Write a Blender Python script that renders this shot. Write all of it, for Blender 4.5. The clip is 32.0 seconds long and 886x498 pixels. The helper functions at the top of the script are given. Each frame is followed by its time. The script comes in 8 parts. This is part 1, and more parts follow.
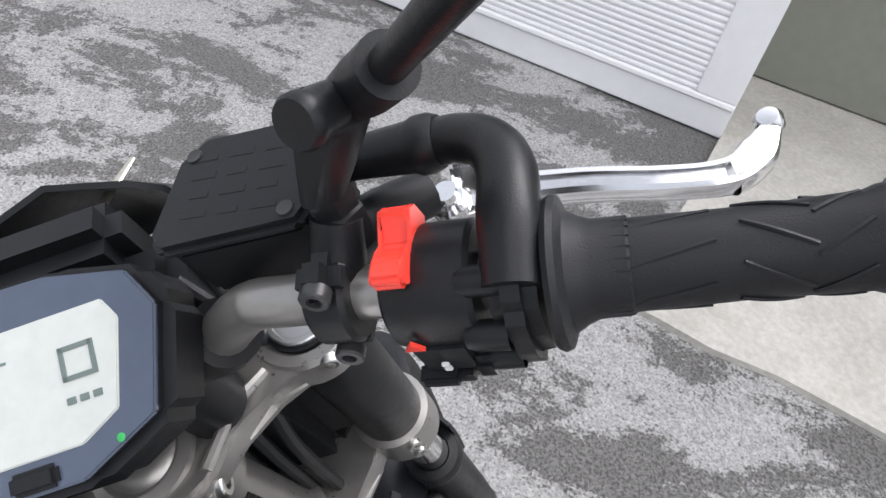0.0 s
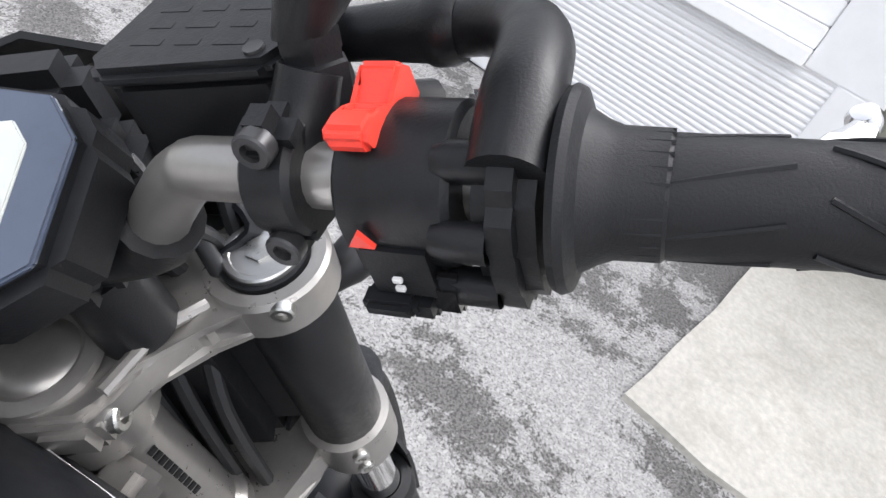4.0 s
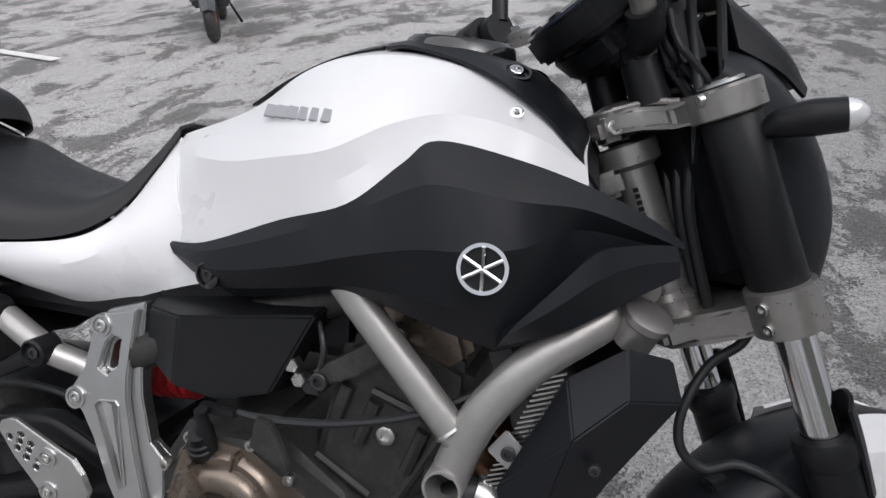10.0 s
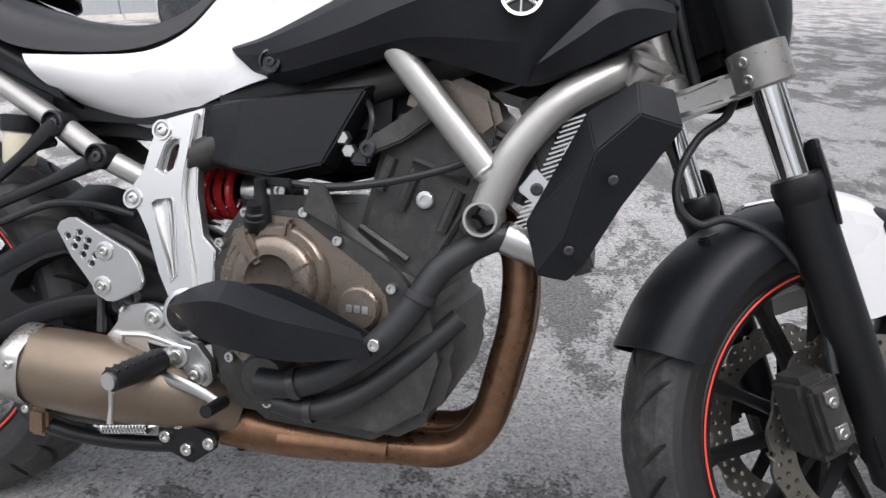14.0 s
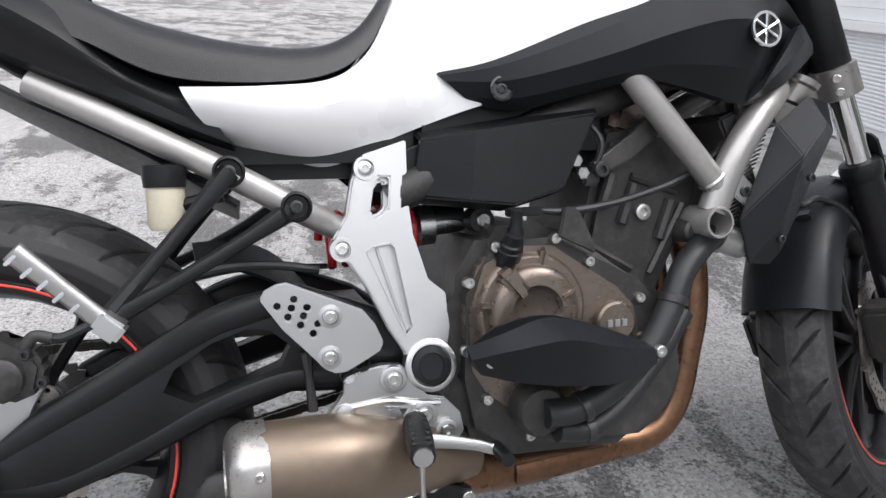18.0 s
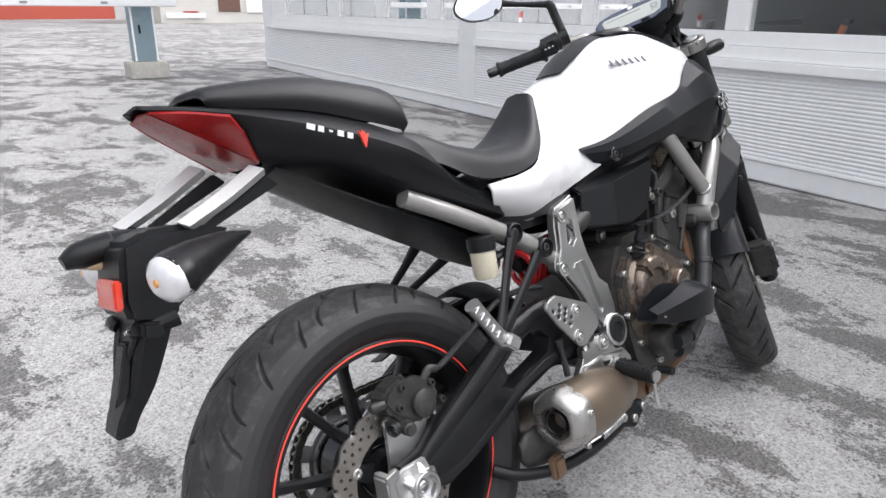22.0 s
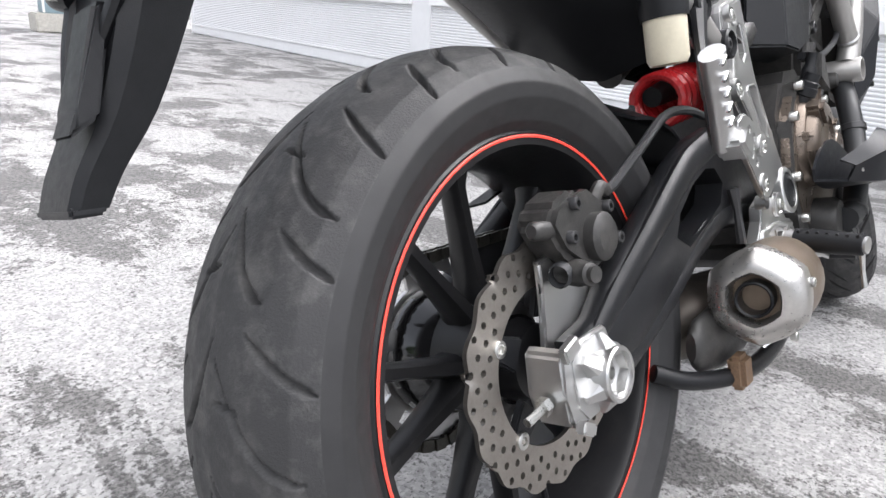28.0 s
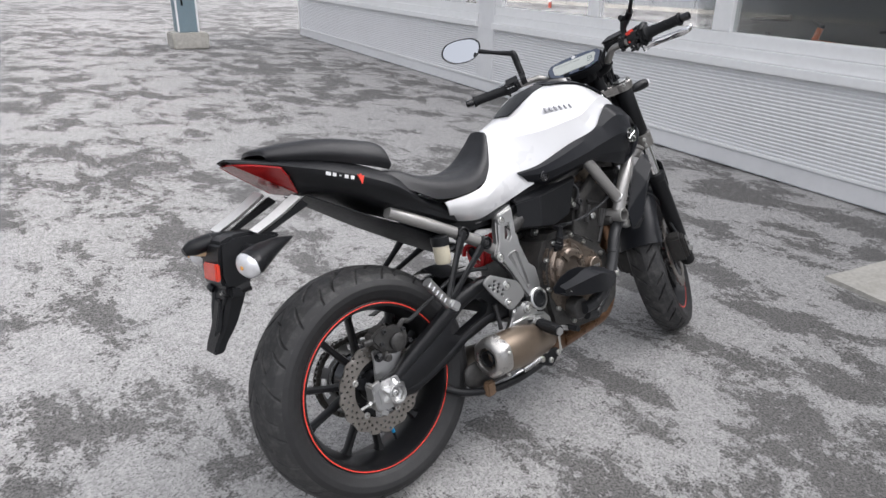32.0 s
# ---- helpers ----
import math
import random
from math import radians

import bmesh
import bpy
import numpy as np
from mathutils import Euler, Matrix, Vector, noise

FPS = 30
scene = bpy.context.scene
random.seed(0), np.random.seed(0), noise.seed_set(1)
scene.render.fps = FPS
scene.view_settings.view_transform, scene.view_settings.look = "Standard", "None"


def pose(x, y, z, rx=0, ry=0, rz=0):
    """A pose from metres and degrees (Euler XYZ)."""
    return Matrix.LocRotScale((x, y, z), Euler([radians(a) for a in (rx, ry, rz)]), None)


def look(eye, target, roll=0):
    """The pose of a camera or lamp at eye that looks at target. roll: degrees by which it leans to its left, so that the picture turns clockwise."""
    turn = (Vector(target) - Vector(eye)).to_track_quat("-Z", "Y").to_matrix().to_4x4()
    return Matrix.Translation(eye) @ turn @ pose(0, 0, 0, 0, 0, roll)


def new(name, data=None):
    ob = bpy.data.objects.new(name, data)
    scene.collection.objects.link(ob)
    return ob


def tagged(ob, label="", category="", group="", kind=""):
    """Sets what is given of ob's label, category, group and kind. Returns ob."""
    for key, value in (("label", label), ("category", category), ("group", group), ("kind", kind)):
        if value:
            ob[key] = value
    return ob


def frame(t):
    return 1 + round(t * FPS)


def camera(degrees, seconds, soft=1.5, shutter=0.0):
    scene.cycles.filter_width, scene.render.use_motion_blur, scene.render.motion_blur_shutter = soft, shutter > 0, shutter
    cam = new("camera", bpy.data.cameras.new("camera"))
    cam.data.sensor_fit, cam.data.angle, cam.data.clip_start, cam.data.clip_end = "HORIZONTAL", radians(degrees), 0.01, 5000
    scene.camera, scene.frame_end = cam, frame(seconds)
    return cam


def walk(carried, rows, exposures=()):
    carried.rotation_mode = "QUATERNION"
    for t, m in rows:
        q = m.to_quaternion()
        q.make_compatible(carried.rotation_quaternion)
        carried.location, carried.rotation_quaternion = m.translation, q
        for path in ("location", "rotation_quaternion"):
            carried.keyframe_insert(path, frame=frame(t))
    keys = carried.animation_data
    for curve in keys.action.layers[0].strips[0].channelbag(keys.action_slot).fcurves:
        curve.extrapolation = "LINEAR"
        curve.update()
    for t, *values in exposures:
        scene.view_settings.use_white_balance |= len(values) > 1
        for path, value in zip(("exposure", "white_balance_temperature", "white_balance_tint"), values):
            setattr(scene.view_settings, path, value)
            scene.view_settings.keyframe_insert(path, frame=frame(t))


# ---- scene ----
cam = camera(66.52, 32.0)
PATH = [
    (0, (0.9336, 0.1064, 1.3239), (2.4041, 0.3747, -0.0048), 12.59),
    (0.5, (0.9590, 0.0951, 1.3285), (2.3788, 0.2653, -0.0698), 16.07),
    (1, (0.9608, 0.0928, 1.3274), (2.3936, 0.2469, -0.0594), 18.22),
    (1.5, (0.9644, 0.1013, 1.3111), (2.4790, 0.2817, 0.0174), 19.75),
    (2, (0.9657, 0.0854, 1.2975), (2.4521, 0.3144, -0.0208), 22.24),
    (2.5, (0.9578, 0.0851, 1.2754), (2.4435, 0.4083, -0.0239), 20.74),
    (3, (0.9548, 0.1027, 1.2508), (2.4916, 0.4499, 0.0189), 20.49),
    (3.5, (0.9489, 0.0974, 1.2416), (2.5192, 0.4503, 0.0544), 23.40),
    (5.5, (1.0241, -0.0114, 1.3097), (2.1499, 0.7992, -0.1309), 14.77),
    (6, (1.0499, -0.0391, 1.3153), (1.9400, 0.9650, -0.1678), 7.64),
    (6.5, (1.0748, -0.0571, 1.3140), (1.9378, 1.0084, -0.1421), 4.57),
    (7, (1.0553, -0.0866, 1.3263), (1.9369, 1.0527, -0.0611), 3.92),
    (7.5, (0.9988, -0.1485, 1.3292), (1.7595, 1.1657, 0.0276), 3.01),
    (8, (0.9553, -0.2000, 1.3187), (1.5260, 1.3310, 0.1653), 3.30),
    (8.5, (0.9522, -0.2655, 1.2747), (1.3108, 1.3500, 0.1513), 5.03),
    (9, (1.0565, -0.2956, 1.2630), (1.0039, 1.3238, 0.0905), 1.56),
    (9.5, (1.1041, -0.3511, 1.2203), (0.7487, 1.2835, 0.1240), -0.98),
    (10, (1.1346, -0.4820, 1.1701), (0.6070, 1.1918, 0.2109), -1.50),
    (10.5, (1.1887, -0.5742, 1.1304), (0.6969, 1.2081, 0.3678), -1.04),
    (11, (1.2446, -0.6063, 1.0953), (0.6210, 1.1547, 0.3812), -1.25),
    (11.5, (1.2942, -0.5996, 1.0874), (0.5879, 1.1653, 0.4662), -0.35),
    (12, (1.3200, -0.5952, 1.0709), (0.5891, 1.1649, 0.4644), -1.37),
    (12.5, (1.3029, -0.6143, 1.0376), (0.4949, 1.0744, 0.3339), -1.92),
    (13, (1.2476, -0.6634, 0.9900), (0.4872, 1.0443, 0.2791), -2.01),
    (13.5, (1.1848, -0.7415, 0.9241), (0.5776, 1.0141, 0.1830), -0.86),
    (15.5, (0.8487, -0.8019, 0.8504), (0.7487, 1.0534, 0.1104), 1.21),
    (16, (0.7427, -0.8513, 0.8604), (0.7027, 1.0077, 0.1236), 2.26),
    (16.5, (0.6245, -0.8815, 0.8854), (0.8145, 0.9905, 0.2075), 3.15),
    (17, (0.5278, -0.8552, 0.8981), (0.8133, 1.0077, 0.2286), 3.69),
    (17.5, (0.4287, -0.7857, 0.8891), (0.8877, 1.0331, 0.1955), 4.09),
    (18, (0.3494, -0.7499, 0.9059), (0.8829, 1.0242, 0.1521), 3.16),
    (18.5, (0.2485, -0.7808, 0.9254), (0.9323, 0.9381, 0.1654), 3.81),
    (19, (0.1234, -0.8396, 0.9698), (0.8948, 0.8522, 0.2330), 3.10),
    (19.5, (0.0313, -0.8403, 0.9683), (0.8770, 0.8000, 0.1973), 2.03),
    (20, (-0.0734, -0.7659, 0.9657), (0.9560, 0.7569, 0.1774), 2.44),
    (20.5, (-0.1661, -0.7285, 0.9906), (0.9726, 0.7015, 0.1793), 1.72),
    (21, (-0.3241, -0.7447, 1.0165), (0.8998, 0.6314, 0.2367), 1.99),
    (21.5, (-0.4803, -0.7494, 1.0516), (0.7987, 0.6099, 0.3328), 1.13),
    (22, (-0.5581, -0.7158, 1.0624), (0.7126, 0.6737, 0.3881), 0.41),
    (22.5, (-0.5967, -0.6903, 1.0437), (0.6630, 0.7149, 0.3814), 1.13),
    (23, (-0.5835, -0.6531, 0.9754), (0.7076, 0.7140, 0.2942), 2.67),
    (23.5, (-0.5413, -0.5706, 0.8009), (0.8482, 0.7061, 0.1381), 4.47),
    (24, (-0.5149, -0.5247, 0.6274), (0.9385, 0.7326, 0.0735), 3.55),
    (24.5, (-0.4920, -0.5226, 0.5559), (0.9973, 0.7175, 0.0619), 4.77),
    (25, (-0.5003, -0.5277, 0.5504), (0.9429, 0.7612, 0.0445), 4.48),
    (25.5, (-0.5259, -0.5275, 0.5564), (0.8594, 0.8063, 0.0069), 4.01),
    (27.5, (-0.4821, -0.2752, 0.6006), (0.8805, 1.0024, -0.1142), 5.33),
    (28, (-0.5104, -0.2809, 0.6474), (0.9291, 0.9407, -0.0127), 4.34),
    (28.5, (-0.5626, -0.3137, 0.6870), (0.9564, 0.8415, 0.0888), 4.44),
    (29, (-0.5998, -0.4065, 0.7619), (0.9259, 0.7459, 0.1749), 5.06),
    (29.5, (-0.6696, -0.6037, 0.8721), (0.7297, 0.6328, 0.1558), 3.48),
    (30, (-0.7038, -0.7990, 1.0397), (0.5564, 0.5257, 0.2292), 1.32),
    (30.5, (-0.7164, -0.8885, 1.2028), (0.4895, 0.4204, 0.2901), 0.32),
    (31, (-0.6594, -1.0176, 1.2980), (0.5453, 0.3390, 0.4562), 0.89),
    (31.5, (-0.6619, -1.1574, 1.3319), (0.5220, 0.2524, 0.5503), 2.14),
    (32, (-0.8211, -1.2286, 1.3627), (0.3582, 0.1841, 0.5794), 0.89),
]
walk(cam, [(t, look(eye, target, roll)) for t, eye, target, roll in PATH], [(t, s, 6250, 12) for t, s in ((0, 1.28), (1, 1.4), (2, 1.38), (2.5, 1.45), (3, 1.62), (3.5, 1.62), (5.5, 1.46), (6, 1.42), (6.5, 1.42), (7, 1.3), (7.5, 1.14), (8, 1.1), (9, 0.34), (11.5, 0.42), (12, 0.68), (13, 0.84), (16, 1.24), (17, 1.04), (20, 0.96), (21, 0.98), (23, 0.98), (24, 1.24), (25, 1.5), (28, 1.58), (30, 1.38), (31, 0.96), (32, 0.7))])


# ---- daylight: an overcast sky ----
world = bpy.data.worlds.new("sky")
scene.world = world
world.use_nodes = True
wn = world.node_tree.nodes
sky = wn.new("ShaderNodeTexSky")
sky.sky_type, sky.sun_disc = "NISHITA", False
sky.sun_elevation, sky.sun_rotation = radians(50), radians(114)
sky.air_density, sky.dust_density, sky.ozone_density = 1.0, 6.0, 1.0
grey = wn.new("ShaderNodeHueSaturation")
grey.inputs["Saturation"].default_value = 0.22
wn["Background"].inputs[1].default_value = 0.13
world.node_tree.links.new(sky.outputs[0], grey.inputs["Color"])
world.node_tree.links.new(grey.outputs[0], wn["Background"].inputs[0])
sun = new("sun", bpy.data.lights.new("sun", "SUN"))
sun.data.energy, sun.data.angle, sun.data.color = 1.1, radians(75), (1.0, 0.97, 0.93)
sun.matrix_world = look((-1.6, -1.4, 4.2), (0, 0, 0))
scene.view_settings.exposure = 0.35


# ---- materials ----
def nodes_of(name):
    m = bpy.data.materials.new(name)
    m.use_nodes = True
    nt = m.node_tree
    return m, nt, nt.nodes["Principled BSDF"]


def add(nt, kind, **values):
    n = nt.nodes.new(kind)
    for key, value in values.items():
        n.inputs[key.replace("_", " ")].default_value = value
    return n


def material(name, colour, rough=0.5, metal=0.0, vary=0.12, scale=40.0, bump=0.0, bump_scale=300.0, coat=0.0, dirt=0.0, dirt_colour=(0.32, 0.3, 0.27), spec=0.5):
    """A surface whose colour and gloss wander at two scales, with fine relief and a film of dust."""
    m, nt, b = nodes_of(name)
    link = nt.links.new
    co = nt.nodes.new("ShaderNodeTexCoord")
    big = add(nt, "ShaderNodeTexNoise", Scale=scale * 0.22, Detail=4.0, Roughness=0.6)
    fine = add(nt, "ShaderNodeTexNoise", Scale=scale * 5, Detail=3.0, Roughness=0.6)
    for n in (big, fine):
        link(co.outputs["Object"], n.inputs["Vector"])
    both = nt.nodes.new("ShaderNodeMath")
    both.operation = "ADD"
    link(big.outputs[0], both.inputs[0]), link(fine.outputs[0], both.inputs[1])
    ramp = nt.nodes.new("ShaderNodeMapRange")
    ramp.inputs[1].default_value, ramp.inputs[2].default_value = 0.7, 1.3
    ramp.inputs[3].default_value, ramp.inputs[4].default_value = 1 - vary, 1 + vary
    link(both.outputs[0], ramp.inputs[0])
    mul = nt.nodes.new("ShaderNodeVectorMath")
    mul.operation = "SCALE"
    mul.inputs[0].default_value = colour
    link(ramp.outputs[0], mul.inputs["Scale"])
    out = mul.outputs[0]
    if dirt:
        spots = add(nt, "ShaderNodeTexNoise", Scale=scale * 1.3, Detail=6.0, Roughness=0.7)
        link(co.outputs["Object"], spots.inputs["Vector"])
        cut = nt.nodes.new("ShaderNodeMapRange")
        cut.inputs[1].default_value, cut.inputs[2].default_value, cut.inputs[4].default_value = 0.48, 0.75, dirt
        link(spots.outputs[0], cut.inputs[0])
        mix = nt.nodes.new("ShaderNodeMix")
        mix.data_type = "RGBA"
        link(cut.outputs[0], mix.inputs[0]), link(out, mix.inputs[6])
        mix.inputs[7].default_value = (*dirt_colour, 1)
        out = mix.outputs[2]
    link(out, b.inputs["Base Color"])
    rr = nt.nodes.new("ShaderNodeMapRange")
    rr.inputs[1].default_value, rr.inputs[2].default_value = 0.7, 1.3
    rr.inputs[3].default_value, rr.inputs[4].default_value = max(0.02, rough * 0.82), min(1, rough * 1.18)
    link(both.outputs[0], rr.inputs[0]), link(rr.outputs[0], b.inputs["Roughness"])
    b.inputs["Metallic"].default_value, b.inputs["Coat Weight"].default_value, b.inputs["Coat Roughness"].default_value = metal, coat, 0.06
    b.inputs["Specular IOR Level"].default_value = spec
    if bump:
        grain = add(nt, "ShaderNodeTexNoise", Scale=bump_scale, Detail=3.0, Roughness=0.6)
        link(co.outputs["Object"], grain.inputs["Vector"])
        bp = add(nt, "ShaderNodeBump", Strength=bump, Distance=0.001)
        link(grain.outputs[0], bp.inputs["Height"]), link(bp.outputs[0], b.inputs["Normal"])
    return m


WHITE = material("white_paint", (0.78, 0.78, 0.79), 0.30, vary=0.01, scale=1.2, coat=0.35)
BLACK = material("black_satin_plastic", (0.0095, 0.010, 0.0115), 0.40, vary=0.14, scale=30, bump=0.15, bump_scale=900, dirt=0.008, spec=0.3)
DARK = material("dark_grey_panel", (0.0115, 0.0125, 0.0155), 0.40, vary=0.10, scale=20, bump=0.12, bump_scale=1200, dirt=0.008, spec=0.28)
GLOSS = material("gloss_black", (0.010, 0.010, 0.011), 0.12, vary=0.1, scale=20, coat=0.7)
RUBBER = material("tyre_rubber", (0.026, 0.026, 0.027), 0.62, vary=0.16, scale=25, bump=0.5, bump_scale=500, dirt=0.42, dirt_colour=(0.15, 0.145, 0.138))
SIDEWALL = material("tyre_side_wall", (0.017, 0.017, 0.018), 0.58, vary=0.08, scale=12, bump=0.15, bump_scale=900, dirt=0.08, dirt_colour=(0.10, 0.097, 0.094))
GRIP = material("grip_rubber", (0.010, 0.0105, 0.012), 0.5, vary=0.12, scale=40, bump=0.2, bump_scale=1200, spec=0.32)
SEAT = material("seat_vinyl", (0.010, 0.010, 0.012), 0.46, vary=0.15, scale=25, bump=0.45, bump_scale=650)
SILVER = material("silver_cast", (0.60, 0.60, 0.595), 0.36, 1.0, vary=0.02, scale=3, bump=0.02, bump_scale=2500)
GUN = material("titanium_grey_paint", (0.34, 0.328, 0.312), 0.32, 0.72, vary=0.08, scale=25, bump=0.03, bump_scale=900)
TUBE = material("silver_grey_frame", (0.42, 0.41, 0.395), 0.36, 0.6, vary=0.07, scale=20, bump=0.08, bump_scale=900)
RIMBLACK = material("satin_black_rim", (0.008, 0.008, 0.009), 0.34, vary=0.12, scale=30, dirt=0.02, spec=0.4)
BRUSHED = material("brushed_end_cap", (0.50, 0.485, 0.465), 0.30, 0.9, vary=0.08, scale=40)
STRAP = material("bright_bracket_metal", (0.66, 0.66, 0.65), 0.42, 0.15, vary=0.06, scale=30, dirt=0.05)
CHROME = material("chrome", (0.82, 0.82, 0.82), 0.09, 1.0, vary=0.03, scale=30)
POLISH = material("polished_alloy", (0.85, 0.85, 0.86), 0.16, 1.0, vary=0.04, scale=60)
BOLT = material("zinc_bolt", (0.60, 0.60, 0.58), 0.3, 1.0, vary=0.12, scale=120)
BLACKBOLT = material("black_bolt", (0.045, 0.045, 0.047), 0.35, 0.4, vary=0.12, scale=120)
BRONZE = material("bronze_engine_cover", (0.21, 0.172, 0.142), 0.30, 0.75, vary=0.1, scale=25, bump=0.05, bump_scale=900, dirt=0.12)
ENGINE = material("dark_engine_casting", (0.040, 0.039, 0.038), 0.44, 0.25, vary=0.14, scale=25, bump=0.3, bump_scale=700, dirt=0.15)
COPPER = material("heat_tinted_steel", (0.20, 0.112, 0.066), 0.30, 0.85, vary=0.25, scale=14, dirt=0.15, dirt_colour=(0.12, 0.07, 0.04))
MUFFLER = material("brown_muffler", (0.205, 0.16, 0.12), 0.36, 0.65, vary=0.08, scale=12, bump=0.08, bump_scale=900, dirt=0.05)
CHAMBER = material("dull_exhaust_steel", (0.085, 0.075, 0.066), 0.48, 0.6, vary=0.18, scale=18, dirt=0.25, dirt_colour=(0.16, 0.13, 0.10))
STEEL = material("brushed_disc", (0.36, 0.335, 0.305), 0.34, 0.95, vary=0.10, scale=60, dirt=0.10, dirt_colour=(0.25, 0.2, 0.16))
CHAINM = material("oily_chain", (0.10, 0.095, 0.085), 0.4, 0.8, vary=0.3, scale=120)
RED = material("red_plastic", (0.80, 0.055, 0.035), 0.35, vary=0.05, scale=40)
REDLINE = material("red_stripe", (0.85, 0.07, 0.045), 0.4, vary=0.05, scale=60)
SEAM = material("dark_red_seam", (0.10, 0.025, 0.025), 0.6, vary=0.1)
REDSPRING = material("red_spring_paint", (0.62, 0.03, 0.035), 0.25, vary=0.08, scale=60, coat=0.5)
REDLENS = material("red_lens", (0.26, 0.010, 0.010), 0.22, vary=0.35, scale=90, coat=0.15, spec=0.35)
ORANGE = material("orange_reflector", (0.62, 0.045, 0.02), 0.18, vary=0.15, scale=300, coat=0.5)
CLEAR = material("clear_lens", (0.80, 0.80, 0.82), 0.08, 0.3, vary=0.12, scale=200, coat=0.8)
AMBER = material("amber_bulb", (0.75, 0.36, 0.08), 0.25, vary=0.1, scale=90)
FLUID = material("brake_fluid_plastic", (0.62, 0.57, 0.44), 0.35, vary=0.06, scale=40)
BLUECAP = material("blue_valve_cap", (0.02, 0.30, 0.62), 0.3, vary=0.05)
MARK = material("white_marking", (0.72, 0.72, 0.72), 0.45, vary=0.04)
GREYMARK = material("grey_lettering", (0.30, 0.30, 0.32), 0.4, vary=0.05)
LCD = material("lcd_panel", (0.47, 0.49, 0.46), 0.12, vary=0.06, scale=20, coat=0.8)
LCDINK = material("lcd_segment", (0.12, 0.15, 0.14), 0.3, vary=0.05)
# dark glossy bezel; the sky's bluish reflection is put into its base colour
SKYFACE = material("sky_tinted_bezel", (0.055, 0.070, 0.105), 0.12, vary=0.06, scale=20, coat=0.8)
MIRROR = material("mirror_glass", (0.92, 0.93, 0.95), 0.02, 1.0, vary=0.0)
HOSE = material("rubber_hose", (0.018, 0.019, 0.021), 0.5, vary=0.12, scale=60)
KEYM = material("key_metal", (0.62, 0.60, 0.52), 0.3, 0.9, vary=0.1, scale=60)
FIN = material("radiator_core", (0.05, 0.05, 0.05), 0.5, 0.5, vary=0.2, scale=200, bump=0.8, bump_scale=500)


def asphalt_material():
    """Worn light asphalt: a bleached, gritty skin with ragged dark patches where it has flaked away, and open pores."""
    m, nt, b = nodes_of("worn_asphalt")
    link = nt.links.new
    co = nt.nodes.new("ShaderNodeTexCoord")
    stretch = nt.nodes.new("ShaderNodeMapping")
    stretch.inputs["Scale"].default_value = (1.25, 0.75, 1.0)
    stretch.inputs["Rotation"].default_value = (0, 0, 0.6)
    link(co.outputs["Object"], stretch.inputs["Vector"])

    def math_node(op, a, c):
        n = nt.nodes.new("ShaderNodeMath")
        n.operation = op
        for k, v in enumerate((a, c)):
            if isinstance(v, (int, float)):
                n.inputs[k].default_value = v
            else:
                link(v, n.inputs[k])
        return n.outputs[0]

    def ramp(src, lo, hi, to0, to1):
        n = nt.nodes.new("ShaderNodeMapRange")
        for k, v in enumerate((lo, hi, to0, to1)):
            n.inputs[k + 1].default_value = v
        link(src, n.inputs[0])
        return n.outputs[0]

    patch = add(nt, "ShaderNodeTexNoise", Scale=2.3, Detail=12.0, Roughness=0.70, Distortion=0.3)
    wide = add(nt, "ShaderNodeTexNoise", Scale=0.42, Detail=3.0, Roughness=0.55)
    grit = add(nt, "ShaderNodeTexNoise", Scale=120.0, Detail=5.0, Roughness=0.78)
    mid = add(nt, "ShaderNodeTexNoise", Scale=26.0, Detail=4.0, Roughness=0.7)
    link(stretch.outputs[0], patch.inputs["Vector"])
    for n in (wide, grit, mid):
        link(co.outputs["Object"], n.inputs["Vector"])
    stone = add(nt, "ShaderNodeTexVoronoi", Scale=150.0)
    link(co.outputs["Object"], stone.inputs["Vector"])
    level = math_node("ADD", math_node("ADD", patch.outputs[0], math_node("MULTIPLY", wide.outputs[0], 0.42)), math_node("ADD", math_node("MULTIPLY", grit.outputs[0], 0.20), math_node("MULTIPLY", mid.outputs[0], 0.34)))
    worn = ramp(level, 0.978, 1.012, 0.0, 1.0)
    pores = ramp(math_node("ADD", grit.outputs[0], math_node("MULTIPLY", worn, 0.05)), 0.555, 0.590, 1.0, 0.36)
    base = nt.nodes.new("ShaderNodeMix")
    base.data_type = "RGBA"
    link(worn, base.inputs[0])
    base.inputs[6].default_value, base.inputs[7].default_value = (0.385, 0.379, 0.372, 1), (0.165, 0.160, 0.154, 1)
    tone = math_node("MULTIPLY", math_node("MULTIPLY", ramp(stone.outputs["Color"], 0.0, 1.0, 0.66, 1.28), ramp(mid.outputs[0], 0.3, 0.7, 0.84, 1.14)), pores)
    mul = nt.nodes.new("ShaderNodeVectorMath")
    mul.operation = "SCALE"
    link(base.outputs[2], mul.inputs[0]), link(tone, mul.inputs["Scale"])
    link(mul.outputs[0], b.inputs["Base Color"])
    link(ramp(worn, 0.0, 1.0, 0.85, 0.55), b.inputs["Roughness"])
    bp = add(nt, "ShaderNodeBump", Strength=0.8, Distance=0.004)
    link(math_node("ADD", grit.outputs[0], math_node("MULTIPLY", worn, -0.35)), bp.inputs["Height"]), link(bp.outputs[0], b.inputs["Normal"])
    return m


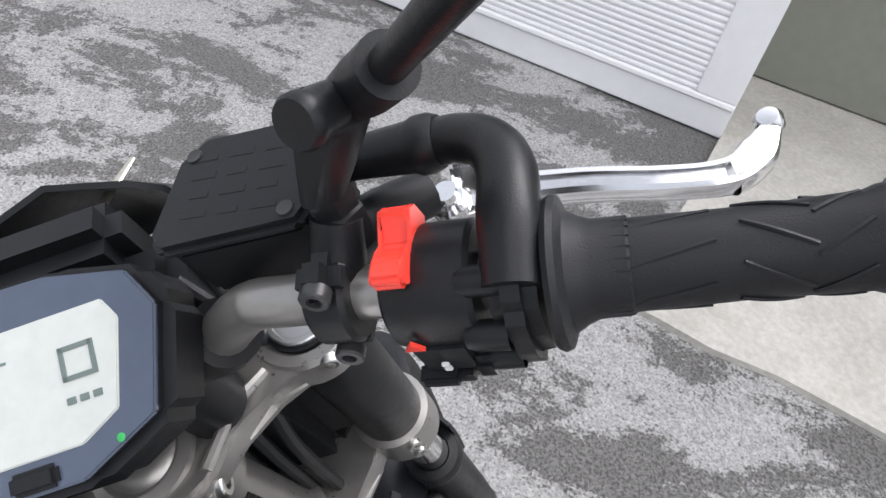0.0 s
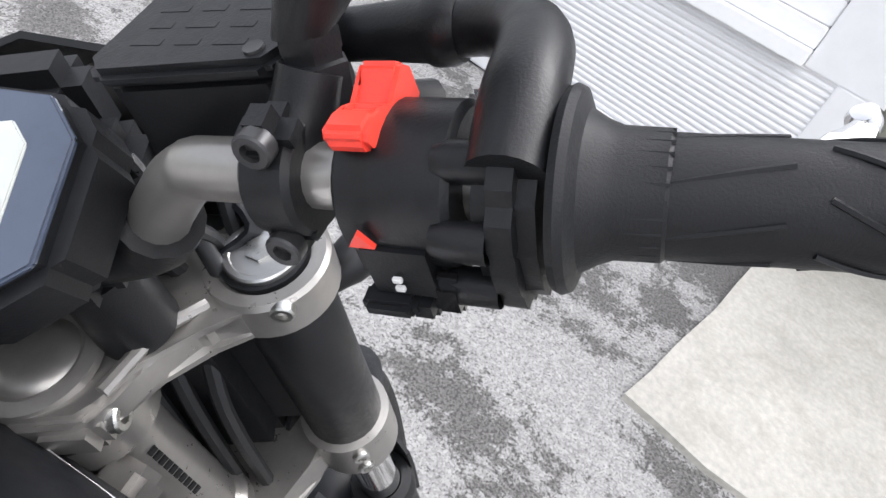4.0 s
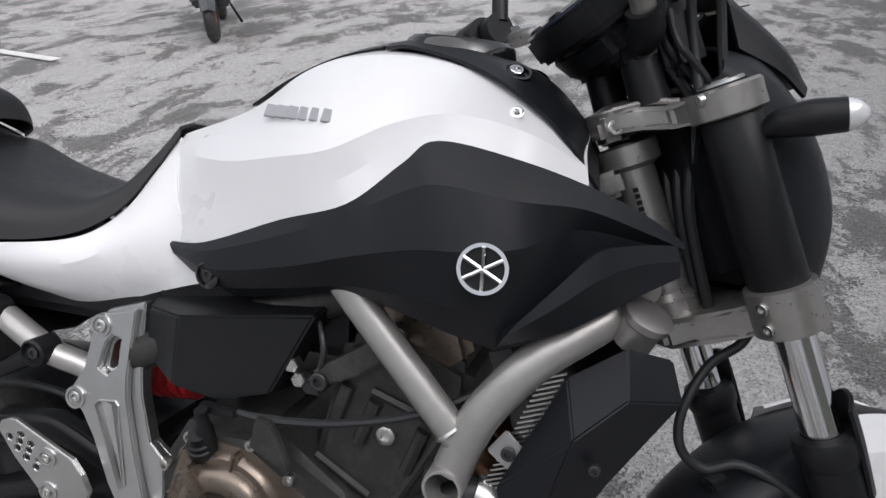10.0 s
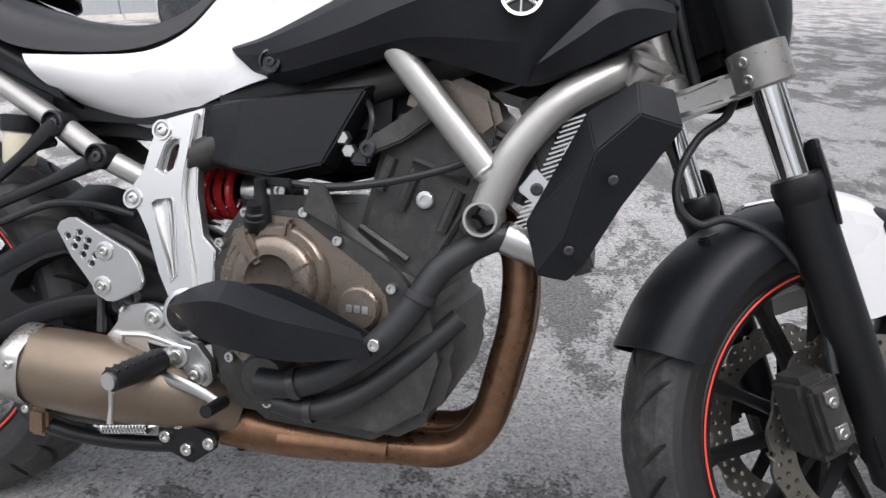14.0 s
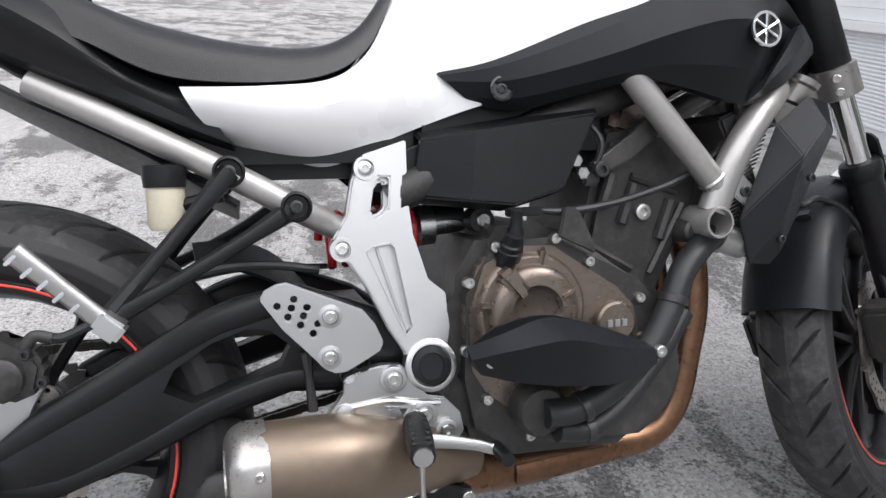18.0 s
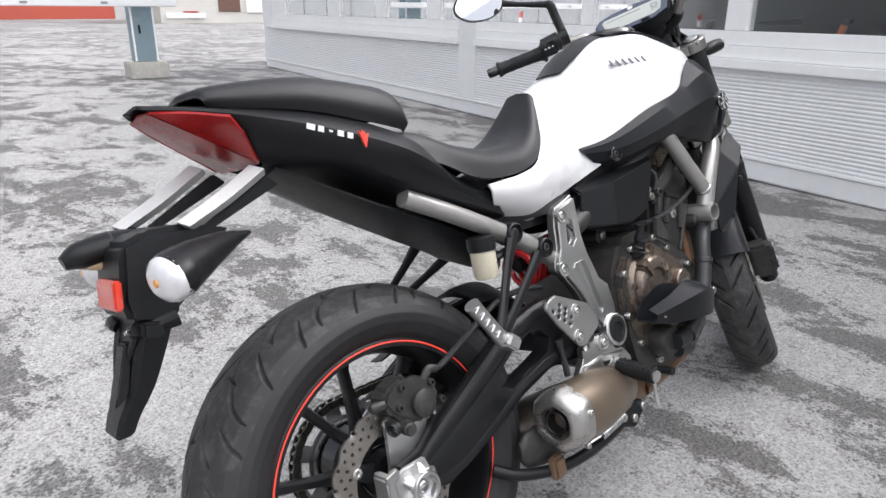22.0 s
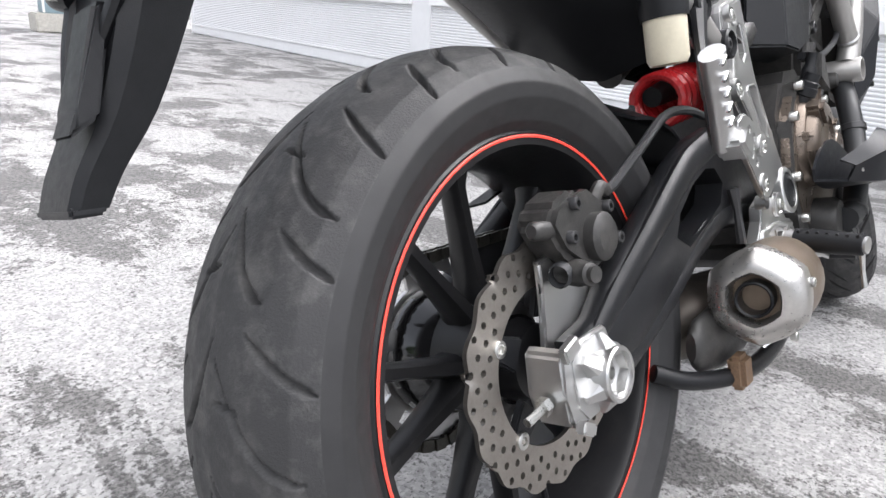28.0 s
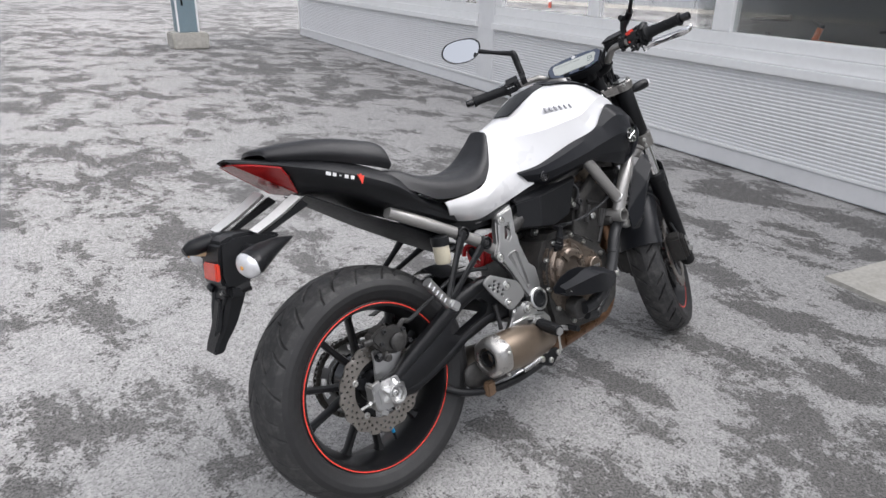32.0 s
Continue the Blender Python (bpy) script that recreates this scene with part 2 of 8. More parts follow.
ASPHALT = asphalt_material()
CONCRETE = material("pale_concrete", (0.50, 0.482, 0.44), 0.85, vary=0.20, scale=9, bump=1.0, bump_scale=160, dirt=0.6, dirt_colour=(0.36, 0.335, 0.29))
SIDING = material("grey_white_siding", (0.78, 0.785, 0.80), 0.45, vary=0.03, scale=3, dirt=0.06)
TRIM = material("white_window_trim", (0.86, 0.865, 0.87), 0.4, vary=0.03, scale=4, dirt=0.05)
# indoor shade is put into this dark base colour
INSIDE = material("shade_toned_interior", (0.16, 0.17, 0.16), 0.8, vary=0.1, scale=3)
FENCE = material("grey_fence_sheet", (0.29, 0.302, 0.315), 0.5, 0.1, vary=0.07, scale=3, dirt=0.1)
POSTM = material("blue_grey_post", (0.22, 0.30, 0.34), 0.5, vary=0.06, scale=8, dirt=0.1)
PAINTED = material("worn_white_line", (0.62, 0.62, 0.60), 0.7, vary=0.12, scale=12, dirt=0.35, dirt_colour=(0.33, 0.33, 0.32))
REDWALL = material("red_distant_wall", (0.45, 0.09, 0.06), 0.7, vary=0.08, scale=1)
GREENWALL = material("green_distant_wall", (0.16, 0.36, 0.10), 0.7, vary=0.1, scale=1)
BEIGE = material("pale_distant_render", (0.66, 0.64, 0.60), 0.7, vary=0.05, scale=1)
LEAF = material("foliage", (0.07, 0.12, 0.035), 0.7, vary=0.35, scale=6)
SCOOT = material("scooter_dark_paint", (0.030, 0.034, 0.040), 0.25, vary=0.1, scale=20, coat=0.5)
BIKEORANGE = material("orange_bicycle_paint", (0.80, 0.16, 0.03), 0.3, vary=0.05)


def glass_material():
    m, nt, b = nodes_of("window_glass")
    b.inputs["Base Color"].default_value = (0.75, 0.8, 0.8, 1)
    b.inputs["Roughness"].default_value = 0.02
    b.inputs["Transmission Weight"].default_value = 1.0
    b.inputs["IOR"].default_value = 1.5
    return m


GLASS = glass_material()


# ---- mesh helpers ----
SETTLED = [None]


def settle(m=None):
    """Parts built from here on, up to the next call, are moved by m."""
    SETTLED[-1] = m


def part(name, bm, mat, parent=None, label="", sharp=38, matrix=None):
    """Links a bmesh as one mesh object under a thing or a part."""
    if matrix is None:
        matrix = SETTLED[-1]
    if matrix is not None:
        bm.transform(matrix)
    bmesh.ops.recalc_face_normals(bm, faces=bm.faces)
    limit = radians(sharp)
    for fc in bm.faces:
        fc.smooth = True
    for e in bm.edges:
        e.smooth = len(e.link_faces) == 2 and e.calc_face_angle(0) < limit
    me = bpy.data.meshes.new(name)
    bm.to_mesh(me)
    bm.free()
    me.materials.append(mat)
    ob = new(name, me)
    if parent is not None:
        ob.parent = parent
    if label:
        tagged(ob, label)
    return ob


def spline(pts, n):
    """n + 1 points on a smooth curve through pts."""
    p = [Vector(q) for q in pts]
    if len(p) < 3:
        return [p[0].lerp(p[-1], i / n) for i in range(n + 1)]
    p = [2 * p[0] - p[1], *p, 2 * p[-1] - p[-2]]
    out = []
    for i in range(n + 1):
        s = i / n * (len(p) - 3)
        k = min(int(s), len(p) - 4)
        u = s - k
        a, b, c, d = p[k:k + 4]
        out.append(0.5 * (2 * b + (c - a) * u + (2 * a - 5 * b + 4 * c - d) * u * u + (3 * b - a - 3 * c + d) * u ** 3))
    return out


def sweep(pts, radius, seg=12, n=None, flat=None, caps=True):
    """A tube along a smooth curve; radius is one number or a list from start to end; flat squeezes it along a given axis."""
    c = spline(pts, n or max(2, 6 * (len(pts) - 1)))
    bm = bmesh.new()
    rings, side = [], None
    for i, q in enumerate(c):
        way = (c[min(i + 1, len(c) - 1)] - c[max(i - 1, 0)]).normalized()
        if side is None:
            side = way.cross(Vector((0, 0, 1)) if abs(way.z) < 0.9 else Vector((0, 1, 0))).normalized()
        side = (side - way * side.dot(way)).normalized()
        up = way.cross(side)
        if isinstance(radius, (list, tuple)):
            s = i / (len(c) - 1) * (len(radius) - 1)
            k = min(int(s), len(radius) - 2)
            r = radius[k] * (1 - s + k) + radius[k + 1] * (s - k)
        else:
            r = radius
        ring = []
        for j in range(seg):
            a = 2 * math.pi * j / seg
            v = side * math.cos(a) * r + up * math.sin(a) * r
            if flat:
                ax, amount = flat
                ax = Vector(ax)
                v = v - ax * v.dot(ax) * (1 - amount)
            ring.append(bm.verts.new(q + v))
        rings.append(ring)
    for a, b in zip(rings, rings[1:]):
        for j in range(seg):
            bm.faces.new((a[j], a[(j + 1) % seg], b[(j + 1) % seg], b[j]))
    if caps:
        bm.faces.new(rings[0][::-1])
        bm.faces.new(rings[-1])
    return bm


def lathe(profile, seg=48, base=(0, 0, 0), axis=(0, 1, 0), close=False):
    """Turns (along, radius) pairs round an axis through base."""
    bm = bmesh.new()
    q = Vector(axis).normalized().to_track_quat("Z", "Y").to_matrix()
    rows = []
    for along, r in profile:
        if r < 1e-6:
            rows.append([bm.verts.new(Vector(base) + q @ Vector((0, 0, along)))])
        else:
            rows.append([bm.verts.new(Vector(base) + q @ Vector((r * math.cos(t), r * math.sin(t), along))) for t in (2 * math.pi * k / seg for k in range(seg))])
    pairs = list(zip(rows, rows[1:])) + ([(rows[-1], rows[0])] if close else [])
    for a, b in pairs:
        for k in range(seg):
            l = (k + 1) % seg
            if len(a) == 1 and len(b) > 1:
                bm.faces.new((a[0], b[l], b[k]))
            elif len(b) == 1 and len(a) > 1:
                bm.faces.new((a[k], a[l], b[0]))
            elif len(a) > 1:
                bm.faces.new((a[k], a[l], b[l], b[k]))
    return bm


def prism(poly, y0, y1, bevel=0.003, plane="xz"):
    """A bevelled slab: a polygon in x and z (or x and y), from y0 to y1."""
    bm = bmesh.new()
    place = (lambda a, b, c: (a, c, b)) if plane == "xz" else (lambda a, b, c: (a, b, c)) if plane == "xy" else (lambda a, b, c: (c, a, b))
    lo = [bm.verts.new(place(*p, y0)) for p in poly]
    hi = [bm.verts.new(place(*p, y1)) for p in poly]
    bm.faces.new(lo)
    bm.faces.new(hi[::-1])
    for k in range(len(poly)):
        l = (k + 1) % len(poly)
        bm.faces.new((lo[k], lo[l], hi[l], hi[k]))
    if bevel:
        bmesh.ops.bevel(bm, geom=list(bm.edges), offset=bevel, segments=2, affect="EDGES", clamp_overlap=True)
    return bm


def box(centre, size, bevel=0.003, turn=None):
    bm = bmesh.new()
    bmesh.ops.create_cube(bm, size=1)
    bm.transform(Matrix.Diagonal((*size, 1)))
    if bevel:
        bmesh.ops.bevel(bm, geom=list(bm.edges), offset=bevel, segments=2, affect="EDGES", clamp_overlap=True)
    if turn is not None:
        bm.transform(turn)
    bm.transform(Matrix.Translation(centre))
    return bm


def skin(curves, n=28, thick=0.004, mirror=False, sub=3, close=False):
    """A panel laid over curves that run side by side; mirror repeats it on the other flank."""
    rows = [spline(c, n) for c in curves]
    fine = []
    for i in range(n + 1):
        fine.append(spline([r[i] for r in rows], sub * (len(rows) - 1)) if len(rows) > 2 else [rows[0][i], rows[1][i]])
    bm = bmesh.new()
    for flank in ((1, -1) if mirror else (1,)):
        g = [[bm.verts.new((v.x, v.y * flank, v.z)) for v in col] for col in fine]
        for a, b in zip(g, g[1:]):
            for k in range(len(a) - 1):
                bm.faces.new((a[k], a[k + 1], b[k + 1], b[k]))
    bmesh.ops.remove_doubles(bm, verts=bm.verts, dist=0.0006)
    bmesh.ops.recalc_face_normals(bm, faces=bm.faces)
    if thick:
        bmesh.ops.solidify(bm, geom=bm.faces[:], thickness=thick)
    return bm


def facets(verts, faces, thick=0.006, bevel=0.0025):
    """A panel of flat facets, given its corners and which of them bound each facet."""
    bm = bmesh.new()
    v = [bm.verts.new(p) for p in verts]
    for f in faces:
        bm.faces.new([v[k] for k in f])
    bmesh.ops.recalc_face_normals(bm, faces=bm.faces)
    bmesh.ops.solidify(bm, geom=bm.faces[:], thickness=thick)
    if bevel:
        bmesh.ops.bevel(bm, geom=list(bm.edges), offset=bevel, segments=2, affect="EDGES", clamp_overlap=True)
    return bm


def merge(*parts_):
    """Joins several bmeshes into one."""
    out = bmesh.new()
    me = bpy.data.meshes.new("joint")
    for b in parts_:
        b.to_mesh(me)
        out.from_mesh(me)
        b.free()
    bpy.data.meshes.remove(me)
    return out


def bolt(at, parent, axis=(0, -1, 0), r=0.008, h=0.006, mat=None, name="bolt", hexa=False, matrix=None):
    """A socket or hexagon bolt head standing on its seat."""
    if hexa:
        bm = lathe([(-0.004, 0), (-0.004, r), (h * 0.8, r), (h, r * 0.82), (h, 0)], 6, at, axis)
    else:
        bm = lathe([(-0.004, 0), (-0.004, r), (h * 0.8, r), (h, r * 0.86), (h, r * 0.5), (h * 0.25, r * 0.46), (h * 0.25, 0)], 14, at, axis)
    return part(name, bm, mat or BOLT, parent, matrix=matrix)


def empty(name, m=None):
    e = new(name)
    if m is not None:
        e.matrix_world = m
    e.empty_display_size = 0.1
    return e


# ---- the setting: yard, slab, building, fence ----
def sheet(name, pts, z, mat, label, category="ground", thick=0.0):
    bm = bmesh.new()
    top = [bm.verts.new((x, y, z)) for x, y in pts]
    bm.faces.new(top)
    if thick:
        low = [bm.verts.new((x, y, z - thick)) for x, y in pts]
        for k in range(len(pts)):
            l = (k + 1) % len(pts)
            bm.faces.new((top[k], low[k], low[l], top[l]))
    return tagged(part(name, bm, mat), label, category, kind="structure")


def ground_mesh():
    """One sheet to the horizon, finer and slightly uneven near the motorcycle."""
    xs = sorted({*np.linspace(-6, 7, 66).round(3), *np.linspace(-40, -6, 12).round(3), *np.linspace(7, 40, 12).round(3), -900.0, -200.0, 200.0, 900.0})
    bm = bmesh.new()
    g = []
    for x in xs:
        row = []
        for y in xs:
            near = max(0.0, 1 - max(abs(x), abs(y)) / 12)
            h = 0.012 * near * (noise.noise(Vector((x * 0.9, y * 0.9, 3.0)))) if not (-0.5 < x < 2.0 and -0.5 < y < 0.5) else 0.0
            row.append(bm.verts.new((x, y, h)))
        g.append(row)
    for a, b in zip(g, g[1:]):
        for k in range(len(a) - 1):
            bm.faces.new((a[k], b[k], b[k + 1], a[k + 1]))
    return bm


tagged(part("ground", ground_mesh(), ASPHALT), "worn grey asphalt yard with dark weathered patches", "ground", kind="structure")
edge = [(2.43, -0.17), (2.58, -0.205), (2.75, -0.24), (3.07, -0.32), (3.3, -0.37), (3.6, -0.43), (4.45, -0.60), (4.75, -3.4), (1.9, -3.4), (2.0, -2.4), (2.10, -1.7), (2.2, -1.2), (2.26, -0.92), (2.31, -0.75), (2.345, -0.6), (2.36, -0.42), (2.40, -0.27)]
edge = [(x + 0.012 * noise.noise(Vector((x * 9, y * 9, 0))), y + 0.012 * noise.noise(Vector((x * 9, y * 9, 5)))) for x, y in edge]
sheet("pavement", edge, 0.022, CONCRETE, "pale concrete apron with chipped edge before the doorway", "pavement", 0.04)
for k, (a, b) in enumerate((((-9.4, 8.65), (-4.2, 7.18)), ((-6.2, 4.36), (-3.3, 3.73)), ((-9.0, 14.7), (-5.2, 12.85)))):
    a, b = Vector(a), Vector(b)
    w = (b - a).orthogonal().normalized() * 0.05
    sheet("trim_parking_line", [a + w, b + w, b - w, a - w], 0.014, PAINTED, "worn white painted parking line on the asphalt", "road marking")

BUILD = Matrix(((-0.187, 0.982, 0, 3.667), (-0.982, -0.187, 0, 0), (0, 0, 1, 0), (0, 0, 0, 1)))
SOUTH, NORTH = 0.437, -11.3


def in_building(bm):
    bm.transform(BUILD)
    return bm


def ribbed(x0, x1, z0, z1, pitch=0.025, deep=0.006):
    """Sheet siding with level ribs, pressed into one plate."""
    bm = bmesh.new()
    prof, z = [], z0
    while z < z1 - 0.001:
        prof += [(0.0, z), (-deep, z + pitch * 0.3), (-deep, z + pitch * 0.62), (0.0, min(z1, z + pitch * 0.85))]
        z += pitch
    prof.append((0.0, z1))
    left = [bm.verts.new((x0, y, zz)) for y, zz in prof]
    right = [bm.verts.new((x1, y, zz)) for y, zz in prof]
    for k in range(len(prof) - 1):
        bm.faces.new((left[k], right[k], right[k + 1], left[k + 1]))
    return bm


def slab(x0, x1, y0, y1, z0, z1, bevel=0.004):
    return box(((x0 + x1) / 2, (y0 + y1) / 2, (z0 + z1) / 2), (x1 - x0, y1 - y0, z1 - z0), bevel)


wall = tagged(part("wall_east", in_building(slab(NORTH, SOUTH, 0.008, 0.20, 0.0, 0.70)), SIDING), "low grey-white wall of the workshop building", "wall", kind="structure")
part("plinth", in_building(slab(NORTH, SOUTH, -0.010, 0.010, 0.012, 0.135)), SIDING, wall)
part("ledge", in_building(slab(NORTH, SOUTH, -0.022, 0.008, 0.137, 0.160)), TRIM, wall, "white drip ledge")
for x0, x1 in ((NORTH + 0.12, -4.72), (-4.40, 0.27)):
    part("siding_panel", in_building(ribbed(x0, x1, 0.162, 0.69)), SIDING, wall, "ribbed sheet siding")
for x0, x1 in ((NORTH, NORTH + 0.12), (-4.72, -4.40), (0.27, SOUTH)):
    part("pilaster", in_building(slab(x0, x1, -0.014, 0.009, 0.162, 0.70)), SIDING, wall)
upper = tagged(part("wall_above_windows", in_building(slab(NORTH, SOUTH + 3.4, 0.0, 0.20, 2.25, 3.4)), SIDING), "grey-white wall above the shop windows", "wall", kind="structure")
part("pier", in_building(slab(-4.72, -4.40, -0.012, 0.20, 0.70, 2.25)), SIDING, upper)
part("pier", in_building(slab(NORTH, NORTH + 0.5, -0.012, 0.20, 0.70, 2.25)), SIDING, upper)
part("pier", in_building(slab(0.14, SOUTH, -0.012, 0.20, 0.70, 2.25)), SIDING, upper)
for k in range(6):
    bolt(BUILD @ Vector((0.24 - 0.6 * k, -0.012, 0.14)), wall, tuple(BUILD.to_3x3() @ Vector((0, -1, 0))), 0.006, 0.003, name="screw")


def shop_window(name, x0, x1, mullions):
    """A long window: white sill board, frame, mullions and panes."""
    w = tagged(part(name, in_building(slab(x0, x1, -0.05, 0.16, 0.70, 0.76)), TRIM), "long shop window with white plastic frames above ribbed siding", "window", kind="structure")
    part("sill_board", in_building(slab(x0, x1, -0.02, 0.10, 0.762, 0.84)), TRIM, w)
    part("window_frame", in_building(slab(x0, x1, 0.0, 0.08, 0.842, 0.93)), TRIM, w)
    part("window_frame", in_building(slab(x0, x1, 0.0, 0.08, 2.15, 2.248)), TRIM, w)
    for a, b in mullions:
        part("mullion", in_building(slab(a, b, 0.002, 0.078, 0.932, 2.148)), TRIM, w)
    for (_, a), (b, _) in zip(mullions, mullions[1:]):
        p = part("pane", in_building(slab(a + 0.002, b - 0.002, 0.035, 0.041, 0.934, 2.146, 0)), GLASS, w)
        p.visible_shadow = False
    return w


shop_window("window_1", -4.398, 0.138, [(-4.398, -4.28), (-2.9, -2.76), (-1.52, -1.36), (0.03, 0.138)])
shop_window("window_2", NORTH + 0.502, -4.722, [(NORTH + 0.502, -10.14), (-8.28, -7.87), (-6.69, -6.45), (-5.40, -5.12), (-4.80, -4.722)])
# floor and rear wall are coloured dark to stand for the unlit room
tagged(part("floor", in_building(slab(NORTH, 3.8, 0.21, 6.0, -0.02, 0.02)), INSIDE), "workshop floor behind the windows, its shade put into the colour", "floor", kind="structure")
tagged(part("wall_inner", in_building(slab(NORTH, 3.8, 6.0, 6.2, 0.0, 3.4)), INSIDE), "rear wall of the workshop, its shade put into the colour", "wall", kind="structure")
tagged(part("wall_north", in_building(slab(NORTH - 0.002, NORTH + 0.198, 0.205, 6.2, 0.0, 3.4)), SIDING), "grey-white end wall of the workshop", "wall", kind="structure")
tagged(part("wall_partition", in_building(slab(SOUTH - 0.18, SOUTH, 0.205, 6.0, 0.025, 3.4)), SIDING), "grey-white side wall of the doorway", "wall", kind="structure")
# unseen roof, added to keep skylight out of the room
tagged(part("ceiling", in_building(slab(NORTH, 3.8, 0.0, 6.2, 3.402, 3.5)), SIDING), "unseen flat roof added to seal the workshop", "ceiling", kind="structure")
door = tagged(part("door_1", in_building(slab(SOUTH + 0.002, 3.6, 0.70, 0.76, 0.03, 2.6)), material("olive_grey_door", (0.23, 0.235, 0.20), 0.6, vary=0.08, scale=4)), "closed olive-grey workshop door in a recess", "door", kind="structure")
tagged(part("wall_south", in_building(slab(3.602, 9.0, 0.0, 0.6, 0.0, 3.4)), SIDING), "grey-white wall beyond the doorway", "wall", kind="structure")


def bicycle(at, turn, paint, label):
    """A bicycle on show behind the glass."""
    b = tagged(empty("bicycle", pose(*at, 0, 0, turn)), label, "bicycle", "bicycles behind the window")
    for x in (-0.52, 0.52):
        t = lathe([(-0.02, 0.31), (0, 0.335), (0.02, 0.31)], 32, (x, 0, 0.335), (0, 1, 0), True)
        wl = part("wheel", t, RUBBER, b)
        for k in range(8):
            a = math.pi * k / 8
            d = Vector((math.cos(a), 0, math.sin(a))) * 0.31
            part("spoke", sweep([Vector((x, 0, 0.335)) - d, Vector((x, 0, 0.335)) + d], 0.0025, 5), BOLT, wl)
    for pts in (((-0.15, 0, 0.85), (-0.05, 0, 0.3)), ((-0.15, 0, 0.8), (0.38, 0, 0.85)), ((-0.05, 0, 0.3), (0.4, 0, 0.78)), ((-0.52, 0, 0.335), (-0.15, 0, 0.8)), ((-0.52, 0, 0.335), (-0.05, 0, 0.3)), ((0.36, 0, 0.95), (0.52, 0, 0.335))):
        part("frame_tube", sweep(pts, 0.022, 8), paint, b)
    part("handlebar", sweep([(0.38, -0.28, 0.98), (0.36, 0, 0.97), (0.38, 0.28, 0.98)], 0.014, 8), BLACK, b)
    part("saddle", sweep([(-0.3, 0, 0.96), (-0.15, 0, 0.95), (0.0, 0, 0.94)], [0.06, 0.05, 0.02], 8, flat=((0, 0, 1), 0.5)), SEAT, b)
    return b


for s, deep, turn, paint, label in ((-0.75, 0.75, 20, BIKEORANGE, "orange bicycle standing behind the shop window"), (-1.9, 0.9, 5, BLACK, "black bicycle standing behind the shop window"), (-3.4, 0.8, -15, SILVER, "silver bicycle leaning behind the shop window"), (-5.9, 0.9, 10, material("green_bicycle_paint", (0.08, 0.35, 0.08), 0.3), "green bicycle behind the farther shop window"), (-8.4, 0.9, 0, SILVER, "silver bicycle behind the farther shop window")):
    p = BUILD @ Vector((s, deep, 0.02))
    bicycle(tuple(p), 90 + turn + 8.8, paint, label)


def fence_run(name, a, b, high, count, label):
    """Sheet-metal fence: posts, rails and one ribbed sheet between each pair of posts."""
    f = tagged(empty(name), label, "fence", kind="structure")
    a, b = Vector((*a, 0)), Vector((*b, 0))
    way = (b - a).normalized()
    out = Vector((way.y, -way.x, 0))
    step = (b - a).length / count
    for k in range(count + 1):
        q = a + way * step * k
        part("post", box(q + Vector((0, 0, high / 2)) + out * 0.03, (0.05, 0.05, high), 0.004, pose(0, 0, 0, 0, 0, math.degrees(math.atan2(way.y, way.x)))), FENCE, f)
        if k < count:
            bm = bmesh.new()
            n = 40
            cols = []
            for i in range(n + 1):
                p = q + way * step * i / n + out * (0.012 if (i // 2) % 2 else 0.0)
                cols.append((bm.verts.new(p + Vector((0, 0, 0.125))), bm.verts.new(p + Vector((0, 0, high)))))
            for c, d in zip(cols, cols[1:]):
                bm.faces.new((c[0], d[0], d[1], c[1]))
            part("panel", bm, FENCE, f)
            rail = box(q + way * step / 2 + out * 0.035 + Vector((0, 0, high - 0.03)), (step, 0.03, 0.05), 0.003, pose(0, 0, 0, 0, 0, math.degrees(math.atan2(way.y, way.x))))
            part("rail", rail, FENCE, f)
            foot = box(q + way * step / 2 + Vector((0, 0, 0.05)), (step - 0.01, 0.16, 0.14), 0.02, pose(0, 0, 0, 0, 0, math.degrees(math.atan2(way.y, way.x))))
            part("footing", foot, CONCRETE, f, "rough stone footing")
    return f


fence_run("fence_near", (-10.9, 4.0), (-9.2, 10.3), 1.95, 3, "grey sheet-metal fence on a stone footing along the yard")
fence_run("fence_middle", (-9.2, 10.3), (-6.2, 17.3), 1.95, 5, "grey sheet-metal fence on a stone footing along the yard")
fence_run("fence_far", (-6.2, 17.3), (3.2, 34.0), 1.93, 12, "grey sheet-metal fence along the far side of the yard")


def fence_cabinet():
    c = tagged(empty("electric_cabinet", pose(3.75, 35.4, 0, 0, 0, -8)), "grey metal cabinet standing at the end of the fence", "cabinet")
    part("body", box((0, 0, 1.05), (1.35, 0.6, 2.05), 0.01), FENCE, c)
    part("roof", box((0, 0, 2.10), (1.45, 0.7, 0.05), 0.008), FENCE, c)
    for k in range(3):
        part("notice", box((-0.25 + 0.2 * k, -0.304, 1.75 - 0.12 * (k % 2)), (0.13, 0.006, 0.2), 0.001), TRIM, c, "small white notice")


fence_cabinet()


